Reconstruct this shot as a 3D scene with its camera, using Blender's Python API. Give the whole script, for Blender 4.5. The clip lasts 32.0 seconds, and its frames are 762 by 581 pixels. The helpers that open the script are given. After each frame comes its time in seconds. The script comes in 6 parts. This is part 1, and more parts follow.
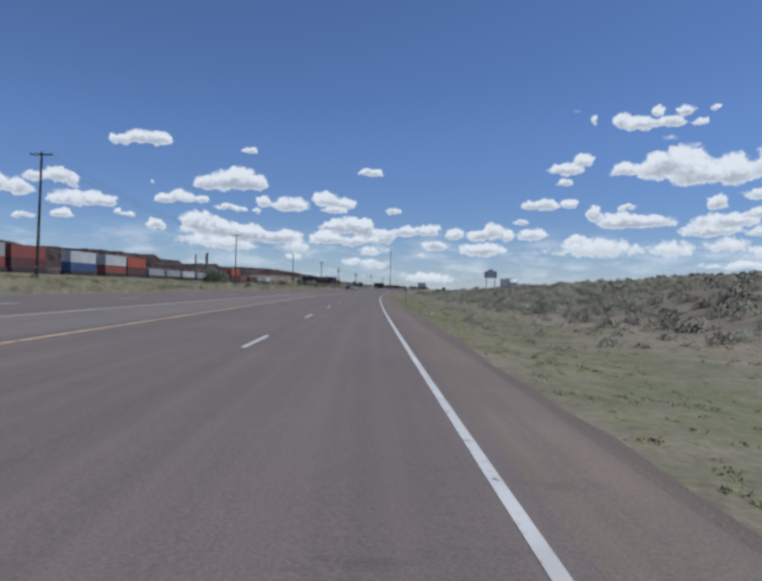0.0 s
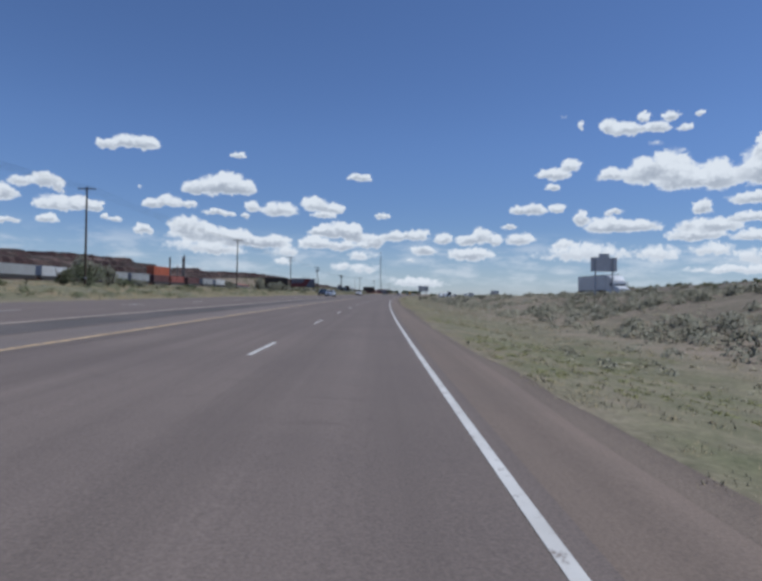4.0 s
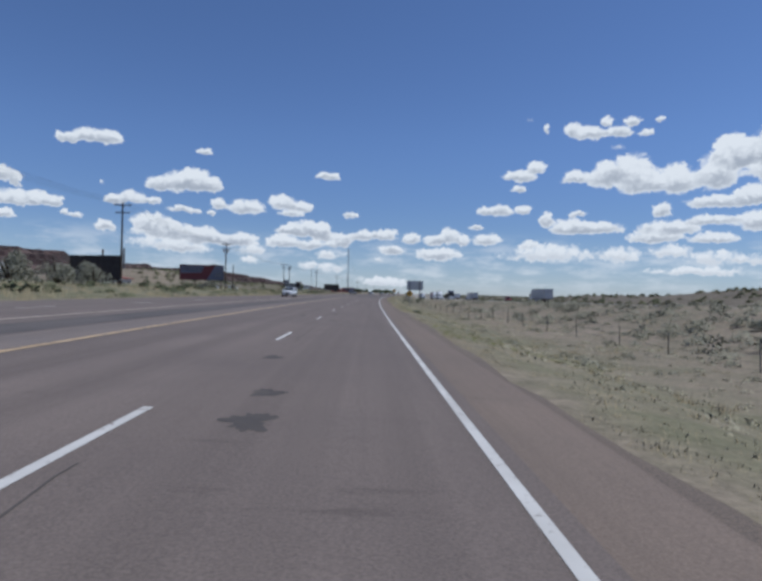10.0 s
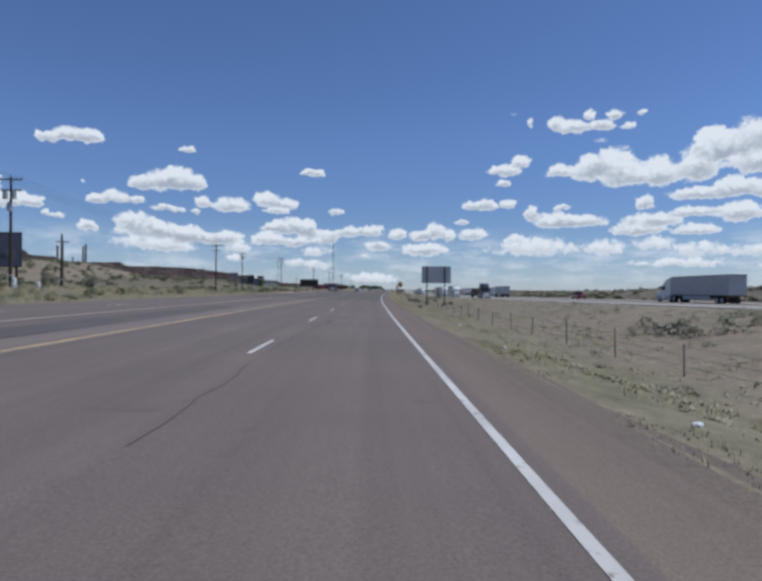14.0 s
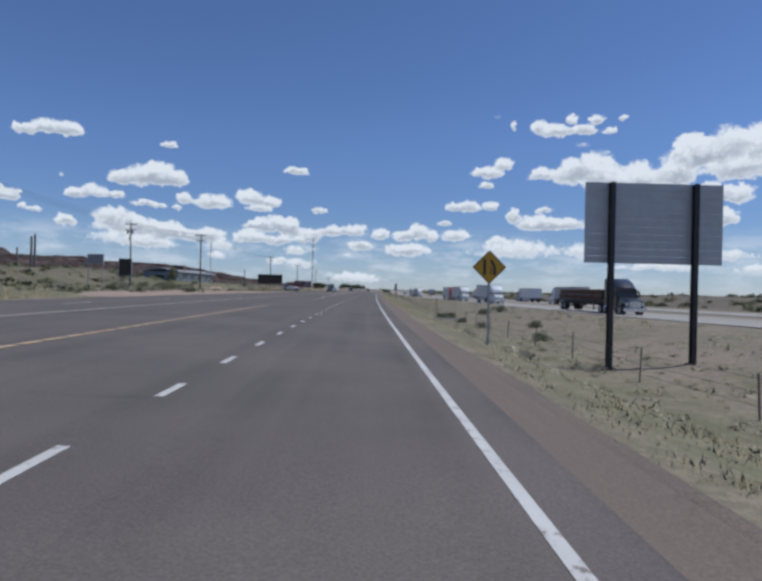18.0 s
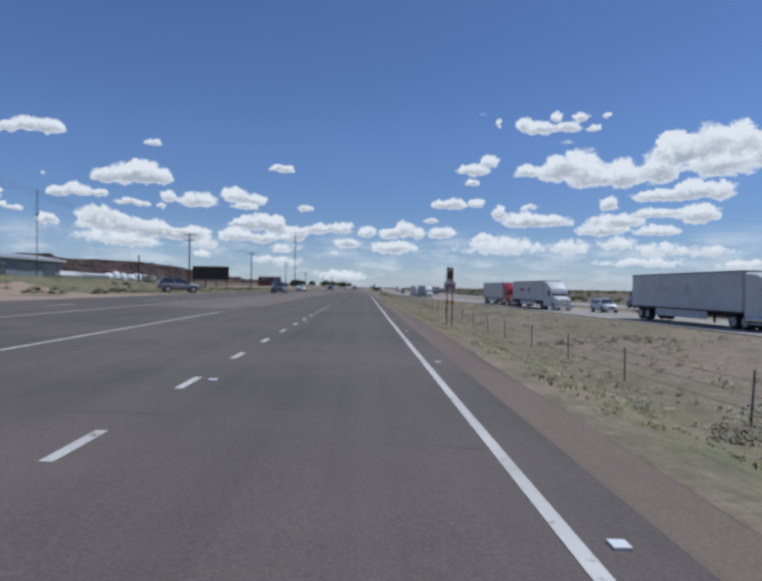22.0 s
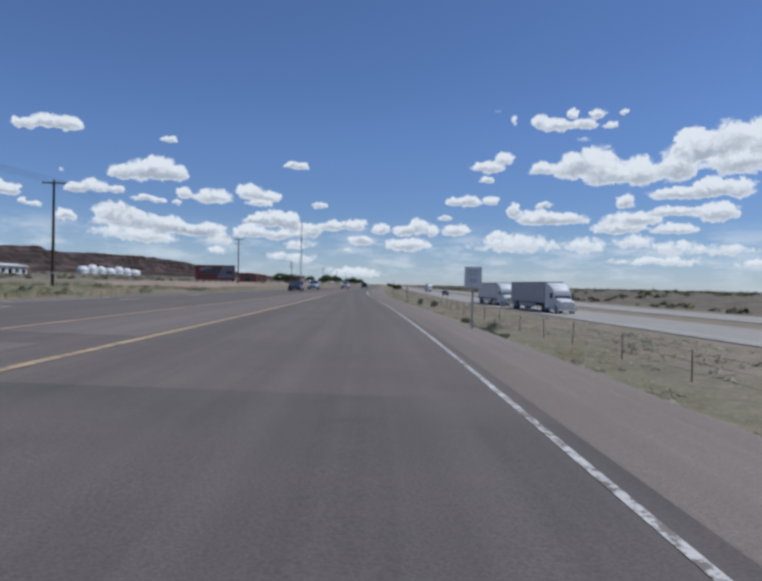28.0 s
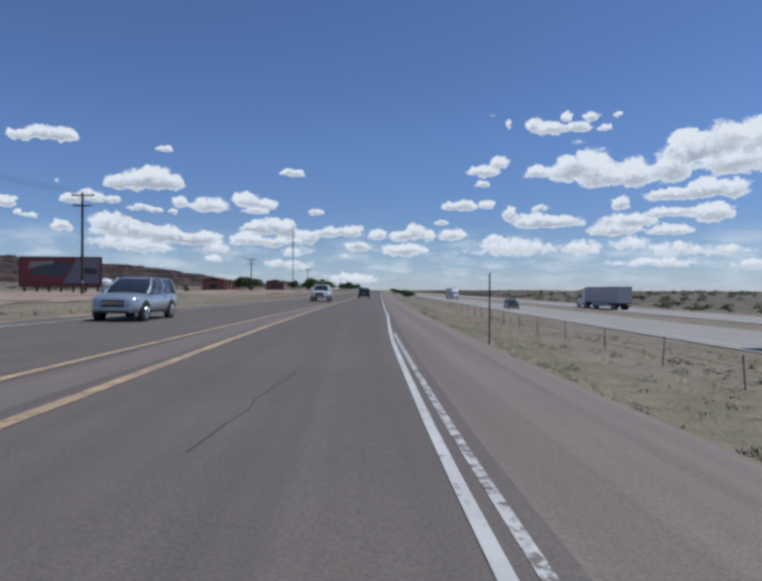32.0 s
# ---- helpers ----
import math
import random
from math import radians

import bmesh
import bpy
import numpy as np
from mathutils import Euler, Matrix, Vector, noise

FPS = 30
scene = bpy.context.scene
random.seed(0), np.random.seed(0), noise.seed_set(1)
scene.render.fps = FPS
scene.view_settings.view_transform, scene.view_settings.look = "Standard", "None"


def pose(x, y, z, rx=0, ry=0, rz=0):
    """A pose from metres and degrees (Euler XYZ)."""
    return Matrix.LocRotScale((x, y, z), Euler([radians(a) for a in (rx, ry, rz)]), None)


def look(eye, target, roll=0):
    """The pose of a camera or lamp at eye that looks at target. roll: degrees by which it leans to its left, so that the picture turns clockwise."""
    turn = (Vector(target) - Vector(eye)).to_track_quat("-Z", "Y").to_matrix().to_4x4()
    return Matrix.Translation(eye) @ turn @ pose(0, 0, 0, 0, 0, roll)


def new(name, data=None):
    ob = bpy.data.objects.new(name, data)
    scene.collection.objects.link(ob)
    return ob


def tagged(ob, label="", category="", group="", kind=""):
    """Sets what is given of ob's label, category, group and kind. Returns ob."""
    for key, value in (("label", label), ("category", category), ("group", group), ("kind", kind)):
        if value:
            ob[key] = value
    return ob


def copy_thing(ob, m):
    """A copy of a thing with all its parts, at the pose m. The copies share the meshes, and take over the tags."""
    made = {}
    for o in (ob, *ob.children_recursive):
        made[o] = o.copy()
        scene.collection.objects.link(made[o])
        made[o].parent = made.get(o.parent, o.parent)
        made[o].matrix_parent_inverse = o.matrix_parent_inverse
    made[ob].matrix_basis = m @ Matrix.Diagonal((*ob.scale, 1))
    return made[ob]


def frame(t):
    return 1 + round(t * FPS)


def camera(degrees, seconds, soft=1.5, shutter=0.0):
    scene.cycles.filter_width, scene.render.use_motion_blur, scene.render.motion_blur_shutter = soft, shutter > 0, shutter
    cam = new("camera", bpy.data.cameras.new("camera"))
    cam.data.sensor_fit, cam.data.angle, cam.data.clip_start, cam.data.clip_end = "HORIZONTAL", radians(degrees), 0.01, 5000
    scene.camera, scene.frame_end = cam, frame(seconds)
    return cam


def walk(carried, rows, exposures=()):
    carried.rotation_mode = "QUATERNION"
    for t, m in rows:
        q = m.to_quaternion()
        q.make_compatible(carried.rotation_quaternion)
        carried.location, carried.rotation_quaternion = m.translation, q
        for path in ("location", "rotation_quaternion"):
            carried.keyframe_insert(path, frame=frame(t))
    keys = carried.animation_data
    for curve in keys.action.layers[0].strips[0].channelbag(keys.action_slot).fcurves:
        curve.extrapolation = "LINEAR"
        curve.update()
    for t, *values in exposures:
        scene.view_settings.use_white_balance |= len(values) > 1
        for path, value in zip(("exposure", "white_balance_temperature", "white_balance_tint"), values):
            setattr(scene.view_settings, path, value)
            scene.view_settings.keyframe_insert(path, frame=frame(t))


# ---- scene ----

# ---- the camera and its drive ----
cam = camera(67.7, 32.0, soft=3.3, shutter=0.0)

# The road's heading, degrees clockwise from +y, every 25 m of the way from s = -25.
BEND = [
    0.2, 0.66, 1.11, 1.63, 2.27, 2.93, 3.5, 4, 4.44, 4.76, 5.05, 5.4, 5.79, 6.2,
    6.62, 7.04, 7.46, 7.85, 8.23, 8.57, 8.82, 8.97, 9.04, 9.03, 8.91, 8.2, 6.7, 6.05,
    6.4, 7.5, 8.9, 9.4, 9.6, 9.6, 9.6,
]
_S = np.arange(-700.0, 5001.0, 1.0)
_H = np.radians(np.interp(_S, np.arange(len(BEND)) * 25.0 - 25.0, BEND))
_X = np.concatenate([[0], np.cumsum(np.sin(_H))[:-1]])
_Y = np.concatenate([[0], np.cumsum(np.cos(_H))[:-1]])
_X -= np.interp(0, _S, _X)
_Y -= np.interp(0, _S, _Y)


def heading(s):
    return float(np.degrees(np.interp(s, _S, _H)))


def bank(s):
    """Cross slope of the road: its left side lies higher."""
    return float(np.interp(s, [-11, 289, 469, 669], [0.0327, 0.0279, 0.0221, 0.0193]))


def place(s, u, z=0.0):
    """World place of the point s metres along the road and u metres right of its right edge line."""
    h = float(np.interp(s, _S, _H))
    return Vector((float(np.interp(s, _S, _X)) + u * math.cos(h), float(np.interp(s, _S, _Y)) - u * math.sin(h), z))


# seconds, metres driven, offset from the edge line, turn off the road (right is +), tilt, lean
DRIVE = [
    (0, -12.12, -1.03, 1.55, -0.24, 1.30), (0.5, -1.65, -0.96, 1.49, -0.25, 1.35), (1, 8.82, -0.90, 1.53, -0.38, 1.53),
    (1.5, 19.44, -0.93, 1.33, -0.36, 1.11), (2, 30.32, -0.97, 1.26, -0.03, 0.94), (2.5, 41.33, -1.06, 1.02, 0.12, 0.85),
    (3, 52.25, -1.16, 1.10, 0.21, 1.32), (3.5, 62.95, -1.14, 0.95, 0.27, 1.19), (5.5, 105.39, -1.02, 0.75, 0.20, 0.70),
    (6, 116.12, -1.02, 0.86, 0.18, 0.52), (6.5, 127.05, -1.07, 0.85, 0.09, 1.33), (7, 138.08, -1.13, 0.93, 0.13, 1.34),
    (7.5, 149.10, -1.09, 0.91, 0.15, 1.28), (8, 160.03, -1.05, 0.99, 0.02, 0.94), (8.5, 170.94, -1.06, 0.96, 0.01, 1.51),
    (9, 181.89, -1.07, 1.14, 0.10, 1.41), (9.5, 192.89, -1.13, 1.17, 0.10, 1.00), (10, 203.92, -1.19, 1.50, 0.26, 1.39),
    (10.5, 215.00, -1.21, 1.35, 0.25, 1.23), (11, 226.17, -1.24, 1.46, 0.11, 0.91), (11.5, 237.40, -1.26, 1.30, 0.09, 1.01),
    (12, 248.57, -1.28, 1.29, -0.01, 1.16), (12.5, 259.65, -1.31, 1.16, 0.08, 0.99), (13, 270.69, -1.32, 1.47, 0.11, 0.88),
    (13.5, 281.77, -1.31, 1.28, 0.06, 0.61), (14, 292.93, -1.31, 1.53, -0.12, 0.43), (14.5, 304.14, -1.29, 1.38, 0.12, 0.14),
    (16.5, 348.91, -1.20, 1.88, -0.19, 0.31), (17, 360.08, -1.18, 1.93, -0.31, 0.54), (17.5, 371.21, -1.17, 1.96, 0.30, 1.16),
    (18, 382.30, -1.17, 1.84, -0.12, 1.24), (18.5, 393.32, -1.15, 1.60, -0.41, 1.14), (19, 404.29, -1.14, 1.57, -0.34, 1.40),
    (19.5, 415.22, -1.20, 1.35, -0.20, 1.17), (20, 426.13, -1.26, 1.50, -0.35, 1.33), (20.5, 437.03, -1.29, 1.24, -0.42, 0.57),
    (21, 447.92, -1.32, 1.60, -0.24, 1.19), (21.5, 458.82, -1.29, 1.69, -0.34, 0.74), (22, 469.70, -1.24, 1.97, -0.33, 0.87),
    (22.5, 480.57, -1.18, 2.00, -0.62, 0.34), (23, 491.42, -1.13, 2.18, -0.18, 1.12), (23.5, 502.25, -1.13, 1.98, -0.30, 1.47),
    (24, 513.05, -1.14, 2.05, -0.21, 1.96), (24.5, 523.81, -1.15, 1.77, -0.44, 1.55), (25, 534.54, -1.16, 1.52, -0.46, 1.10),
    (25.5, 545.24, -1.27, 1.44, -0.24, 1.02), (27.5, 588.01, -1.68, 0.97, -0.48, 1.22), (28, 598.69, -1.80, 1.14, -0.64, 1.22),
    (28.5, 609.39, -1.78, 1.69, -0.30, 1.28), (29, 620.10, -1.76, 2.49, -0.22, 1.18), (29.5, 630.84, -1.57, 2.93, -0.35, 1.07),
    (30, 641.60, -1.38, 3.50, -0.38, 0.98), (30.5, 652.38, -1.19, 3.64, -0.63, 0.37), (31, 663.18, -1.00, 3.39, -0.46, 0.78),
    (31.5, 673.99, -0.86, 2.82, -0.39, 0.63), (32, 684.81, -0.71, 2.79, -0.07, 0.23),
]
ROWS = []
for t, s, u, turn, tilt, lean in DRIVE:
    p = place(s, u)
    ROWS.append((t, pose(p.x, p.y, 1.431 - bank(s) * u, 90 + tilt, -lean, -(heading(s) + turn))))
walk(cam, ROWS, [(0, 0.0, 5850, 7), (32, 0.0, 5850, 7)])

# ---- sky, clouds and sun ----
SUN_EL, SUN_AZ = 62.0, 94.0  # elevation; azimuth clockwise from +y
world = bpy.data.worlds.new("sky")
scene.world = world
world.use_nodes = True
wt = world.node_tree
SKY_POWER = 0.085


def wnode(kind):
    return wt.nodes.new(kind)


def wmath(op, a, b=None, c=None, clamp=False):
    n = wnode("ShaderNodeMath")
    n.operation, n.use_clamp = op, clamp
    for i, v in enumerate((a, b, c)):
        if v is None:
            continue
        if isinstance(v, (int, float)):
            n.inputs[i].default_value = v
        else:
            wt.links.new(v, n.inputs[i])
    return n.outputs[0]


def wvec(op, a, b=None, c=None):
    n = wnode("ShaderNodeVectorMath")
    n.operation = op
    for i, v in enumerate((a, b, c)):
        if v is None:
            continue
        if isinstance(v, tuple):
            n.inputs[i].default_value = v
        else:
            wt.links.new(v, n.inputs[i])
    return n.outputs["Value"] if op in ("LENGTH", "DOT_PRODUCT") else n.outputs["Vector"]


def wnoise(vector, scale, detail, rough=0.55):
    n = wnode("ShaderNodeTexNoise")
    n.inputs["Scale"].default_value, n.inputs["Detail"].default_value, n.inputs["Roughness"].default_value = scale, detail, rough
    wt.links.new(vector, n.inputs["Vector"])
    return n


def wrange(v, a, b, c, d, smooth=False):
    n = wnode("ShaderNodeMapRange")
    n.interpolation_type = "SMOOTHSTEP" if smooth else "LINEAR"
    for i, x in enumerate((a, b, c, d)):
        n.inputs[i + 1].default_value = x
    wt.links.new(v, n.inputs[0])
    return n.outputs[0]


def wmix(fac, a, b):
    n = wnode("ShaderNodeMix")
    n.data_type = "RGBA"
    for i, v in ((0, fac), (6, a), (7, b)):
        if isinstance(v, tuple):
            n.inputs[i].default_value = v
        else:
            wt.links.new(v, n.inputs[i])
    return n.outputs[2]


sky = wnode("ShaderNodeTexSky")
sky.sky_type, sky.sun_disc = "NISHITA", False
sky.sun_elevation, sky.sun_rotation = radians(SUN_EL), radians(SUN_AZ)
sky.altitude, sky.air_density, sky.dust_density, sky.ozone_density = 2000, 1.1, 0.15, 4.5
way = wnode("ShaderNodeTexCoord").outputs["Generated"]
sep = wnode("ShaderNodeSeparateXYZ")
wt.links.new(way, sep.inputs[0])
azim = wmath("MULTIPLY", wmath("ARCTAN2", sep.outputs[0], sep.outputs[1]), 57.2958)
elev = wmath("MULTIPLY", wmath("ARCSINE", sep.outputs[2]), 57.2958)
flat = wnode("ShaderNodeCombineXYZ")
wt.links.new(azim, flat.inputs[0])
wt.links.new(elev, flat.inputs[1])
flat = flat.outputs[0]
# fair-weather cumulus in heaps, as azimuth, elevation, half width and height in degrees
CLOUDS_WEST = [
    (-22.8, 12.76, 1.3, 0.66), (-21.3, 13.13, 1.7, 0.92), (-19.6, 13.13, 1.6, 0.91), (-11.2, 12.96, 0.9, 0.44), (-15.5, 9.56, 1.3, 0.86), (-13.5, 9.75, 2.4, 1.37),
    (-12, 10.04, 2, 1.6), (-10.5, 9.77, 1.2, 1.05), (-26.8, 7.15, 2, 0.98), (-24.9, 7.33, 1.2, 0.92), (-23.8, 7.22, 0.9, 0.86), (-22.1, 6.2, 0.7, 0.37),
    (-22.9, 6.49, 0.4, 0.34), (-19, 7.85, 1.1, 0.6), (-17.6, 8.14, 1.4, 0.9), (-15.8, 7.99, 1, 0.42), (-13.4, 7.5, 1.2, 0.45), (-12.3, 7.33, 0.9, 0.43),
    (-19.8, 5.45, 1, 0.73), (-15.7, 5.96, 2.2, 1.21), (-14.5, 5.24, 3.4, 1.25), (-11.5, 4.99, 2.6, 1.22), (-9.3, 4.69, 1.8, 0.88),
]
CLOUDS_AHEAD = [
    (-9.8, 8.08, 0.9, 0.84), (-7.2, 7.85, 2.1, 1.08), (-3.8, 8.54, 1.5, 1.12), (-1.9, 8.19, 1.5, 0.8), (-2.9, 7.55, 1.4, 0.51), (-10.4, 7.22, 0.5, 0.38),
    (0.1, 11.46, 0.8, 0.44), (1, 11.29, 1, 0.5), (3.1, 7.68, 0.9, 0.48), (-3.3, 5.9, 1.5, 0.72), (-1.3, 6.02, 2.6, 1.15), (0.2, 5.74, 1.3, 1.33),
    (-3.5, 4.76, 2.2, 0.9), (-0.8, 4.54, 1.5, 0.82), (1.8, 4.77, 1.7, 0.52), (2.4, 5.27, 1.6, 0.85), (4.5, 5.63, 1.5, 0.82), (6.6, 5.69, 1.5, 0.85),
    (-7.6, 4.78, 1.8, 0.92),
]
CLOUDS_MID = [
    (9.2, 5.48, 1.3, 0.76), (11.6, 5.28, 1.3, 0.79), (12.9, 5.6, 1.2, 1.25), (14.3, 5.32, 0.8, 0.91), (7.3, 4.22, 1.7, 0.74), (12, 3.88, 2.6, 0.98),
    (16.6, 5.37, 1.7, 0.91), (15.8, 6.62, 0.9, 0.42), (16.7, 8.23, 1, 0.66), (18.1, 8.23, 1.3, 0.92), (20.2, 8.29, 1, 0.59), (18.9, 11.64, 0.9, 0.61),
    (20.2, 11.48, 1.3, 0.87), (21.3, 12.21, 1.1, 0.77), (19.7, 10.32, 0.8, 0.53), (22.4, 7.33, 0.8, 1), (24.5, 6.58, 2.3, 1.13), (27.1, 6.48, 2.7, 0.89),
    (25.2, 7.89, 0.9, 0.4),
]
CLOUDS_EAST = [
    (25, 11.22, 1.5, 0.88), (27.4, 11.1, 1.5, 1.75), (29.7, 11.6, 2.5, 1.99), (30.5, 10.4, 2.2, 1.59), (33.5, 10.41, 2.2, 1.97), (36.7, 10.78, 1.9, 2.32),
    (38, 12.24, 2.1, 1.99), (24.6, 15.57, 0.9, 0.9), (26.1, 15.15, 1.8, 0.82), (28.7, 15.11, 1.6, 0.78), (27.6, 16.1, 0.8, 0.56), (29.9, 15.99, 0.9, 0.58),
    (31, 14.82, 0.8, 0.4), (32.2, 15.9, 0.5, 0.39), (22.3, 15.77, 0.4, 0.63), (32.5, 7.92, 0.9, 0.96),
]
CLOUDS_FAR_EAST = [
    (38.1, 12.47, 1.9, 1.98), (40.5, 12.6, 1.7, 2.19), (42.8, 12.57, 1.8, 2.24), (45.6, 11.62, 2, 2.78), (41.7, 10.87, 3.4, 1.89), (36.7, 8.47, 2.8, 0.9),
    (39.4, 8.85, 1.7, 1.32), (41.4, 8.57, 1.7, 1.2), (36.3, 6.96, 2.4, 0.69), (39.8, 6.66, 2.3, 1.23), (33, 6.36, 3.1, 0.96), (32, 5.57, 2.9, 0.86),
    (36.6, 5.4, 2.2, 0.72),
]
CLOUDS_FAR_WEST = [
    (-32.5, 7.94, 1.5, 1.34), (-30.6, 7.78, 1.1, 1.07), (-29.6, 8.87, 1.1, 0.72), (-27.7, 9.05, 1.4, 0.94), (-26.6, 8.68, 0.5, 0.9), (-30.3, 5.56, 1, 0.44),
    (-27.5, 5.9, 1, 0.56),
]
WISPS = [
    (-20, 9.3, 0.3, 0.29), (1.4, 2.38, 1.3, 0.61), (-1, 2.51, 1.2, 0.58), (6.6, 1.05, 2.8, 0.62), (6, 3.29, 0.5, 0.28), (-6.5, 3.96, 1.4, 0.69),
    (-14.3, 4.06, 3.2, 0.77), (-6.8, 2.87, 0.9, 0.45), (20.6, 16.66, 0.6, 0.44), (28.6, 13.82, 0.7, 0.33), (22.7, 4.03, 4.1, 1.07), (20.9, 4.97, 1, 0.48),
    (28.9, 3.89, 2.2, 0.86), (1.1, 3.65, 1.5, 0.55), (-12.1, 3.67, 2, 0.43), (36.8, 3.58, 2, 0.83), (40.7, 3.55, 2.4, 0.64),
    (33.3, 4.27, 1.9, 0.71), (35.2, 2.5, 3.7, 0.48), (43, 2.33, 1.6, 0.52),
]


def heap_field(where, heaps, weight, density, lift):
    """Adds soft heaps with flat bases to the clouds' density and to its mean height within each heap."""
    for i, (a, e, w, h) in enumerate(heaps):
        if i % 6 == 0:
            where = wvec("ADD", where, wmath("MULTIPLY", density, 1e-6))
        q = wnode("ShaderNodeSeparateXYZ")
        wt.links.new(wvec("MULTIPLY_ADD", where, (1 / w, 1 / h, 0.0), (-a / w, -e / h, 0.0)), q.inputs[0])
        y = wmath("MAXIMUM", q.outputs[1], wmath("MULTIPLY", q.outputs[1], -1.7))
        d = wmath("MULTIPLY_ADD", y, y, wmath("MULTIPLY", q.outputs[0], q.outputs[0]))
        k = wmath("SUBTRACT", 1.0, d, clamp=True)
        density = wmath("MULTIPLY_ADD", k, weight, density)
        lift = wmath("MULTIPLY_ADD", k, wmath("MULTIPLY", q.outputs[1], weight), lift)
    return density, lift


def cells(vector, scale):
    n = wnode("ShaderNodeTexVoronoi")
    n.inputs["Scale"].default_value = scale
    wt.links.new(vector, n.inputs["Vector"])
    return n.outputs["Distance"]


coarse = wvec("SUBTRACT", wnoise(flat, 0.9, 3).outputs["Color"], (0.5, 0.5, 0.5))
fine = wvec("SUBTRACT", wnoise(flat, 3.2, 4, 0.6).outputs["Color"], (0.5, 0.5, 0.5))
puffed = wvec("ADD", flat, wvec("ADD", wvec("MULTIPLY", coarse, (1.3, 0.7, 0.0)), wvec("MULTIPLY", fine, (0.75, 0.5, 0.0))))
density, lift = 0.0, 0.0
for heaps, weight in ((CLOUDS_WEST, 1.0), (CLOUDS_AHEAD, 1.0), (CLOUDS_MID, 1.0), (CLOUDS_EAST, 1.0), (CLOUDS_FAR_EAST, 1.0), (CLOUDS_FAR_WEST, 1.0),
                      ([(a, e, 1.3 * w, 1.3 * h) for a, e, w, h in WISPS if e < 9], 0.6), ([q for q in WISPS if q[1] >= 9], 0.34)):
    density, lift = heap_field(puffed, heaps, weight, density, lift)
# rounded billows at two sizes
billow = wmath("ADD", wmath("MULTIPLY", wmath("SUBTRACT", cells(puffed, 1.15), 0.48), 0.50), wmath("MULTIPLY", wmath("SUBTRACT", cells(puffed, 2.9), 0.48), 0.30))
body = wmath("SUBTRACT", density, billow)
cover = wmath("MULTIPLY", wrange(body, 0.04, 0.50, 0.0, 1.0, True), wrange(density, 0.0, 0.10, 0.0, 1.0, True))
# bases and hollows are grey
height_in = wmath("DIVIDE", lift, wmath("MAXIMUM", density, 0.05))
hollow = wmath("SUBTRACT", height_in, wmath("MULTIPLY", billow, 0.9))
grey = wmath("MULTIPLY", wrange(hollow, 0.36, -0.30, 0.0, 1.0, True), wrange(body, 0.25, 0.95, 0.15, 1.0, True))
# thin layers towards the horizon
stretched = wvec("MULTIPLY", flat, (0.2, 0.7, 1.0))
veil = wrange(wnoise(stretched, 1.0, 6, 0.6).outputs["Fac"], 0.44, 0.66, 0.0, 0.50, True)
veil = wmath("MULTIPLY", veil, wmath("MULTIPLY", wrange(elev, 6.5, 3.5, 0.0, 1.0, True), wrange(elev, 0.2, 1.8, 0.3, 1.0, True)))
cover = wmath("MAXIMUM", cover, veil)
cloud_colour = wmix(grey, (9.0, 9.0, 9.15, 1), (4.7, 4.95, 5.55, 1))
clear = wvec("MULTIPLY", sky.outputs["Color"], (1.02, 0.99, 1.11))
clear = wvec("MULTIPLY", clear, wrange(elev, 16.0, 3.0, 1.0, 0.80, True))
pale = wrange(elev, 7.0, 0.0, 0.0, 0.40, True)
clear = wmix(pale, clear, (4.6, 5.6, 6.7, 1))
final = wmix(cover, clear, cloud_colour)
wt.links.new(final, wt.nodes["Background"].inputs["Color"])
wt.nodes["Background"].inputs["Strength"].default_value = SKY_POWER

sun_data = bpy.data.lights.new("sun", "SUN")
sun_data.energy, sun_data.angle, sun_data.color = 3.3, radians(0.5), (1.0, 0.955, 0.89)
sun = new("sun", sun_data)
ce, se = math.cos(radians(SUN_EL)), math.sin(radians(SUN_EL))
sun.matrix_world = look((300 * ce * math.sin(radians(SUN_AZ)), 300 * ce * math.cos(radians(SUN_AZ)), 300 * se), (0, 0, 0))

# ---- materials ----
def shade(name, rough=0.8, metal=0.0, spec=0.4):
    m = bpy.data.materials.new(name)
    m.use_nodes = True
    b = m.node_tree.nodes["Principled BSDF"]
    b.inputs["Roughness"].default_value = rough
    b.inputs["Metallic"].default_value = metal
    b.inputs["Specular IOR Level"].default_value = spec
    return m, m.node_tree, b


def tex(nt, scale, detail=4, rough=0.55, coord="Object", stretch=None, uv=False):
    c = nt.nodes.new("ShaderNodeTexCoord")
    out = c.outputs["UV" if uv else coord]
    if stretch:
        mp = nt.nodes.new("ShaderNodeMapping")
        mp.inputs["Scale"].default_value = stretch
        nt.links.new(out, mp.inputs["Vector"])
        out = mp.outputs[0]
    n = nt.nodes.new("ShaderNodeTexNoise")
    n.inputs["Scale"].default_value, n.inputs["Detail"].default_value, n.inputs["Roughness"].default_value = scale, detail, rough
    nt.links.new(out, n.inputs["Vector"])
    return n.outputs["Fac"]


def ramp(nt, fac, *stops):
    r = nt.nodes.new("ShaderNodeValToRGB")
    e = r.color_ramp.elements
    while len(e) < len(stops):
        e.new(0.5)
    for el, (p, c) in zip(e, stops):
        el.position, el.color = p, (*c, 1)
    nt.links.new(fac, r.inputs[0])
    return r.outputs[0]


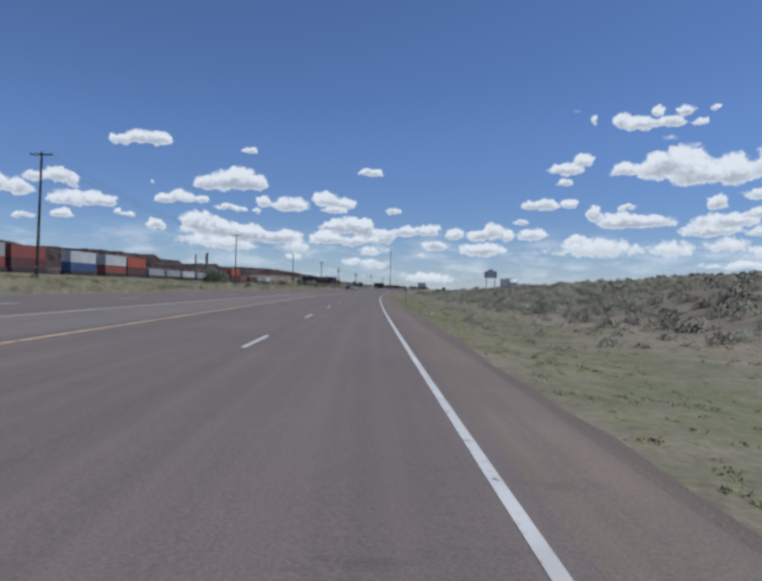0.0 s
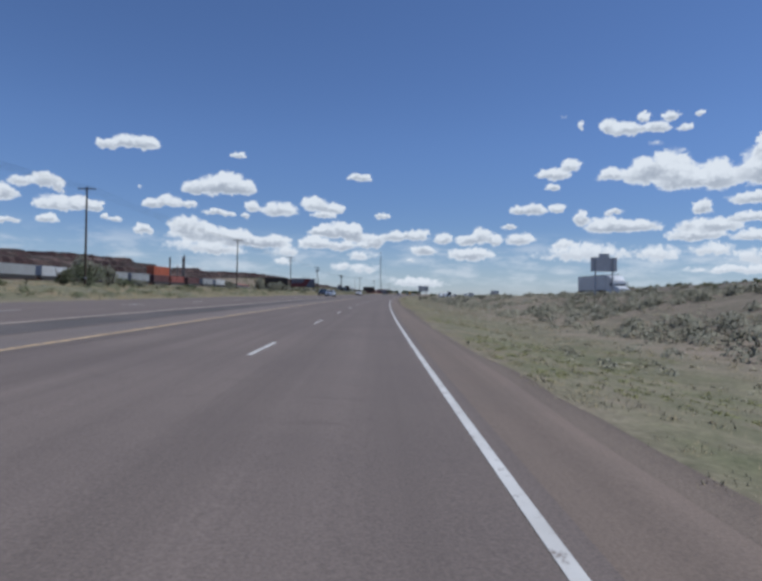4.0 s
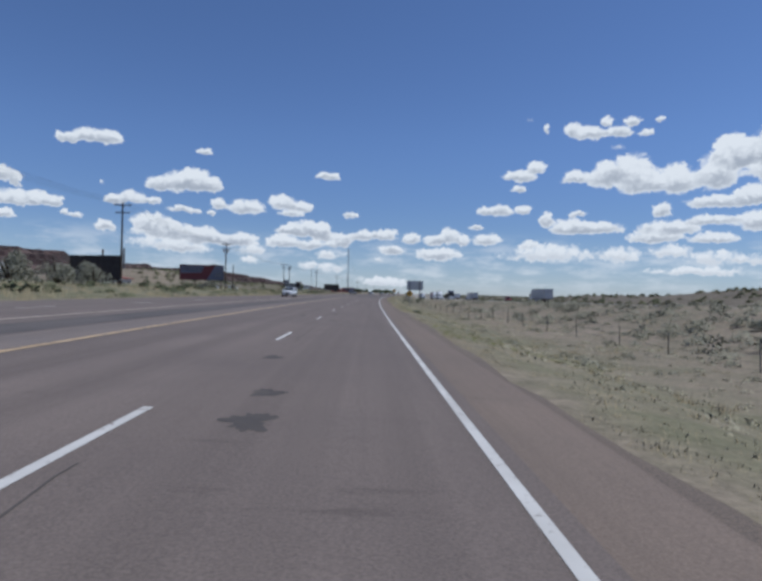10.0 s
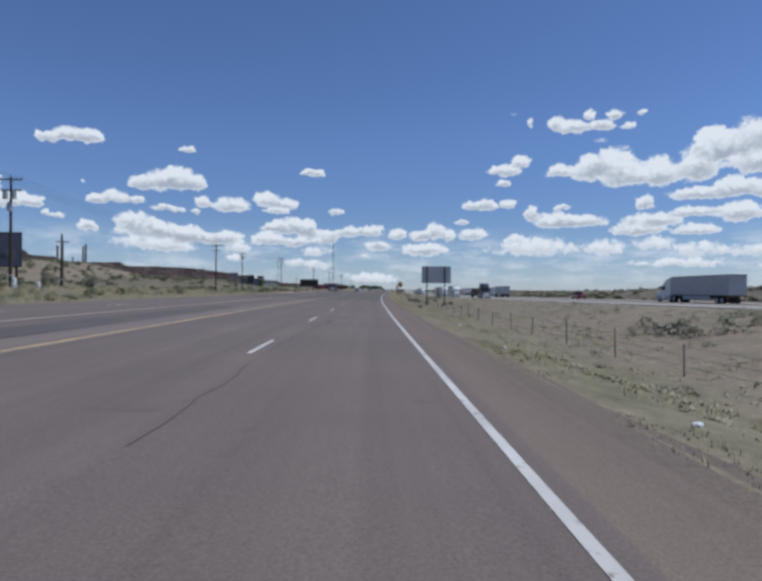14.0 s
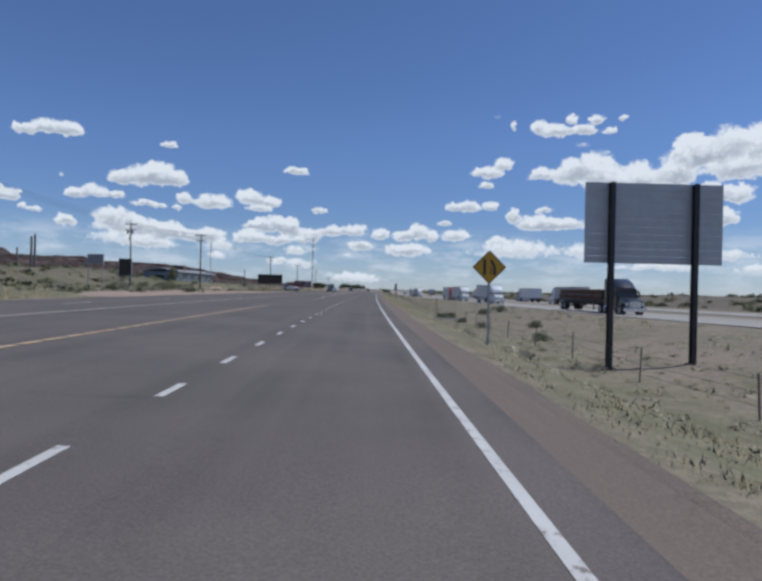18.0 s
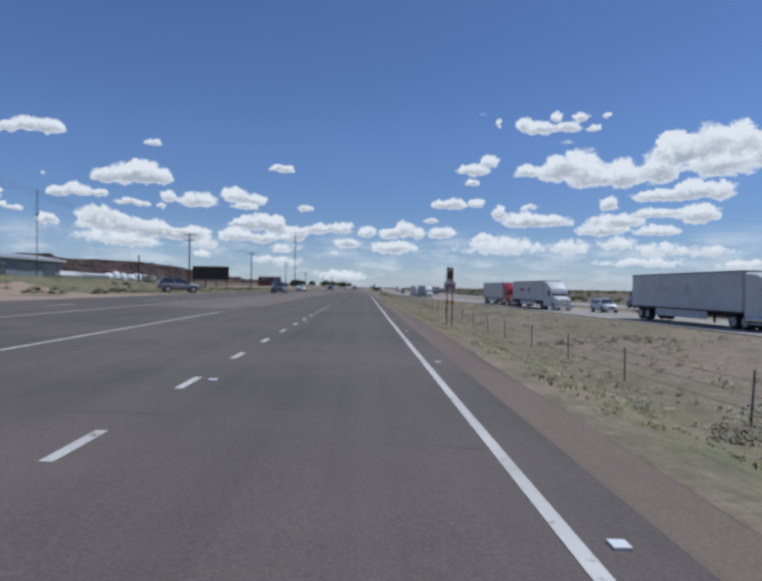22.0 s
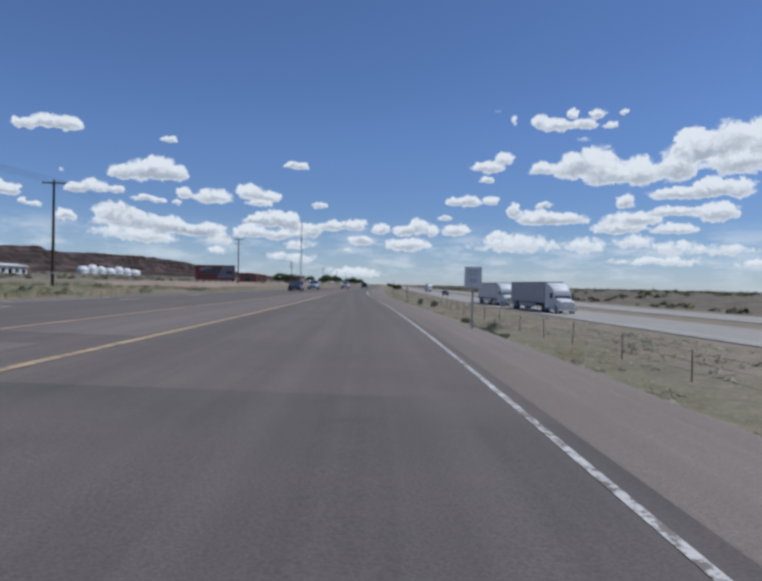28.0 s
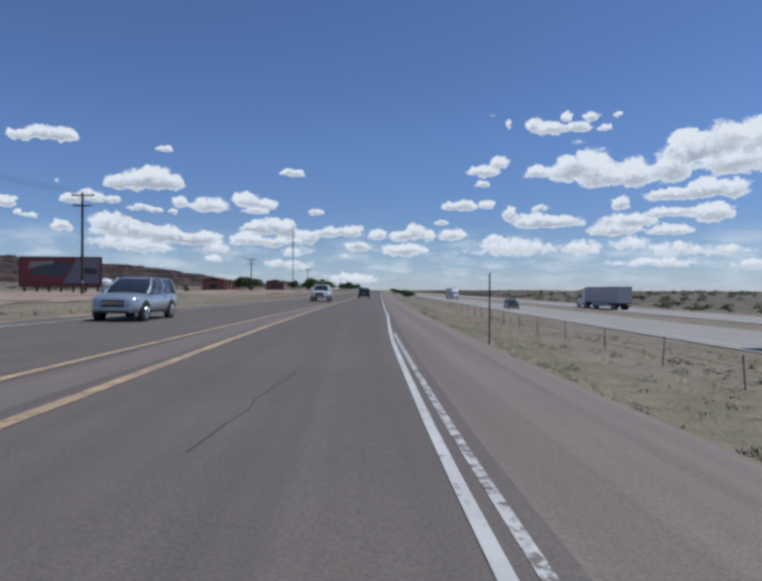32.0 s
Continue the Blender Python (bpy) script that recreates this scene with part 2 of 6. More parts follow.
def blend(nt, fac, a, b, mode="MIX"):
    n = nt.nodes.new("ShaderNodeMix")
    n.data_type, n.blend_type = "RGBA", mode
    for i, v in ((0, fac), (6, a), (7, b)):
        if isinstance(v, (int, float)):
            n.inputs[i].default_value = v
        elif isinstance(v, tuple):
            n.inputs[i].default_value = (*v, 1)
        else:
            nt.links.new(v, n.inputs[i])
    return n.outputs[2]


def bump(nt, b, height, strength=0.3, distance=0.02):
    n = nt.nodes.new("ShaderNodeBump")
    n.inputs["Strength"].default_value, n.inputs["Distance"].default_value = strength, distance
    nt.links.new(height, n.inputs["Height"])
    nt.links.new(n.outputs[0], b.inputs["Normal"])


def paint(name, colour, rough=0.45, metal=0.0, spec=0.5, wear=0.18, scale=3.0, coat=0.0):
    """Plain paint, plastic, rubber or metal with soft dirt at two scales."""
    m, nt, b = shade(name, rough, metal, spec)
    dirty = tuple(c * (1 - wear) + 0.16 * wear * k for c, k in zip(colour, (1.0, 0.85, 0.7)))
    f = ramp(nt, tex(nt, scale, 6, 0.65), (0.38, colour), (0.72, dirty))
    f = blend(nt, ramp(nt, tex(nt, scale * 0.2, 2), (0.4, (0, 0, 0)), (0.7, (wear, wear, wear))), f, tuple(c * 0.8 for c in dirty))
    nt.links.new(f, b.inputs["Base Color"])
    b.inputs["Coat Weight"].default_value = coat
    b.inputs["Coat Roughness"].default_value = 0.08
    return m


def asphalt(name, base, tint, speck=0.5):
    """Chip seal: wheel-path streaks along the road, blotches, stones."""
    m, nt, b = shade(name, 0.88, 0, 0.35)
    streak = tex(nt, 1.0, 5, 0.6, stretch=(1.5, 0.02, 1), uv=True)
    blot = tex(nt, 0.22, 4, 0.6)
    cracks = tex(nt, 1.0, 8, 0.75, stretch=(0.35, 1.6, 1), uv=True)
    stone = tex(nt, 38, 3, 0.7)
    c = ramp(nt, streak, (0.32, tuple(x * 0.74 for x in base)), (0.66, base))
    c = blend(nt, ramp(nt, blot, (0.40, (0, 0, 0)), (0.68, (0.7, 0.7, 0.7))), c, tint)
    c = blend(nt, ramp(nt, cracks, (0.33, (0.45, 0.45, 0.45)), (0.40, (0, 0, 0))), c, tuple(x * 0.45 for x in base))
    c = blend(nt, speck, c, ramp(nt, stone, (0.3, (0.30, 0.30, 0.30)), (0.72, (0.80, 0.79, 0.78))), "OVERLAY")
    nt.links.new(c, b.inputs["Base Color"])
    bump(nt, b, stone, 0.5, 0.008)
    return m


def marking(name, colour, under, worn=0.5):
    m, nt, b = shade(name, 0.7)
    w = tex(nt, 5, 7, 0.72)
    f = ramp(nt, w, (worn - 0.10, under), (worn - 0.03, colour))
    f = blend(nt, 0.35, f, ramp(nt, tex(nt, 0.8, 4), (0.3, (0.35, 0.33, 0.31)), (0.7, (0.8, 0.8, 0.8))), "OVERLAY")
    nt.links.new(f, b.inputs["Base Color"])
    return m


def named(nt, name):
    n = nt.nodes.new("ShaderNodeAttribute")
    n.attribute_name = name
    return n.outputs["Fac"]


def soil(name, *cols, scale=0.05, cover=False):
    m, nt, b = shade(name, 0.95, 0, 0.2)
    big = tex(nt, scale, 5, 0.62)
    mid = tex(nt, scale * 9, 6, 0.7)
    small = tex(nt, scale * 130, 4, 0.7)
    c = ramp(nt, big, (0.34, cols[0]), (0.47, cols[1]), (0.60, cols[2]), (0.72, cols[3]))
    c2 = ramp(nt, mid, (0.36, cols[2]), (0.46, cols[0]), (0.56, cols[3]), (0.68, cols[1]))
    c = blend(nt, 0.5, c, c2)
    if cover:
        for attr, lo, hi in (("grassy", (0.118, 0.124, 0.064), (0.172, 0.166, 0.095)), ("scrubby", (0.098, 0.086, 0.064), (0.155, 0.128, 0.098))):
            tint = ramp(nt, mid, (0.38, lo), (0.62, hi))
            ragged = nt.nodes.new("ShaderNodeMath")
            ragged.operation, ragged.use_clamp = "MULTIPLY", True
            nt.links.new(named(nt, attr), ragged.inputs[0])
            nt.links.new(ramp(nt, tex(nt, scale * 5, 6, 0.7), (0.34, (0.25, 0.25, 0.25)), (0.58, (1, 1, 1))), ragged.inputs[1])
            c = blend(nt, ragged.outputs[0], c, tint)
    c = blend(nt, 0.5, c, ramp(nt, small, (0.28, (0.22, 0.22, 0.22)), (0.74, (0.80, 0.79, 0.78))), "OVERLAY")
    clod = tex(nt, scale * 34, 5, 0.7)
    c = blend(nt, 0.35, c, ramp(nt, clod, (0.32, (0.26, 0.27, 0.25)), (0.68, (0.72, 0.71, 0.70))), "OVERLAY")
    nt.links.new(c, b.inputs["Base Color"])
    bump(nt, b, small, 0.5, 0.05)
    return m


def leafy(name, *cols, trans=0.15):
    """Foliage and grass, each blade or clump a little different."""
    m, nt, b = shade(name, 0.75, 0, 0.25)
    g = nt.nodes.new("ShaderNodeNewGeometry")
    c = ramp(nt, g.outputs["Random Per Island"], *[(i / max(1, len(cols) - 1), x) for i, x in enumerate(cols)])
    c = blend(nt, 0.5, c, ramp(nt, tex(nt, 0.12, 3), (0.32, tuple(x * 0.7 for x in cols[0])), (0.68, cols[-1])))
    nt.links.new(c, b.inputs["Base Color"])
    tr = nt.nodes.new("ShaderNodeBsdfTranslucent")
    nt.links.new(c, tr.inputs["Color"])
    mx = nt.nodes.new("ShaderNodeMixShader")
    mx.inputs[0].default_value = trans
    nt.links.new(b.outputs[0], mx.inputs[1])
    nt.links.new(tr.outputs[0], mx.inputs[2])
    nt.links.new(mx.outputs[0], nt.nodes["Material Output"].inputs["Surface"])
    return m


def wood(name, a, bcol):
    m, nt, b = shade(name, 0.9, 0, 0.2)
    c = ramp(nt, tex(nt, 4, 6, 0.7, stretch=(9, 9, 0.6)), (0.3, a), (0.7, bcol))
    nt.links.new(c, b.inputs["Base Color"])
    bump(nt, b, tex(nt, 10, 4, stretch=(12, 12, 0.5)), 0.4, 0.02)
    return m


def rock(name):
    """Sandstone: dark cliffs where it is steep, paler talus with scrub where it lies flatter."""
    m, nt, b = shade(name, 0.95, 0, 0.2)
    strata = tex(nt, 1.0, 5, 0.6, stretch=(0.004, 0.004, 0.22))
    blot = tex(nt, 0.016, 6, 0.65)
    g = nt.nodes.new("ShaderNodeNewGeometry")
    sp = nt.nodes.new("ShaderNodeSeparateXYZ")
    nt.links.new(g.outputs["Normal"], sp.inputs[0])
    cliff = ramp(nt, strata, (0.34, (0.026, 0.018, 0.019)), (0.46, (0.064, 0.036, 0.034)), (0.55, (0.031, 0.022, 0.023)), (0.68, (0.080, 0.050, 0.046)))
    talus = ramp(nt, blot, (0.40, (0.125, 0.086, 0.074)), (0.50, (0.058, 0.044, 0.038)), (0.62, (0.036, 0.030, 0.025)))
    c = blend(nt, ramp(nt, sp.outputs[2], (0.72, (0, 0, 0)), (0.90, (1, 1, 1))), cliff, talus)
    c = blend(nt, 0.6, c, ramp(nt, tex(nt, 0.09, 5, 0.75), (0.3, (0.2, 0.2, 0.2)), (0.7, (0.8, 0.8, 0.8))), "OVERLAY")
    nt.links.new(c, b.inputs["Base Color"])
    bump(nt, b, tex(nt, 0.05, 6, 0.7), 0.8, 3.0)
    return m


def glass_dark(name, tint=(0.02, 0.025, 0.03)):
    m, nt, b = shade(name, 0.06, 0, 0.7)
    c = ramp(nt, tex(nt, 1.5, 3), (0.3, tint), (0.7, tuple(x * 1.8 for x in tint)))
    nt.links.new(c, b.inputs["Base Color"])
    return m


M_ROAD_OLD = asphalt("chip_seal", (0.176, 0.140, 0.121), (0.130, 0.104, 0.092))
M_ROAD_NEW = asphalt("dark_asphalt", (0.120, 0.102, 0.092), (0.146, 0.121, 0.106))
M_ROAD_END = asphalt("brown_asphalt", (0.158, 0.132, 0.113), (0.118, 0.099, 0.087))
M_ROAD_PATCH = asphalt("dark_seal", (0.105, 0.092, 0.086), (0.135, 0.115, 0.104))
M_TURN = asphalt("turn_lane_seal", (0.20, 0.162, 0.140), (0.155, 0.132, 0.122))
M_SHOULDER = asphalt("shoulder_seal", (0.20, 0.152, 0.120), (0.15, 0.117, 0.095))
M_STAIN = paint("dark_stain", (0.070, 0.060, 0.056), 0.85, 0, 0.3, 0.5, 2)
M_TAR = paint("tar", (0.055, 0.055, 0.058), 0.75, 0, 0.4, 0.3, 5)
M_GRAVEL = asphalt("roadside_gravel", (0.165, 0.128, 0.100), (0.115, 0.09, 0.073), 0.9)
M_DIRT = soil("bare_red_dirt", (0.32, 0.232, 0.182), (0.36, 0.270, 0.215), (0.275, 0.192, 0.150), (0.38, 0.29, 0.235), scale=0.12)
M_VERGE = asphalt("trampled_verge", (0.218, 0.177, 0.148), (0.178, 0.145, 0.122), 0.6)
M_GROUND = soil("dry_rangeland", (0.203, 0.169, 0.122), (0.248, 0.203, 0.153), (0.180, 0.160, 0.108), (0.270, 0.216, 0.167), cover=True)
M_WHITE_LINE = marking("white_line", (0.50, 0.48, 0.45), (0.20, 0.165, 0.145), 0.46)
M_THIN_LINE = marking("patchy_white_line", (0.50, 0.48, 0.45), (0.17, 0.143, 0.122), 0.55)
M_YELLOW_LINE = marking("yellow_line", (0.42, 0.30, 0.175), (0.19, 0.155, 0.125), 0.51)
M_PALE_LINE = marking("pale_line", (0.36, 0.30, 0.25), (0.21, 0.17, 0.145), 0.47)
M_CONCRETE = asphalt("interstate_concrete", (0.36, 0.33, 0.29), (0.28, 0.255, 0.225), 0.35)
M_ROCK = rock("red_sandstone")
M_WOOD = wood("creosoted_wood", (0.035, 0.026, 0.020), (0.085, 0.062, 0.047))
M_POST = wood("weathered_post", (0.15, 0.13, 0.11), (0.27, 0.235, 0.20))
M_STEEL = paint("galvanised_steel", (0.42, 0.43, 0.44), 0.5, 0.6, 0.5, 0.3)
M_RUST = paint("rusty_steel", (0.13, 0.065, 0.04), 0.8, 0.2, 0.3, 0.4)
M_DARK_STEEL = paint("dark_steel", (0.045, 0.043, 0.043), 0.6, 0.3, 0.4, 0.3)
M_WIRE = paint("wire", (0.05, 0.05, 0.055), 0.5, 0.5)
M_SAGE = leafy("sagebrush_leaves", (0.275, 0.265, 0.200), (0.325, 0.312, 0.245), (0.235, 0.230, 0.165), (0.30, 0.288, 0.225))
M_BUNCH = leafy("pale_bunch_grass", (0.36, 0.335, 0.245), (0.42, 0.385, 0.285), (0.30, 0.29, 0.20), (0.38, 0.35, 0.255))
M_JUNIPER = leafy("dark_shrub_leaves", (0.101, 0.115, 0.061), (0.149, 0.155, 0.088), (0.115, 0.128, 0.074), (0.176, 0.169, 0.101))
M_GREEN_BUSH = leafy("green_shrub_leaves", (0.15, 0.168, 0.092), (0.20, 0.212, 0.13), (0.13, 0.148, 0.082), (0.22, 0.225, 0.142))
M_TREE = leafy("cottonwood_leaves", (0.042, 0.072, 0.024), (0.072, 0.108, 0.036), (0.054, 0.084, 0.026), (0.090, 0.120, 0.048))
M_DRY_GRASS = leafy("dry_grass_blades", (0.38, 0.310, 0.205), (0.32, 0.265, 0.17), (0.43, 0.36, 0.245), (0.27, 0.24, 0.145))
M_GREEN_GRASS = leafy("green_grass_blades", (0.221, 0.227, 0.098), (0.273, 0.267, 0.130), (0.325, 0.293, 0.156), (0.234, 0.240, 0.104))
M_GLASS = glass_dark("dark_glass")
M_RUBBER = paint("tyre_rubber", (0.022, 0.022, 0.023), 0.85, 0, 0.3, 0.35, 6)
M_ALLOY = paint("alloy_wheel", (0.55, 0.56, 0.57), 0.3, 0.8, 0.5, 0.2)
M_CHROME = paint("chrome", (0.7, 0.71, 0.73), 0.18, 1.0, 0.5, 0.1)
M_TRIM = paint("black_plastic", (0.025, 0.025, 0.027), 0.6, 0, 0.4, 0.2)
M_LAMP = paint("lamp_glass", (0.70, 0.71, 0.72), 0.12, 0.1, 0.7, 0.05)
M_RED_LAMP = paint("red_lamp", (0.30, 0.015, 0.012), 0.2, 0, 0.6, 0.05)
M_WHITE = paint("white_paint", (0.72, 0.72, 0.71), 0.4, 0, 0.5, 0.12, 1.5, 0.3)
M_TRAILER = paint("white_trailer_skin", (0.66, 0.67, 0.68), 0.4, 0.0, 0.5, 0.2, 0.7, 0.2)
M_GREY_TRAILER = paint("grey_trailer_skin", (0.42, 0.43, 0.45), 0.5, 0.1, 0.5, 0.25, 0.7)

# ---- building helpers ----
def link(name, bm, material, parent=None, label=""):
    me = bpy.data.meshes.new(name)
    bm.normal_update()
    bm.to_mesh(me)
    bm.free()
    me.materials.append(material)
    ob = new(name, me)
    if parent:
        ob.parent = parent
    if label:
        ob["label"] = label
    return ob


def part(name, bm, material, parent, label=""):
    return link(name, bm, material, parent, label)


def thing(name, m, label, category, group=""):
    ob = new(name)
    ob.empty_display_size = 0.3
    ob.matrix_world = m
    return tagged(ob, label, category, group)


def box(bm, x0, x1, y0, y1, z0, z1, bevel=0.0):
    r = bmesh.ops.create_cube(bm, size=1, matrix=Matrix.Translation(((x0 + x1) / 2, (y0 + y1) / 2, (z0 + z1) / 2))
                              @ Matrix.Diagonal((x1 - x0, y1 - y0, z1 - z0, 1)))
    if bevel:
        es = list({e for v in r["verts"] for e in v.link_edges})
        bmesh.ops.bevel(bm, geom=es, offset=bevel, segments=2, affect="EDGES", profile=0.6)
    return bm


def rod(bm, a, b, r0, r1=None, n=8, caps=True):
    a, b = Vector(a), Vector(b)
    d = b - a
    m = Matrix.Translation((a + b) / 2) @ d.to_track_quat("Z", "Y").to_matrix().to_4x4()
    bmesh.ops.create_cone(bm, cap_ends=caps, segments=n, radius1=r0, radius2=r0 if r1 is None else r1, depth=d.length, matrix=m)
    return bm


def loft(bm, rings, close=True, cap=True):
    """Skin between rings of equally many points."""
    vs = [[bm.verts.new(p) for p in ring] for ring in rings]
    n = len(vs[0])
    for a, b in zip(vs, vs[1:]):
        for i in range(n if close else n - 1):
            j = (i + 1) % n
            bm.faces.new((a[i], a[j], b[j], b[i]))
    if cap:
        bm.faces.new(vs[0][::-1])
        bm.faces.new(vs[-1])
    bmesh.ops.recalc_face_normals(bm, faces=bm.faces)
    return bm


def smooth(ob, angle=40):
    me = ob.data
    me.shade_smooth()
    me.set_sharp_from_angle(angle=radians(angle))
    return ob


def at(s, u, z=0.0, turn=0.0):
    """Pose at a place by the road; its x points right, its y along the road; turn in degrees, anticlockwise."""
    p = place(s, u, z)
    return pose(p.x, p.y, p.z, 0, 0, -heading(s) + turn)


def cloud_mesh(name, verts, faces, material, label, category, kind="stuff", parent=None):
    me = bpy.data.meshes.new(name)
    me.from_pydata(verts, [], faces)
    me.materials.append(material)
    ob = new(name, me)
    if parent:
        ob.parent = parent
        return ob
    return tagged(ob, label, category, kind=kind)


# ---- the lie of the land ----
def ease(x, a, b):
    x = min(1.0, max(0.0, (x - a) / (b - a)))
    return x * x * (3 - 2 * x)


def lerp(x, xs, ys):
    return float(np.interp(x, xs, ys))


def motor_u(s):
    """Near edge of the interstate's pavement."""
    return lerp(s, [0, 200, 330, 450, 560, 760, 1500], [42, 38, 29, 23, 21.5, 21, 21])


def motor_z(s):
    return lerp(s, [0, 120, 200, 330, 430, 480, 560, 690, 1500], [2.7, 2.1, 1.4, 0.2, -0.6, -0.95, -1.4, -1.9, -2.2])


def wob(x, y, size, amount):
    return amount * noise.fractal(Vector((x / size, y / size, 0.3)), 0.9, 2.1, 4)


def road_left(s):
    return lerp(s, [0, 560, 640, 700, 760], [-20.0, -20.0, -17.5, -13.2, -11.0])


def land(s, u):
    """Height of the ground."""
    e = bank(s)
    left = road_left(s)
    if u >= 1.15:
        mu, mz = motor_u(s), motor_z(s)
        low = lerp(s, [0, 150, 260, 330, 460, 700, 800], [-0.75, -0.8, -1.3, -1.55, -1.7, -1.8, -1.8])
        du = lerp(s, [0, 200, 280, 460, 700], [7.0, 8.0, 8.5, 6.5, 8.0])
        z = -0.10 + (low + 0.10) * ease(u, 1.6, du)
        z += (mz - 0.07 - low) * ease(u, du + lerp(s, [0, 260, 330], [6, 4, 1]), mu - 3.5)
        # mound between the roads where the way begins
        z += lerp(s, [0, 60, 250, 300], [1.3, 1.2, 0.8, 0.0]) * ease(u, 14, 26) * (1 - ease(u, 30, mu - 4)) * lerp(s, [0, 170, 230, 290], [1.0, 0.4, 0.4, 0.0])
        if u > mu + 32:
            hill = lerp(s, [-100, 0, 60, 200, 300, 400, 520, 600], [4.5, 5.0, 6.0, 6.5, 4.5, 2.2, 1.2, 0.0])
            plain = lerp(s, [0, 400, 560, 700], [0.6, 1.4, 1.9, 2.4])
            z += (hill + plain) * ease(u, mu + 32, mu + 75)
            z += wob(s, u, 45, 1.1) * ease(u, mu + 34, mu + 80)
        if mu - 3.4 < u < mu + 31:
            z = mz - 0.07
        elif u > 3:
            z += wob(s, u, 9, 0.16) * ease(u, 3, 8) + wob(s, u, 4.0, 0.02) * (1 - ease(s, 540, 570) * (1 - ease(u, 5.6, 7.5)))
        return z
    if u > left - 0.6:
        return -e * u - 0.14
    z0 = -e * left - 0.14
    zl = lerp(s, [0, 68, 350, 435, 600, 690, 775, 900], [1.7, 1.6, 1.25, 0.55, 0.15, 0.35, 0.9, 0.9])
    z = z0 + (zl - z0) * ease(-u, -left + 1, 34)
    z += 5.0 * ease(-u, 110, 330) + 6.0 * ease(-u, 330, 600)
    z += 1.2 * ease(-u, 60, 68) * (1 - ease(-u, 92, 104)) * (1 - ease(s, 560, 640))
    # a low tan hill beyond the far lanes
    hill = (2.6 * ease(-u, 50, 70) + 7.5 * ease(-u, 84, 115)) * (1 - ease(-u, 130, 210)) * ease(s, 428, 475) * (1 - ease(s, 505, 560))
    z += hill + wob(s, u, 30, 1.0) * min(1.0, hill / 6)
    z += 2.0 * ease(-u, 40, 51) * (1 - ease(-u, 78, 95)) * ease(s, 500, 532) * (1 - ease(s, 585, 630))
    z += wob(s, u, 14, 0.25) * ease(-u, -left + 1, -left + 6)
    return z


def far_place(s, u):
    """Like place(), but unbent far from the road."""
    near = max(-320.0, min(320.0, u))
    p = place(s, near)
    rest = u - near
    a = radians(5.0)
    return p.x + rest * math.cos(a), p.y - rest * math.sin(a)


def build_ground():
    ss = list(np.arange(-48, 160, 3.0)) + list(np.arange(160, 800, 4.0)) + list(np.arange(800, 1400, 20)) + [1400, 1600, 1900, 2300, 2800, 3400, 4200, 4800]
    ss = [-690, -400, -200, -100] + [float(x) for x in ss]
    us = [-4400, -3000, -2000, -1400, -1000, -700, -500, -400, -320, -240, -180, -140, -115, -100, -92, -86, -80, -74, -68, -64, -60, -55, -50, -46,
          -42, -38, -34, -31, -28, -26, -24, -22.5, -21, -20.4, -19.5, -17, -13, -10.5, -5, 0.0, 1.1, 1.3]
    us += list(np.arange(1.8, 15, 0.8)) + list(np.arange(15, 80, 2.0)) + [84, 90, 97, 105, 115, 128, 145, 170, 200, 250, 320, 450, 700, 1000, 1500, 2200, 3200, 4400]
    verts, faces, grassy, scrubby = [], [], [], []
    for s in ss:
        for u in us:
            x, y = far_place(s, u)
            verts.append((x, y, land(s, u)))
            lush = lerp(s, [0, 90, 150, 260, 640], [1.0, 0.9, 0.45, 0.7, 0.55])
            lush *= 1 - ease(s, 555, 600) * (1 - ease(u, 5.5, 8))
            grassy.append(lush * ease(u, 1.2, 2.6) * (1 - ease(u, 7, lerp(s, [0, 100, 200], [15, 13, 11]))) + 0.85 * ease(-u, 21, 25) * (1 - ease(-u, 55, 90)))
            mu = motor_u(s)
            scrubby.append(1.0 * ease(u, mu + 31, mu + 40) + 0.8 * ease(-u, 95, 180) + 0.75 * ease(-u, 50, 60) * (1 - ease(-u, 80, 95)) * ease(s, 418, 460) * (1 - ease(s, 520, 560)) + 0.55 * ease(u, 14, 22) * (1 - ease(s, 100, 190)) * (1 - ease(u, mu - 3, mu)))
    n = len(us)
    for i in range(len(ss) - 1):
        for j in range(n - 1):
            a = i * n + j
            faces.append((a, a + 1, a + n + 1, a + n))
    ob = cloud_mesh("ground", verts, faces, M_GROUND, "dry rangeland with sparse grass and bare pinkish soil", "ground", "structure")
    ob.data.shade_smooth()
    for name, values in (("grassy", grassy), ("scrubby", scrubby)):
        ob.data.attributes.new(name, "FLOAT", "POINT").data.foreach_set("value", values)


build_ground()


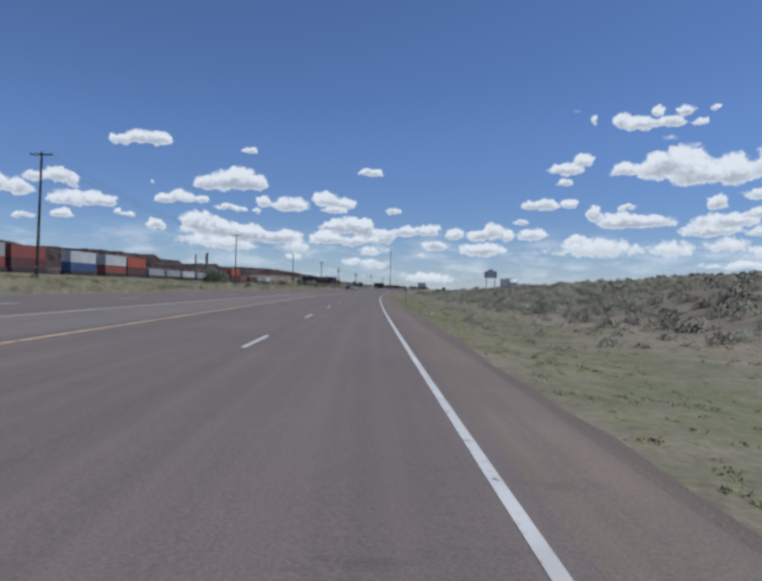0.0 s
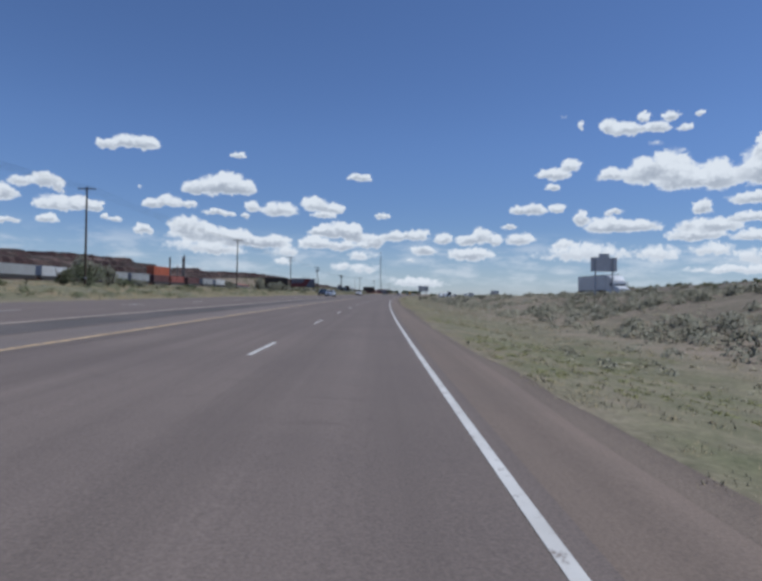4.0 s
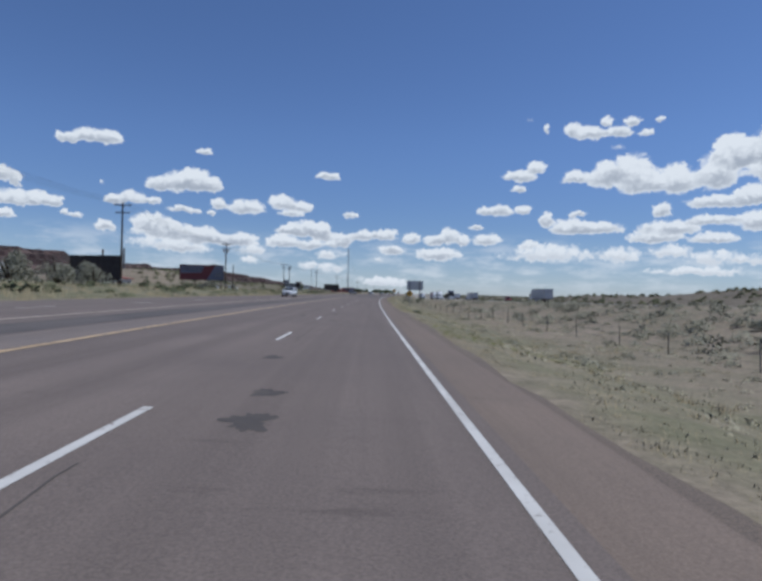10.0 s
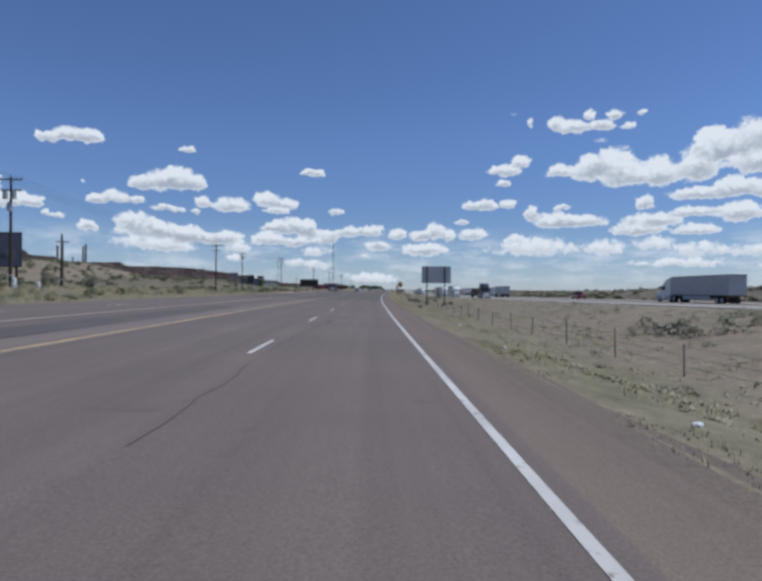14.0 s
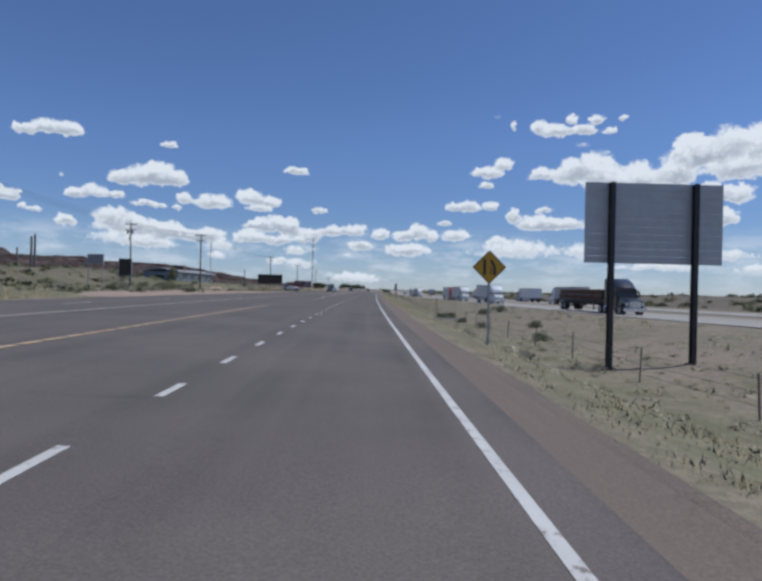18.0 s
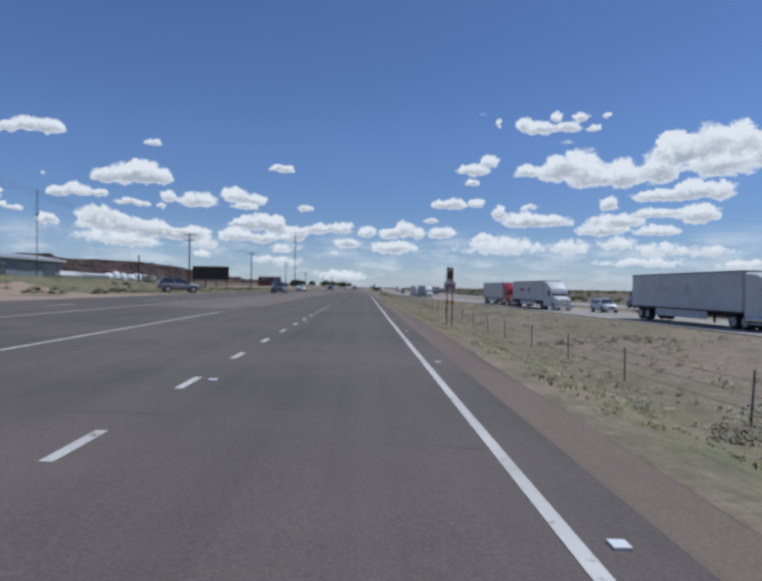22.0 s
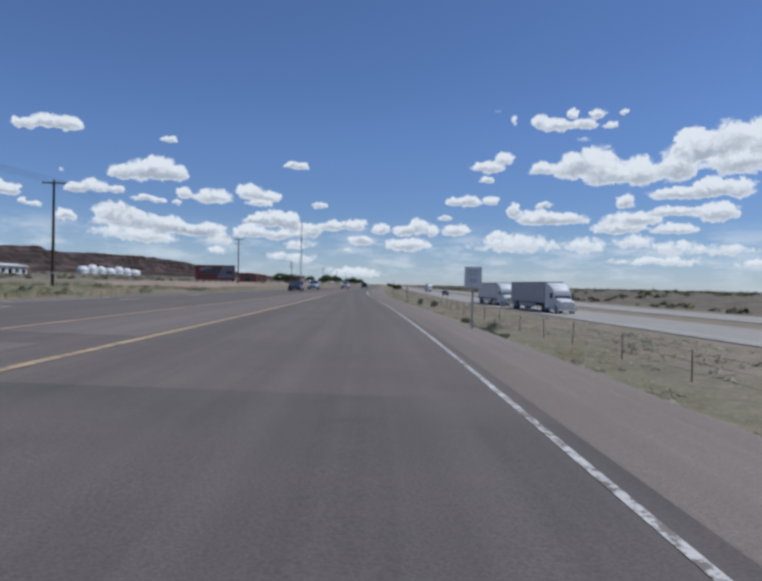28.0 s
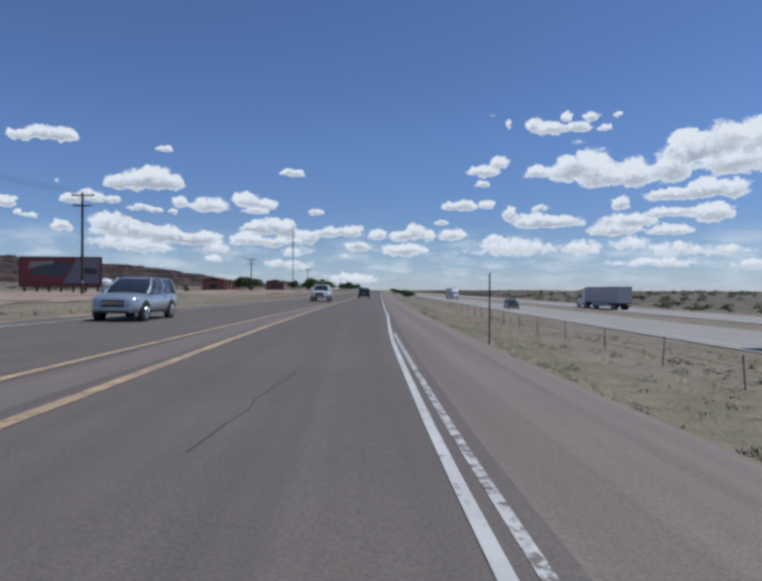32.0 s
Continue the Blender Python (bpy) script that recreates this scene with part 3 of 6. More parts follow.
def strip(name, s0, s1, u0, u1, lift, material, label="", category="road", step=4.0, surface=None, parent=None, crumble=0.0, thick=0.0, inner=True):
    """A band along the road from u0 to u1 (numbers or functions of s), lying on the road's cross slope or on a surface."""
    f0 = u0 if callable(u0) else (lambda s: u0)
    f1 = u1 if callable(u1) else (lambda s: u1)
    n = max(1, int(math.ceil((s1 - s0) / step)))
    verts, faces, uvs = [], [], []
    top = surface or (lambda s, u: -bank(s) * u)
    wide = 1 if abs(f1(s0) - f0(s0)) < 1 else 4
    for i in range(n + 1):
        s = s0 + (s1 - s0) * i / n
        for k in range(wide + 1):
            q = k / wide
            u = f0(s) * (1 - q) + f1(s) * q
            if crumble and (k == wide or (k == 0 and inner)):
                u += wob(s, u + 40 * k, 2.2, crumble)
            p = place(s, u, top(s, u) + lift)
            verts.append(p[:])
            uvs.append((u, s))
    w = wide + 1
    for i in range(n):
        for k in range(wide):
            a = i * w + k
            faces.append((a, a + 1, a + w + 1, a + w))
    if thick:
        base = len(verts)
        for side in (0, wide):
            for i in range(n + 1):
                x, y, z = verts[i * w + side]
                verts.append((x, y, z - thick))
                uvs.append(uvs[i * w + side])
        for g, side in enumerate((0, wide)):
            for i in range(n):
                a, b = i * w + side, (i + 1) * w + side
                c, d = base + g * (n + 1) + i, base + g * (n + 1) + i + 1
                faces.append((a, b, d, c))
    me = bpy.data.meshes.new(name)
    me.from_pydata(verts, [], faces)
    lay = me.uv_layers.new(name="UVMap")
    for lp in me.loops:
        lay.data[lp.index].uv = uvs[lp.vertex_index]
    me.materials.append(material)
    ob = new(name, me)
    if parent:
        ob.parent = parent
        return ob
    return tagged(ob, label, category, kind="structure")


def build_roads():
    strip("road", -60, 364, -20.0, 0.25, 0.0, M_ROAD_OLD, "four-lane road of worn reddish-grey chip seal", "road", thick=0.3)
    strip("road", 364, 606, road_left, lambda s: lerp(s, [364, 390, 545, 606], [0.25, 0.62, 0.62, 0.32]), 0.0, M_ROAD_NEW, "road of darker, newer grey asphalt narrowing to two lanes", "road", thick=0.3)
    strip("road", 606, 1500, road_left, lambda s: lerp(s, [606, 690, 717, 740], [0.32, 0.5, 1.1, 1.25]), 0.0, M_ROAD_END, "worn brownish two-lane asphalt with sealed cracks", "road", thick=0.3)
    strip("turn_lane", -60, 84, -11.9, -8.2, 0.004, M_TURN, "lighter reddish strip of the centre turn lane", "road", crumble=0.12)
    strip("turn_lane", 84, 360, -9.6, -7.9, 0.004, M_TURN, "lighter reddish strip of the centre turn lane", "road", crumble=0.15)
    strip("turn_lane", 82, 330, -11.5, -9.75, 0.006, M_ROAD_PATCH, "darker sealed strip in the centre turn lane", "road", crumble=0.2)
    strip("turn_lane", 500, 610, -12.6, -8.1, 0.004, M_TURN, "lighter reddish strip of the centre turn lane", "road", crumble=0.12)
    strip("road_shoulder", -60, 572, 0.0, lambda s: lerp(s, [0, 520, 552, 572], [1.35, 1.2, 1.05, 0.24]), -0.012, M_SHOULDER, "narrow reddish paved shoulder", "road shoulder", crumble=0.10, inner=False)
    def g(s, u):
        return lerp(u, [0.0, 0.6, 1.3, 2.6], [-0.06, -bank(s) * 0.6 - 0.065, -0.09, land(s, 2.6)]) if u < 2.6 else land(s, u)
    strip("gravel_verge", -60, 560, lambda s: 0.85, lambda s: 1.75 + 0.22 * math.sin(s / 9.0), 0.025, M_GRAVEL, "strip of dark loose gravel along the shoulder", "gravel", step=1.5, surface=g, crumble=0.15, inner=False)
    strip("gravel_verge", 545, 900, lambda s: lerp(s, [545, 695, 740], [0.0, 0.2, 1.0]), lambda s: lerp(s, [545, 600, 700], [1.3, 4.2, 5.0]) + 0.5 * math.sin(s / 7.0), 0.055, M_VERGE, "wide verge of reddish dirt and gravel", "gravel", step=1.5, surface=g, crumble=0.4, inner=False)
    gl = lambda s, u: max(land(s, u), -bank(s) * road_left(s) - 0.10)
    strip("gravel_verge", -60, 900, lambda s: road_left(s) - 2.2 - 0.5 * math.sin(s / 8.0), lambda s: road_left(s) - 0.02, -0.015, M_DIRT, "pale dirt verge beyond the far lanes", "gravel", step=2.0, surface=gl, crumble=0.5)
    strip("dirt_lot", 690, 1000, lambda s: lerp(s, [690, 730, 1000], [-40, -62, -62]), lambda s: -lerp(s, [690, 730, 1000], [30, 24, 22]), 0.05, M_DIRT, "bare pinkish dirt lot beside the road", "ground", step=4, surface=land, crumble=1.5)
    strip("dirt_lot", 430, 545, lambda s: -lerp(s, [430, 470, 545], [26, 36, 46]), lambda s: -20.6, 0.035, M_DIRT, "bare dirt apron of a side road", "ground", step=3, surface=land, crumble=0.8)
    mz = lambda s, u: motor_z(s)
    strip("interstate", -300, 2600, lambda s: motor_u(s), lambda s: motor_u(s) + 11.4, 0.0, M_CONCRETE, "pale concrete carriageway of the interstate", "road", step=12, surface=mz, thick=0.12)
    strip("interstate", -300, 2600, lambda s: motor_u(s) + 19.0, lambda s: motor_u(s) + 30.0, 0.0, M_CONCRETE, "pale far carriageway of the interstate", "road", step=12, surface=mz, thick=0.12)


build_roads()


def build_markings():
    w = 0.058
    # edge line, with its step aside where the road narrows
    strip("edge_line", -50, 560, -w, w, 0.005, M_WHITE_LINE, "worn white edge line", "road marking")
    drift = lambda s: lerp(s, [560, 595, 624, 646, 672, 690, 704], [0.0, 0.0, 0.11, 0.13, 0.13, 0.30, 0.54])
    strip("edge_line", 560, 704, lambda s: drift(s) - 0.048, lambda s: drift(s) + 0.048, 0.005, M_THIN_LINE, "worn white edge line drifting outwards", "road marking", step=2)
    inner = lambda s: lerp(s, [680, 690, 701, 717, 740], [0.0, 0.08, 0.32, 0.85, 1.0])
    strip("edge_line", 681, 1300, lambda s: inner(s) - 0.055, lambda s: inner(s) + 0.055, 0.008, M_WHITE_LINE, "white edge line of the narrowed road", "road marking", step=2)
    dash = (M_WHITE_LINE, "white lane dash", "road marking")
    lane_u = lambda s: lerp(s, [0, 62, 130, 150, 200, 283, 306, 370], [-3.66, -3.75, -3.58, -3.42, -3.62, -3.73, -3.78, -3.66])
    s = -60.78
    while s < 360:
        if s > -26:
            strip("lane_dash", s, s + 3.05, lambda q: lane_u(q) - w, lambda q: lane_u(q) + w, 0.005, *dash)
        s += 12.19
    s = 364.19
    while s < 513:
        strip("lane_dash", s, s + 0.95, -3.64 - w, -3.64 + w, 0.005, *dash)
        s += 3.141
    s = 445.5
    while s < 457:
        strip("lane_dash", s, s + 1.0, -7.1 - w, -7.1 + w, 0.009, *dash)
        s += 1.6
    solid = lambda s: lerp(s, [457, 466], [-7.1, -7.95])
    strip("lane_line", 457, 497, lambda s: solid(s) - w, lambda s: solid(s) + w, 0.009, M_WHITE_LINE, "solid white line beside the turn lane", "road marking")
    yl = (M_YELLOW_LINE, "worn yellow line of the turn lane", "road marking")
    near_y = lambda s: lerp(s, [0, 62, 130, 155, 190, 215, 240, 300, 420, 505], [-7.88, -8.2, -7.85, -7.6, -7.66, -7.85, -8.2, -8.27, -7.97, -7.82])
    strip("yellow_line", -50, 366, lambda s: near_y(s) - 0.11, lambda s: near_y(s) + 0.10, 0.007, *yl)
    for s0, s1 in ((366.0, 421.0), (505.0, 560.0)):
        s = s0
        while s < s1:
            strip("yellow_line", s, s + 0.76, lambda q: near_y(q) - 0.11, lambda q: near_y(q) + 0.10, 0.009, *yl)
            s += 0.9
    us, right_y, left_y = [560, 599, 626, 648, 669, 690, 738], [-7.9, -7.2, -6.3, -5.5, -4.86, -4.2, -3.7], [-12.0, -10.9, -10.0, -8.7, -7.5, -6.0, -4.4]
    strip("yellow_line", 560, 1200, lambda s: lerp(s, us, right_y) - 0.12, lambda s: lerp(s, us, right_y) + 0.09, 0.008, *yl)
    strip("turn_lane", 612, 740, lambda s: lerp(s, us, left_y) + 0.3, lambda s: lerp(s, us, right_y) - 0.3, 0.004, M_TURN, "lighter reddish strip of the centre turn lane", "road", crumble=0.15)
    strip("yellow_line", 560, 740, lambda s: lerp(s, us, left_y) - 0.09, lambda s: lerp(s, us, left_y) + 0.09, 0.008, *yl)
    far_y = lambda s: lerp(s, [0, 130, 200, 245, 430], [-11.6, -11.95, -12.1, -12.9, -13.0])
    strip("yellow_line", -50, 430, lambda s: far_y(s) - 0.12, lambda s: far_y(s) + 0.12, 0.012, M_PALE_LINE, "pale worn far line of the turn lane", "road marking")
    strip("yellow_line", 430, 560, -13.15, -12.93, 0.012, M_PALE_LINE, "pale worn far line of the turn lane", "road marking")
    s = -40.0
    while s < 700:
        o = lerp(s, [0, 380, 620, 700], [-15.5, -16.4, -15.4, -12.5])
        strip("lane_dash", s, s + 3.05, o - w, o + w, 0.006, *dash)
        s += 12.19
    strip("edge_line", 600, 1200, lambda s: lerp(s, [600, 700, 760], [-19.0, -12.1, -9.6]) - w, lambda s: lerp(s, [600, 700, 760], [-19.0, -12.1, -9.6]) + w, 0.006, M_WHITE_LINE, "white edge line of the far lane", "road marking")
    mz = lambda s, u: motor_z(s)
    for o in (1.6, 9.2, 20.6, 28.4):
        strip("edge_line", -100, 1500, lambda s, o=o: motor_u(s) + o - 0.08, lambda s, o=o: motor_u(s) + o + 0.08, 0.006, M_WHITE_LINE if o != 9.2 else M_YELLOW_LINE, "edge line of the interstate", "road marking", step=12, surface=mz)


build_markings()


def blob(name, s, u, ls, lu, material, label, category, seed):
    """A flat patch with a ragged outline."""
    rnd = random.Random(seed)
    n = 44
    verts = []
    ph = [rnd.uniform(0, 6.28) for _ in range(4)]
    for i in range(n):
        a = 2 * math.pi * i / n
        r = 1 + 0.22 * math.sin(3 * a + ph[0]) + 0.16 * math.sin(5 * a + ph[1]) + 0.1 * math.sin(9 * a + ph[2]) + rnd.uniform(-0.22, 0.22)
        ds, du = ls * 0.5 * r * math.sin(a), lu * 0.5 * r * math.cos(a)
        verts.append(place(s + ds, u + du, -bank(s + ds) * (u + du) + 0.003)[:])
    ob = cloud_mesh(name, verts, [tuple(range(n))[::-1]], material, label, category, "structure")
    return ob


PATCHES = [(122.6, -3.3, 0.9, 0.7), (127.1, -4.8, 2.6, 0.5), (168.2, -2.95, 1.5, 0.55), (165.7, -2.75, 0.9, 0.5), (170.3, -4.2, 1.6, 0.5), (173.2, -4.0, 1.3, 0.4),
           (210.0, -2.4, 1.0, 0.8), (215.7, -3.1, 0.9, 0.6), (211.7, -2.5, 0.7, 0.7), (231.3, -2.8, 1.1, 0.6), (231.4, -2.1, 0.5, 0.5), (234.8, -4.7, 2.4, 0.5),
           (239.3, -3.2, 2.2, 0.5), (21.3, -1.6, 2.6, 0.22), (257.5, -7.0, 1.4, 0.9), (317, -2.9, 3.0, 0.35), (24, -2.6, 3.2, 0.12), (49, -2.2, 2.6, 0.1),
           (150, -2.4, 2.0, 0.4), (197, -1.9, 0.8, 0.5), (262, -2.3, 0.9, 0.4), (638.5, -3.9, 2.2, 0.32), (650, -3.4, 2.6, 0.30), (666, -3.3, 2.6, 0.34), (648, -1.7, 0.4, 0.16), (672, -2.6, 2.2, 0.34)]
for i, (s, u, ls, lu) in enumerate(PATCHES):
    blob("tar_patch", s, u, ls * 0.75, lu * 0.6, M_TAR if lu < 0.3 else M_STAIN, "dark tar patch on the worn lane", "road patch", i)


def crack_seal(s, u, length, across, seed):
    """A thin wandering line of tar over a crack."""
    f = lambda t: u + across * (t - s) / length + wob(t, seed * 7.0, 1.6, 0.13)
    strip("crack_seal", s, s + length, lambda t: f(t) - 0.012, lambda t: f(t) + 0.012, 0.0035, M_STAIN, "thin wandering tar line over a crack", "road patch", step=0.35)


rnd = random.Random(21)
for i in range(34):
    if i < 14:
        crack_seal(rnd.uniform(612, 715), rnd.uniform(-6.2, -0.8), rnd.uniform(2.5, 7), rnd.uniform(-0.8, 0.8), i)
    else:
        crack_seal(rnd.uniform(0, 340), rnd.choice((-0.9, -3.4, -5.6, -7.3)) + rnd.uniform(-0.3, 0.3), rnd.uniform(3, 9), rnd.uniform(-0.3, 0.3), i)
blob("tar_patch", 364.0, -4.6, 2.6, 7.0, M_ROAD_NEW, "ragged joint between old and new asphalt", "road patch", 77)


def build_ridge():
    """Mesas of banded red sandstone along the far side of the valley."""
    verts, faces = [], []
    ss = np.arange(-300, 4700, 11.0)
    us = np.linspace(-430, -1100, 56)
    for s in ss:
        for j, u in enumerate(us):
            x, y = far_place(s, u)
            q = j / 55.0
            top = 74 + 28 * noise.noise(Vector((s / 330.0, 1.7, 0))) + 16 * noise.noise(Vector((s / 120.0, 8.1, 0)))
            top *= 1 - 0.45 * ease(s, 2500, 4300)
            spur = 0.16 * noise.noise(Vector((s / 90.0, u / 260.0, 3.0)))
            r = q * 1.6 + spur
            z = top * min(1.0, max(0.0, r))
            step = 15.0 + 3 * noise.noise(Vector((s / 200.0, 0, 5.0)))
            k = math.floor(z / step)
            f = z / step - k
            z = step * (k + 0.35 * f + 0.65 * ease(f, 0.62, 0.80))
            z += wob(s, u, 26, 3.0) * min(1, q * 4)
            verts.append((x, y, 4.0 + z - 8 * (1 - min(1, q * 8))))
    n = len(us)
    for i in range(len(ss) - 1):
        for j in range(n - 1):
            a = i * n + j
            faces.append((a, a + n, a + n + 1, a + 1))
    cloud_mesh("mesa_ridge", verts, faces, M_ROCK, "long ridge of banded red sandstone mesas with dark scrub", "mesa", "structure")


build_ridge()

# ---- poles, wires and masts ----
def ground_at(s, u, sink=0.05):
    return land(s, u) - sink


def utility_pole(s, u, top, arms=1, transformer=False, lean=0.0):
    z0 = ground_at(s, u, 0.3)
    h = top - z0
    ob = thing("utility_pole", at(s, u, z0), "tall creosoted wooden utility pole with crossarms" if arms else "plain dark wooden utility pole", "utility pole", "utility poles by the road")
    part("pole", rod(bmesh.new(), (0, 0, 0), (lean, 0, h), 0.19, 0.12, 10), M_WOOD, ob)
    for k in range(arms):
        z = h - 0.35 - 1.25 * k
        w = 1.35 if k == 0 else 1.15
        x = lean * z / h
        arm = part("crossarm", box(bmesh.new(), x - w, x + w, -0.07, 0.07, z - 0.07, z + 0.07, 0.01), M_WOOD, ob)
        for q in (-0.92, -0.45, 0.45, 0.92):
            bm = bmesh.new()
            rod(bm, (x + q * w, 0, z + 0.06), (x + q * w, 0, z + 0.26), 0.06, 0.035, 6)
            rod(bm, (x + q * w, 0, z + 0.16), (x + q * w, 0, z + 0.20), 0.085, 0.085, 6)
            part("insulator", bm, M_STEEL, arm)
        for sgn in (-1, 1):
            part("brace", rod(bmesh.new(), (x, -0.1, z - 0.6), (x + sgn * w * 0.55, -0.1, z - 0.02), 0.02, None, 5), M_STEEL, arm)
    if transformer:
        for dx, dz in ((-0.5, -2.6), (0.5, -2.6), (0.0, -4.0)):
            bm = rod(bmesh.new(), (dx, -0.25, h + dz), (dx, -0.25, h + dz + 0.95), 0.26, 0.26, 12)
            rod(bm, (dx, -0.25, h + dz + 0.95), (dx, -0.25, h + dz + 1.15), 0.06, 0.04, 6)
            part("transformer", bm, M_STEEL, ob, "grey transformer can")
    part("ground_band", rod(bmesh.new(), (0, 0, 1.7), (0, 0, 1.9), 0.2, 0.2, 10), M_STEEL, ob)
    return z0 + h


POLES = [(57.5, -42.1, 17.2, 1), (158.3, -46, 16.7, 1), (226.2, -42.4, 15.4, 1), (297, -42.4, 15.2, 2), (358.4, -42.7, 14.1, 2), (437, -42.5, 12.6, 2), (516.5, -41.6, 13.6, 2),
         (600, -40.5, 13.1, 2), (666.5, -36.8, 12.7, 1), (754.5, -35.8, 13.2, 2), (847, -36.2, 10.3, 2), (947, -33, 11, 1), (1037, -32, 11, 1), (1130, -31, 11, 1), (1230, -31, 11, 1)]
for s, u, top, arms in POLES:
    utility_pole(s, u, top, arms, s == 358.4, 0.35 if s == 57.5 else 0.0)
utility_pole(510.5, -55.5, 15.2, 2, True)
utility_pole(590.8, -48.3, 7.4, 0)
utility_pole(396, -58, 10.0, 1)
utility_pole(372, -44.5, 8.8, 0)


def wires():
    for (s0, u0, t0, _), (s1, u1, t1, _) in zip(POLES, POLES[1:]):
        if s0 > 900:
            continue
        bm = bmesh.new()
        for off in (-1.2, 0.0, 1.2):
            n = 12
            pts = []
            for i in range(n + 1):
                q = i / n
                s = s0 + (s1 - s0) * q
                sag = (s1 - s0) ** 2 / 5200.0 * 4 * q * (1 - q)
                pts.append(place(s, u0 + (u1 - u0) * q + off, t0 + (t1 - t0) * q - 0.12 - sag))
            for a, b in zip(pts, pts[1:]):
                rod(bm, a, b, 0.013, None, 4, False)
        ob = link("power_line", bm, M_WIRE)
        tagged(ob, "three thin sagging overhead wires between poles", "power line", "overhead wires")


wires()


def mast(s, u, height, w=1.1):
    z0 = ground_at(s, u, 0.2)
    ob = thing("radio_mast", at(s, u, z0), "tall thin guyed steel lattice radio mast", "radio mast")
    bm = bmesh.new()
    c = [(w * math.cos(a), w * math.sin(a)) for a in (0.5, 0.5 + 2.094, 0.5 + 4.189)]
    n = int(height / (w * 3.5))
    for x, y in c:
        rod(bm, (x, y, 0), (x, y, height), w * 0.16, None, 5)
    for i in range(n):
        z, z1 = height * i / n, height * (i + 1) / n
        for k in range(3):
            a, b = c[k], c[(k + 1) % 3]
            rod(bm, (*a, z), (*b, z1), w * 0.08, None, 4, False)
    part("lattice", bm, M_DARK_STEEL, ob)
    part("antenna", rod(bmesh.new(), (0, 0, height), (0, 0, height * 1.06), w * 0.12, w * 0.05, 5), M_DARK_STEEL, ob)
    for k in range(3):
        a = 0.5 + 2.094 * k
        bm = bmesh.new()
        for f in (0.45, 0.9):
            rod(bm, (w * math.cos(a), w * math.sin(a), height * f), (height * 0.35 * math.cos(a), height * 0.35 * math.sin(a), 0), w * 0.03, None, 4, False)
        part("guy_wire", bm, M_WIRE, ob)
    bm = box(bmesh.new(), -w * 1.3, w * 1.3, -w * 0.5, w * 0.5, height * 0.72, height * 0.735)
    part("platform", bm, M_DARK_STEEL, ob)


mast(1680, -153, 114, 1.3)
mast(558.7, -51.6, 13.5, 0.16)


# ---- signs ----
M_SIGN_BACK = paint("sign_aluminium", (0.58, 0.57, 0.56), 0.6, 0.1, 0.5, 0.2, 2)
M_SIGN_GREEN = paint("sign_green", (0.015, 0.16, 0.10), 0.4, 0, 0.5, 0.1)
M_SIGN_WHITE = paint("sign_white", (0.72, 0.72, 0.70), 0.4, 0, 0.5, 0.15)
M_SIGN_YELLOW = paint("sign_yellow", (0.70, 0.36, 0.015), 0.4, 0, 0.5, 0.12)
M_SIGN_BLACK = paint("sign_black", (0.015, 0.015, 0.016), 0.5)
M_SIGN_ORANGE = paint("marker_orange", (0.62, 0.20, 0.035), 0.45, 0, 0.5, 0.2)
M_SIGN_FADED = paint("faded_brown_sheet", (0.50, 0.38, 0.27), 0.6, 0, 0.4, 0.45, 4)
M_SIGN_MAROON = paint("maroon_stripe", (0.26, 0.045, 0.05), 0.5, 0, 0.4, 0.2)


def flat_shape(pts, y0, y1):
    """A plate in the x-z plane from y0 to y1."""
    bm = bmesh.new()
    return loft(bm, [[(x, y0, z) for x, z in pts], [(x, y1, z) for x, z in pts]])


def post(ob, x, z1, r=0.035, name="post", material=None, z0=-0.3):
    part(name, box(bmesh.new(), x - r, x + r, -r, r, z0, z1), material or M_STEEL, ob)


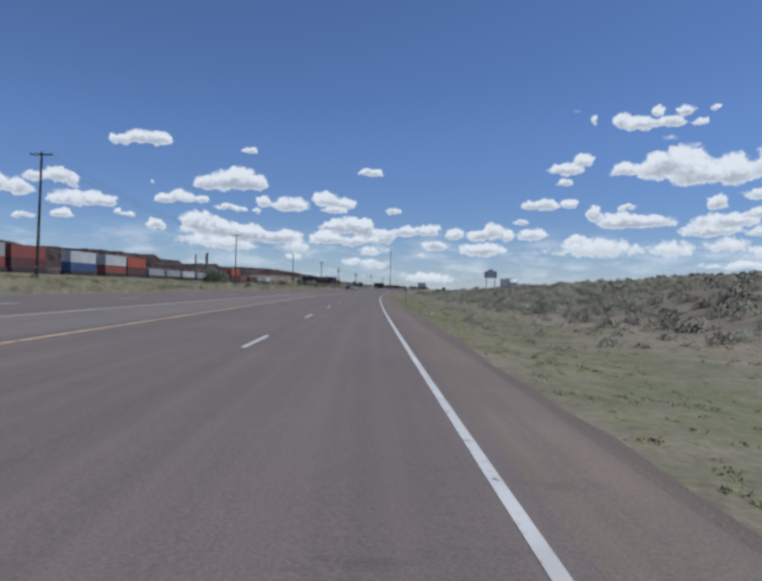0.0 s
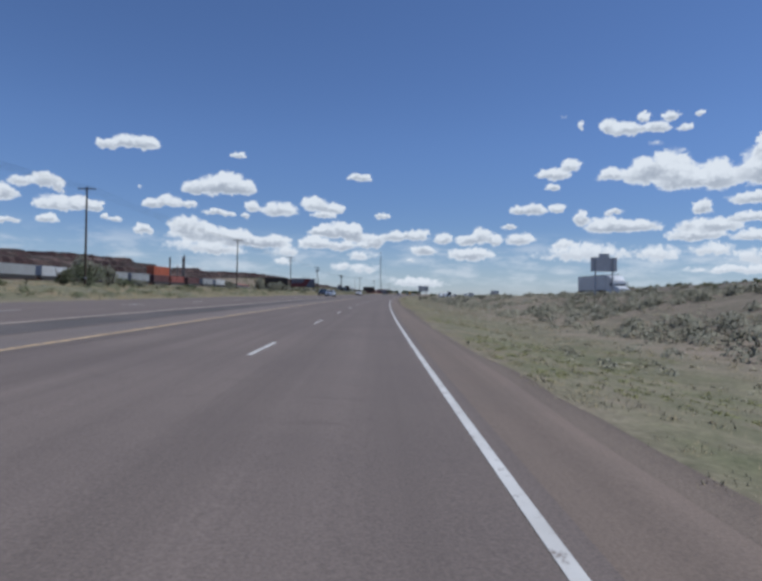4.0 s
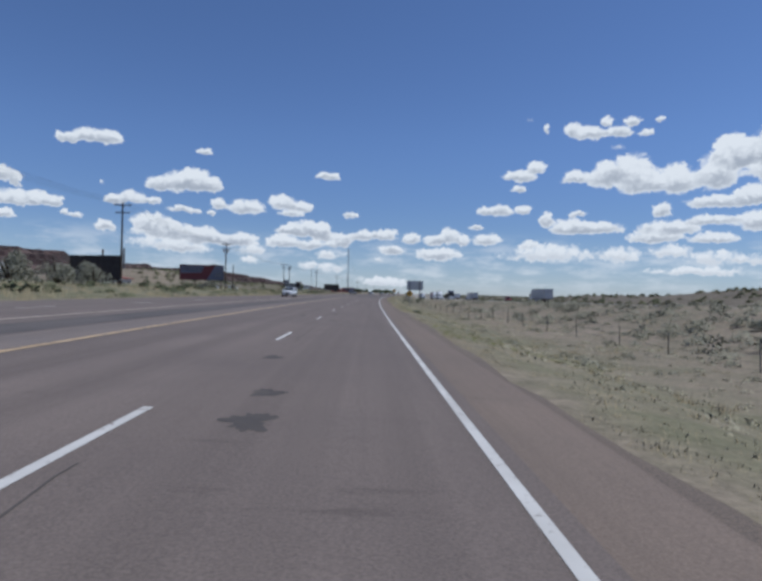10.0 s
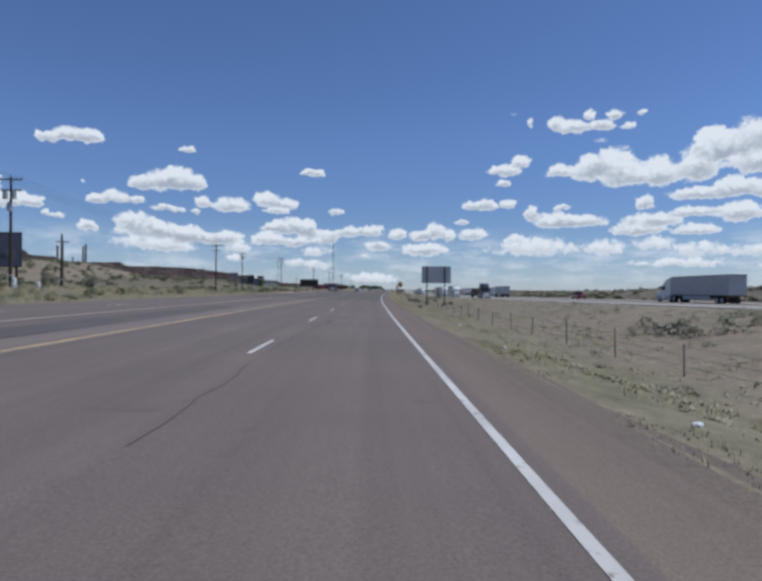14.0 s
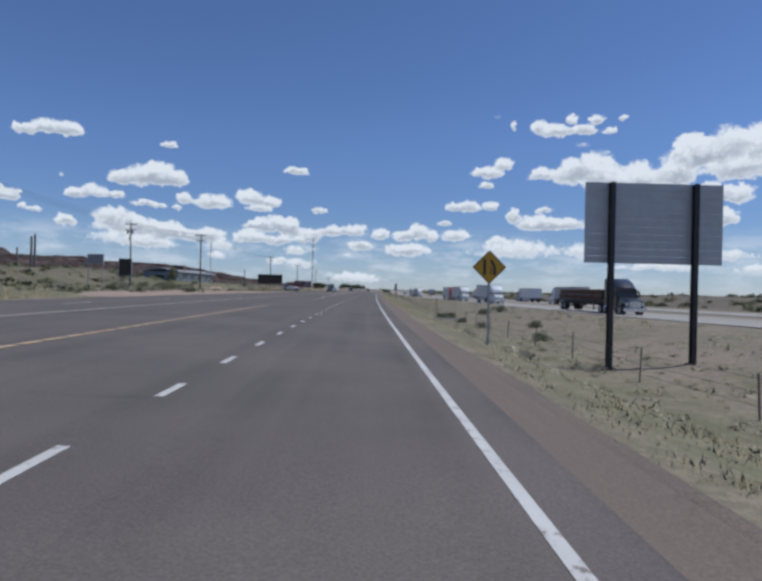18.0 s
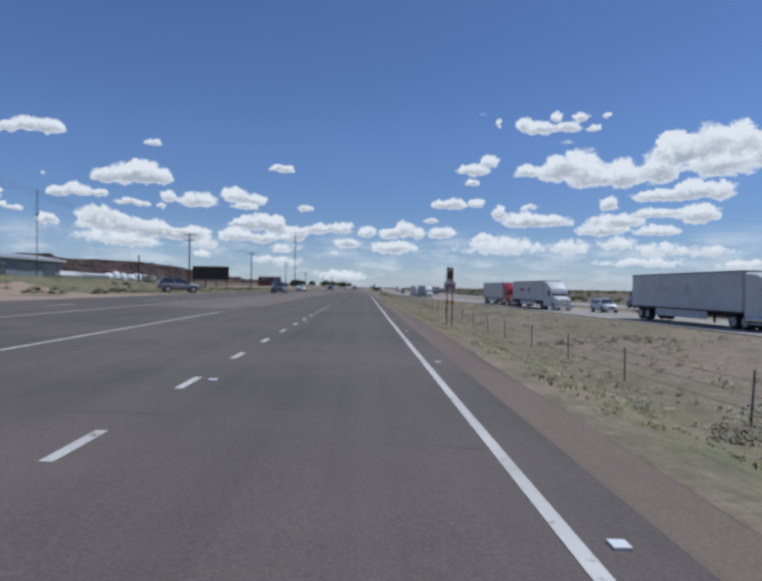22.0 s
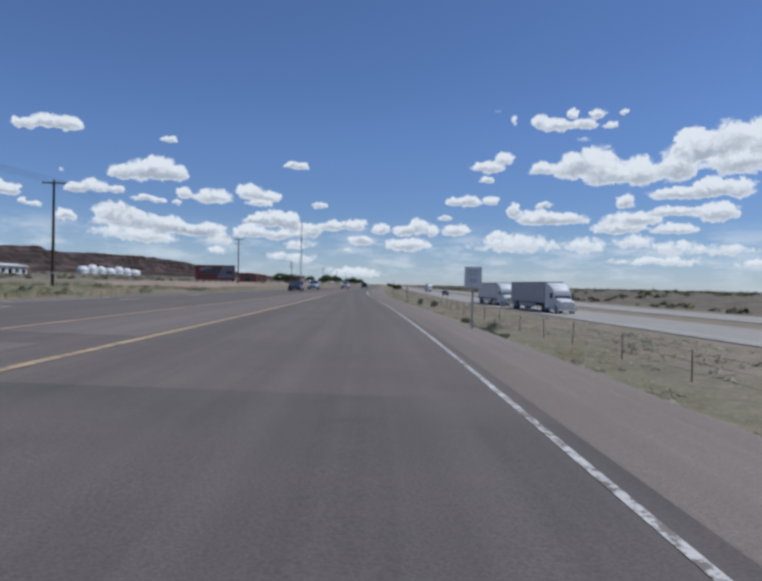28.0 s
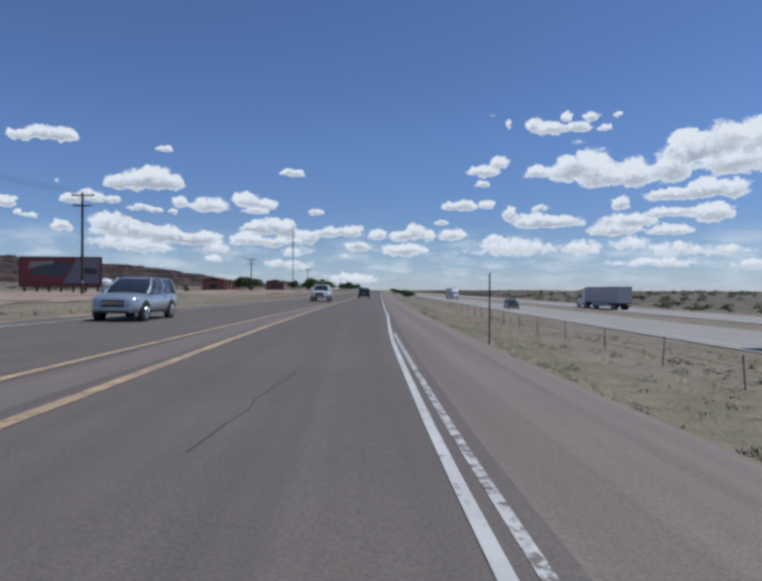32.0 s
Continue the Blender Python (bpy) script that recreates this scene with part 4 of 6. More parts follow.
def diamond(s, u, zc, half, symbol, label):
    z0 = ground_at(s, u, 0.0)
    ob = thing("warning_sign", at(s, u, z0), label, "road sign", "yellow warning signs")
    zc -= z0
    post(ob, 0, zc + half * 0.7, 0.035)
    c = half * 0.06
    sheet = part("panel", flat_shape([(-half, zc), (-c, zc - half + c), (c, zc - half + c), (half, zc), (c, zc + half - c), (-c, zc + half - c)], -0.055, -0.04), M_SIGN_YELLOW, ob)
    bm = bmesh.new()
    q = half * 0.92
    for i in range(4):
        a = [(-1, 0), (0, -1), (1, 0), (0, 1)]
        (x0, w0), (x1, w1) = a[i], a[(i + 1) % 4]
        rod(bm, (x0 * q, -0.058, zc + w0 * q), (x1 * q, -0.058, zc + w1 * q), half * 0.022, None, 4)
    part("border", bm, M_SIGN_BLACK, sheet)
    if symbol == "ends":
        part("symbol", flat_shape([(-0.36 * half, zc - 0.45 * half), (-0.2 * half, zc - 0.45 * half), (-0.2 * half, zc + 0.45 * half), (-0.36 * half, zc + 0.45 * half)], -0.064, -0.056), M_SIGN_BLACK, sheet)
        part("symbol", flat_shape([(0.22 * half, zc - 0.45 * half), (0.38 * half, zc - 0.45 * half), (0.38 * half, zc - 0.02 * half), (0.16 * half, zc + 0.46 * half), (0.02 * half, zc + 0.40 * half), (0.22 * half, zc)], -0.064, -0.056), M_SIGN_BLACK, sheet)
        for k in range(3):
            zz = zc - (0.42 - 0.17 * k) * half
            part("symbol", flat_shape([(0.06 * half, zz), (0.13 * half, zz), (0.13 * half, zz + 0.1 * half), (0.06 * half, zz + 0.1 * half)], -0.064, -0.056), M_SIGN_BLACK, sheet)
    else:
        part("symbol", flat_shape([(-0.1 * half, zc - 0.5 * half), (0.1 * half, zc - 0.5 * half), (0.1 * half, zc + 0.5 * half), (-0.1 * half, zc + 0.5 * half)], -0.064, -0.056), M_SIGN_BLACK, sheet)
        part("symbol", flat_shape([(-0.5 * half, zc - 0.08 * half), (-0.1 * half, zc - 0.08 * half), (-0.1 * half, zc + 0.1 * half), (-0.5 * half, zc + 0.1 * half)], -0.064, -0.056), M_SIGN_BLACK, sheet)


diamond(298, 5.0, 1.55, 0.56, "side", "yellow diamond side-road warning sign on a steel post")
diamond(404, 3.6, 2.4, 0.66, "ends", "yellow diamond lane-ends warning sign on a steel post")


def mile_marker():
    s, u = 73.5, 3.8
    z0 = ground_at(s, u, 0.0)
    ob = thing("mile_marker", at(s, u, z0), "narrow green mile marker with white figures on a post", "road sign")
    z0 = 1.75 - z0
    post(ob, 0, z0, 0.03)
    sheet = part("panel", box(bmesh.new(), -0.13, 0.13, -0.05, -0.035, z0 - 0.86, z0, 0.004), M_SIGN_GREEN, ob)
    for k, w in ((0.12, 0.11), (0.36, 0.08), (0.6, 0.08)):
        part("figure_bar", box(bmesh.new(), -w / 2, w / 2, -0.056, -0.051, z0 - k - 0.16, z0 - k), M_SIGN_WHITE, sheet)


mile_marker()


def big_sign_back():
    s, u0, u1, zb, zt = 405.6, 7.9, 13.7, 2.75, 6.1
    um = (u0 + u1) / 2
    z0 = ground_at(s, um, 0.0)
    ob = thing("guide_sign", at(s, um, z0), "large highway guide sign seen from its ribbed aluminium back", "road sign")
    w = (u1 - u0) / 2
    n = 11
    for i in range(n):
        a, b = zb - z0 + (zt - zb) * i / n, zb - z0 + (zt - zb) * (i + 1) / n
        bm = box(bmesh.new(), -w, w, 0.0, 0.05, a + 0.004, b - 0.004, 0.004)
        box(bm, -w, w, -0.004, 0.0, a + 0.01, a + 0.05)
        part("panel", bm, M_SIGN_BACK, ob)
    for x in (8.95 - um, 12.45 - um):
        zg = land(s, um + x) - z0 - 0.4
        bm = box(bmesh.new(), x - 0.10, x + 0.10, -0.28, -0.26, zg, zt - z0 - 0.02)
        box(bm, x - 0.10, x + 0.10, -0.06, -0.04, zg, zt - z0 - 0.02)
        box(bm, x - 0.015, x + 0.015, -0.262, -0.058, zg, zt - z0 - 0.02)
        p = part("post", bm, M_DARK_STEEL, ob, "dark steel I-beam post")
        part("base_plate", box(bmesh.new(), x - 0.2, x + 0.2, -0.36, 0.04, zg + 0.42, zg + 0.46), M_DARK_STEEL, p)


big_sign_back()


def exit_sign_back(s, u, zb, wide, high):
    z0 = ground_at(s, u, 0.0)
    ob = thing("guide_sign", at(s, u, z0), "grey back of an interstate guide sign with an exit tab", "road sign")
    a = zb - z0
    part("panel", box(bmesh.new(), -wide / 2, wide / 2, 0, 0.06, a, a + high, 0.02), M_SIGN_BACK, ob)
    part("exit_tab", box(bmesh.new(), -wide * 0.2, wide * 0.2, 0, 0.06, a + high, a + high + 0.55, 0.02), M_SIGN_BACK, ob)
    for x in (-wide * 0.33, wide * 0.33):
        part("post", box(bmesh.new(), x - 0.08, x + 0.08, -0.18, 0.0, land(s, u + x) - z0 - 0.4, a + high), M_STEEL, ob)


exit_sign_back(154.5, 30.2, 5.1, 3.7, 2.0)


def chevron_sign():
    s, u = 504.8, 4.16
    z0 = ground_at(s, u, 0.0)
    ob = thing("route_marker", at(s, u, z0, 0), "faded sign boards with maroon stripes on two posts with orange markers", "road sign")
    top = 2.75 - z0
    for x in (-0.16, 0.16):
        p = part("post", box(bmesh.new(), x - 0.026, x + 0.026, -0.026, 0.026, -0.4, top - 0.05), M_DARK_STEEL, ob)
        zc = top - 2.15
        part("object_marker", flat_shape([(x - 0.11, zc), (x, zc - 0.3), (x + 0.11, zc), (x, zc + 0.3)], -0.05, -0.037), M_SIGN_ORANGE, p)
    part("top_board", box(bmesh.new(), -0.22, 0.22, -0.06, -0.038, top - 0.86, top, 0.006), M_SIGN_FADED, ob)
    b = part("striped_board", box(bmesh.new(), -0.37, 0.37, -0.06, -0.038, top - 1.58, top - 0.87, 0.006), M_SIGN_WHITE, ob)
    for k in range(3):
        for sg in (-1, 1):
            x = sg * (0.07 + 0.10 * k)
            part("stripe", flat_shape([(x, top - 1.56), (x + sg * 0.06, top - 1.56), (x - sg * 0.02 + sg * 0.02, top - 0.95 - 0.05 * k), (x - sg * 0.07, top - 0.95 - 0.05 * k)][::sg], -0.067, -0.061), M_SIGN_MAROON, b)
    part("mark", flat_shape([(-0.17, top - 0.7), (0.15, top - 0.7), (0.19, top - 0.2), (-0.12, top - 0.28)], -0.066, -0.061), M_RUST, ob)


chevron_sign()


def white_sign():
    s, u = 620.0, 2.3
    z0 = ground_at(s, u, 0.0)
    ob = thing("regulatory_sign", at(s, u, z0), "white rectangular road sign with dark lettering bars on a post", "road sign")
    top = 2.2 - z0
    post(ob, 0, top - 0.02, 0.032)
    b = part("panel", box(bmesh.new(), -0.33, 0.33, -0.05, -0.035, top - 0.78, top, 0.006), M_SIGN_WHITE, ob)
    for z, w, h in ((0.12, 0.44, 0.07), (0.25, 0.36, 0.07), (0.44, 0.28, 0.16)):
        part("lettering_bar", box(bmesh.new(), -w / 2, w / 2, -0.055, -0.0505, top - z - h, top - z), M_SIGN_BACK, b)


white_sign()


def lone_post(s, u, top):
    z0 = ground_at(s, u, 0.0)
    ob = thing("sign_post", at(s, u, z0), "bare dark sign post standing in the verge", "post")
    part("post", box(bmesh.new(), -0.034, 0.034, -0.025, 0.025, -0.3, top - z0), M_DARK_STEEL, ob)
    part("bolt", box(bmesh.new(), -0.02, 0.02, -0.045, -0.03, top - z0 - 0.25, top - z0 - 0.21), M_STEEL, ob)


lone_post(712.2, 5.6, 2.3)
lone_post(452.3, 7.4, 0.6)


def culvert(s, u0, u1):
    """Concrete drain crossing under the fence."""
    um = (u0 + u1) / 2
    z0 = land(s, um)
    ob = thing("culvert", at(s, um, z0, 14), "pale concrete culvert wall in the grassy ditch", "culvert")
    w = (u1 - u0) / 2
    part("headwall", box(bmesh.new(), -w, w, -0.14, 0.14, -0.5, 0.16, 0.02), M_CONCRETE, ob)
    part("apron", box(bmesh.new(), -w * 0.7, w * 0.7, -0.8, -0.14, -0.5, 0.03, 0.02), M_CONCRETE, ob)


culvert(446.5, 5.6, 10.8)
lone_post(668, 4.6, 1.3)

# ---- billboards ----
M_BOARD_RED = paint("poster_red", (0.20, 0.04, 0.04), 0.55, 0, 0.4, 0.2, 1)
M_BOARD_GREY = paint("poster_lavender", (0.20, 0.19, 0.23), 0.55, 0, 0.4, 0.2, 1)
M_BOARD_BLUE = paint("poster_teal", (0.065, 0.085, 0.10), 0.55, 0, 0.4, 0.25, 0.8)
M_BOARD_PALE = paint("poster_pale", (0.30, 0.28, 0.28), 0.55, 0, 0.4, 0.25, 0.8)
M_BOARD_DARK = paint("bare_board", (0.055, 0.042, 0.038), 0.8, 0, 0.3, 0.35, 1)


def billboard(s, u0, u1, zb, zt, label, legs, art, turn=0.0, material=None):
    um = (u0 + u1) / 2
    z0 = ground_at(s, um, 0.0)
    ob = thing("billboard", at(s, um, z0, turn), label, "billboard", "roadside billboards")
    w, a, b = (u1 - u0) / 2, zb - z0, zt - z0
    face = part("face", box(bmesh.new(), -w, w, 0.0, 0.12, a, b), material or M_BOARD_RED, ob)
    for nm, args in (("top_trim", (-w - 0.08, w + 0.08, -0.06, 0.16, b, b + 0.12)), ("bottom_trim", (-w - 0.08, w + 0.08, -0.06, 0.16, a - 0.12, a)),
                     ("side_trim", (-w - 0.10, -w, -0.06, 0.16, a, b)), ("side_trim", (w, w + 0.10, -0.06, 0.16, a, b))):
        part(nm, box(bmesh.new(), *args, 0.01), M_DARK_STEEL, ob)
    part("catwalk", box(bmesh.new(), -w, w, -0.7, -0.1, a - 0.30, a - 0.24), M_DARK_STEEL, ob)
    for i in range(legs):
        x = -w * 0.9 + 1.8 * w * i / (legs - 1)
        zl = land(s, um + x) - z0 - 0.5
        part("leg", box(bmesh.new(), x - 0.12, x + 0.12, 0.14, 0.34, zl, b - 0.1, 0.02), M_WOOD, ob)
    for pts, mt in art:
        part("poster_shape", flat_shape([(-w + 2 * w * x, a + (b - a) * z) for x, z in pts], -0.012, -0.003), mt, face)


billboard(302.5, -54.6, -44.4, 2.6, 6.7, "dark bare billboard half hidden by shrubs", 4, [], -14, M_BOARD_DARK)
billboard(363.3, -57.0, -44.9, 4.0, 8.1, "billboard with red and grey poster on timber legs", 4,
          [([(0.02, 0.42), (0.50, 0.50), (0.56, 0.96), (0.02, 0.96)], M_BOARD_GREY), ([(0.62, 0.0), (1, 0.0), (1, 1.0), (0.82, 1.0)], M_BOARD_GREY),
           ([(0.10, 0.58), (0.16, 0.58), (0.16, 0.86), (0.10, 0.86)], M_BOARD_PALE), ([(0.20, 0.58), (0.26, 0.58), (0.26, 0.86), (0.20, 0.86)], M_BOARD_PALE), ([(0.30, 0.60), (0.36, 0.60), (0.36, 0.86), (0.30, 0.86)], M_BOARD_PALE),
           ([(0.40, 0.62), (0.46, 0.62), (0.46, 0.86), (0.40, 0.86)], M_BOARD_PALE), ([(0.78, 0.2), (0.95, 0.2), (0.95, 0.5), (0.84, 0.5)], M_BOARD_PALE)], 4)
billboard(664.0, -55.6, -44.0, 3.3, 7.5, "bare dark-brown billboard with black frame on timber legs", 4, [([(0.5, 0.1), (0.52, 0.1), (0.52, 0.9), (0.5, 0.9)], M_RUST), ([(0.02, 0.5), (0.98, 0.5), (0.98, 0.52), (0.02, 0.52)], M_RUST)], 3, M_BOARD_DARK)
billboard(768.0, -51.8, -40.3, 1.8, 6.0, "large billboard with faded red poster on seven timber legs", 7,
          [([(0.12, 0.40), (0.5, 0.35), (0.66, 0.55), (0.6, 0.85), (0.2, 0.7)], M_BOARD_BLUE), ([(0.1, 0.6), (0.4, 0.75), (0.42, 0.9), (0.12, 0.85)], M_BOARD_PALE), ([(0.53, 0.10), (0.97, 0.10), (0.99, 0.97), (0.70, 0.97)], M_BOARD_GREY),
           ([(0.74, 0.45), (0.94, 0.40), (0.96, 0.60), (0.80, 0.66)], M_BOARD_BLUE)], 4)


def bollard(s, u, h):
    z0 = ground_at(s, u, 0.0)
    ob = thing("bollard", at(s, u, z0), "short white-painted concrete bollard beside the pole", "bollard", "white bollards")
    part("shaft", rod(bmesh.new(), (0, 0, -0.2), (0, 0, h), 0.26, 0.24, 12), M_SIGN_WHITE, ob)
    part("cap", rod(bmesh.new(), (0, 0, h), (0, 0, h + 0.08), 0.24, 0.14, 12), M_SIGN_WHITE, ob)


for s, u, h in ((356.4, -41.0, 1.1), (358.6, -39.6, 0.8), (354.5, -43.6, 0.9)):
    bollard(s, u, h)


def pylon_sign(s, u0, u1, zb, zt, label, face):
    um = (u0 + u1) / 2
    z0 = ground_at(s, um, 0.0)
    ob = thing("pylon_sign", at(s, um, z0), label, "sign", "pylon signs")
    w = (u1 - u0) / 2
    part("cabinet", box(bmesh.new(), -w, w, -0.15, 0.15, zb - z0, zt - z0, 0.03), M_STEEL, ob)
    part("face", box(bmesh.new(), -w + 0.1, w - 0.1, -0.165, -0.152, zb - z0 + 0.1, zt - z0 - 0.1), face, ob)
    for x in (-w + 0.12, w - 0.12):
        part("post", rod(bmesh.new(), (x, 0, -0.4), (x, 0, zb - z0 + 0.05), 0.08, None, 8), M_STEEL, ob)


pylon_sign(488.8, -54.0, -51.0, 5.1, 6.9, "pylon sign with grey panel on steel posts", M_BOARD_PALE)
pylon_sign(486.9, -47.3, -44.9, 2.9, 6.1, "tall maroon pylon sign on steel posts", M_BOARD_DARK)


# ---- fence along the interstate ----
def fence_u(s):
    return lerp(s, [200, 270, 310, 465, 550, 660, 710, 900], [14, 12.3, 10.0, 7.9, 8.3, 10.8, 12.6, 14])


def build_fence():
    ob = thing("wire_fence", at(465, 8, 0), "sagging wire fence on thin weathered posts", "fence")
    inv = ob.matrix_world.inverted()
    rnd = random.Random(5)
    shapes = []
    for h in (1.15, 1.3, 1.2):
        bm = rod(bmesh.new(), (0, 0, -0.3), (0.02, 0.01, h), 0.032, 0.026, 6)
        me = bpy.data.meshes.new("post")
        bm.to_mesh(me)
        bm.free()
        me.materials.append(M_POST)
        shapes.append(me)
    s = 200.0
    tops = []
    while s < 900:
        u = fence_u(s)
        z = land(s, u)
        p = new("post", rnd.choice(shapes))
        p.parent = ob
        p.matrix_parent_inverse = inv
        p.matrix_world = at(s, u, z) @ pose(0, 0, 0, rnd.uniform(-4, 4), rnd.uniform(-4, 4), rnd.uniform(0, 90))
        tops.append((s, u, z))
        s += rnd.uniform(5.0, 6.6)
    for lvl in (0.35, 0.7, 1.05):
        bm = bmesh.new()
        for (s0, u0, z0), (s1, u1, z1) in zip(tops, tops[1:]):
            rod(bm, inv @ place(s0, u0, z0 + lvl), inv @ place(s1, u1, z1 + lvl), 0.006, None, 3, False)
        part("fence_wire", bm, M_WIRE, ob)


build_fence()


# ---- vehicles ----
def rounded(x0, x1, y0, y1, r, z, n=3):
    pts = []
    for cx, cy, a0 in ((x1 - r, y1 - r, 0), (x0 + r, y1 - r, 90), (x0 + r, y0 + r, 180), (x1 - r, y0 + r, 270)):
        for k in range(n + 1):
            a = radians(a0 + 90 * k / n)
            pts.append((cx + r * math.cos(a), cy + r * math.sin(a), z))
    return pts


def wheel(ob, x, y, r, w, side):
    bm = bmesh.new()
    loft(bm, [[(x + dx, y + rr * math.cos(a), r + rr * math.sin(a)) for a in [2 * math.pi * k / 20 for k in range(20)]]
              for dx, rr in ((-w / 2, r * 0.62), (-w / 2, r * 0.93), (-w * 0.38, r), (w * 0.38, r), (w / 2, r * 0.93), (w / 2, r * 0.62))])
    t = smooth(part("wheel", bm, M_RUBBER, ob))
    xo = x + side * w * 0.5
    bm = rod(bmesh.new(), (xo - side * 0.01, y, r), (xo + side * 0.012, y, r), r * 0.64, r * 0.6, 20)
    for k in range(5):
        a = 2 * math.pi * k / 5
        rod(bm, (xo + side * 0.02, y, r), (xo + side * 0.012, y + r * 0.58 * math.cos(a), r + r * 0.58 * math.sin(a)), r * 0.1, r * 0.07, 5)
    part("rim", bm, M_ALLOY, t)


def body_ring(y, w, z0, z1, crown):
    """Cross section of a car body: tucked sill, bulged side, crowned top."""
    h = z1 - z0
    prof = [(0.80, 0.0), (0.95, 0.10), (1.0, 0.35), (0.99, 0.62), (0.94, 0.86), (0.84, 0.97)]
    right = [(w * a, y, z0 + h * b) for a, b in prof]
    top = [(w * 0.5, y, z1 + crown * 0.6), (0, y, z1 + crown), (-w * 0.5, y, z1 + crown * 0.6)]
    return right + top + [(-x, yy, z) for x, yy, z in right[::-1]]


KINDS = {
    # length, width, stations (y share, width share, floor, top), glass: belt z, bottom y0 y1, roof y0 y1, roof z, wheel radius, axles
    "sedan": (4.85, 1.85, [(-.5, .62, .50, .80), (-.495, .80, .40, .96), (-.475, .90, .33, 1.06), (-.42, .97, .27, 1.10), (-.30, 1.0, .22, 1.07), (-.12, 1.0, .20, 1.03), (.08, 1.0, .20, 1.00), (.22, 1.0, .21, 1.00), (.32, .99, .22, .97),
                           (.40, .97, .23, .94), (.45, .93, .23, .89), (.48, .86, .25, .83), (.495, .76, .28, .75), (.5, .66, .33, .67)],
              (.98, -.41, .235, -.18, .04, 1.47), .34, (-.29, .31)),
    "suv": (4.7, 1.88, [(-.5, .74, .55, .88), (-.495, .88, .46, 1.02), (-.48, .95, .40, 1.10), (-.40, 1.0, .34, 1.13), (-.10, 1.0, .30, 1.10), (.15, 1.0, .30, 1.08), (.26, 1.0, .31, 1.09), (.36, .99, .33, 1.06), (.43, .96, .34, 1.01),
                        (.47, .88, .36, .94), (.49, .78, .38, .87), (.5, .66, .43, .78)],
            (1.08, -.488, .27, -.42, .08, 1.73), .37, (-.29, .32)),
    "pickup": (5.7, 1.98, [(-.5, .96, .60, 1.06), (-.495, .98, .52, 1.14), (-.40, 1.0, .46, 1.16), (-.10, 1.0, .42, 1.16), (.10, 1.0, .42, 1.14), (.22, 1.0, .44, 1.18), (.40, .99, .46, 1.17), (.475, .97, .48, 1.12), (.49, .95, .50, 1.06), (.5, .9, .54, .98)],
               (1.12, -.12, .20, -.09, .09, 1.88), .41, (-.31, .33)),
}


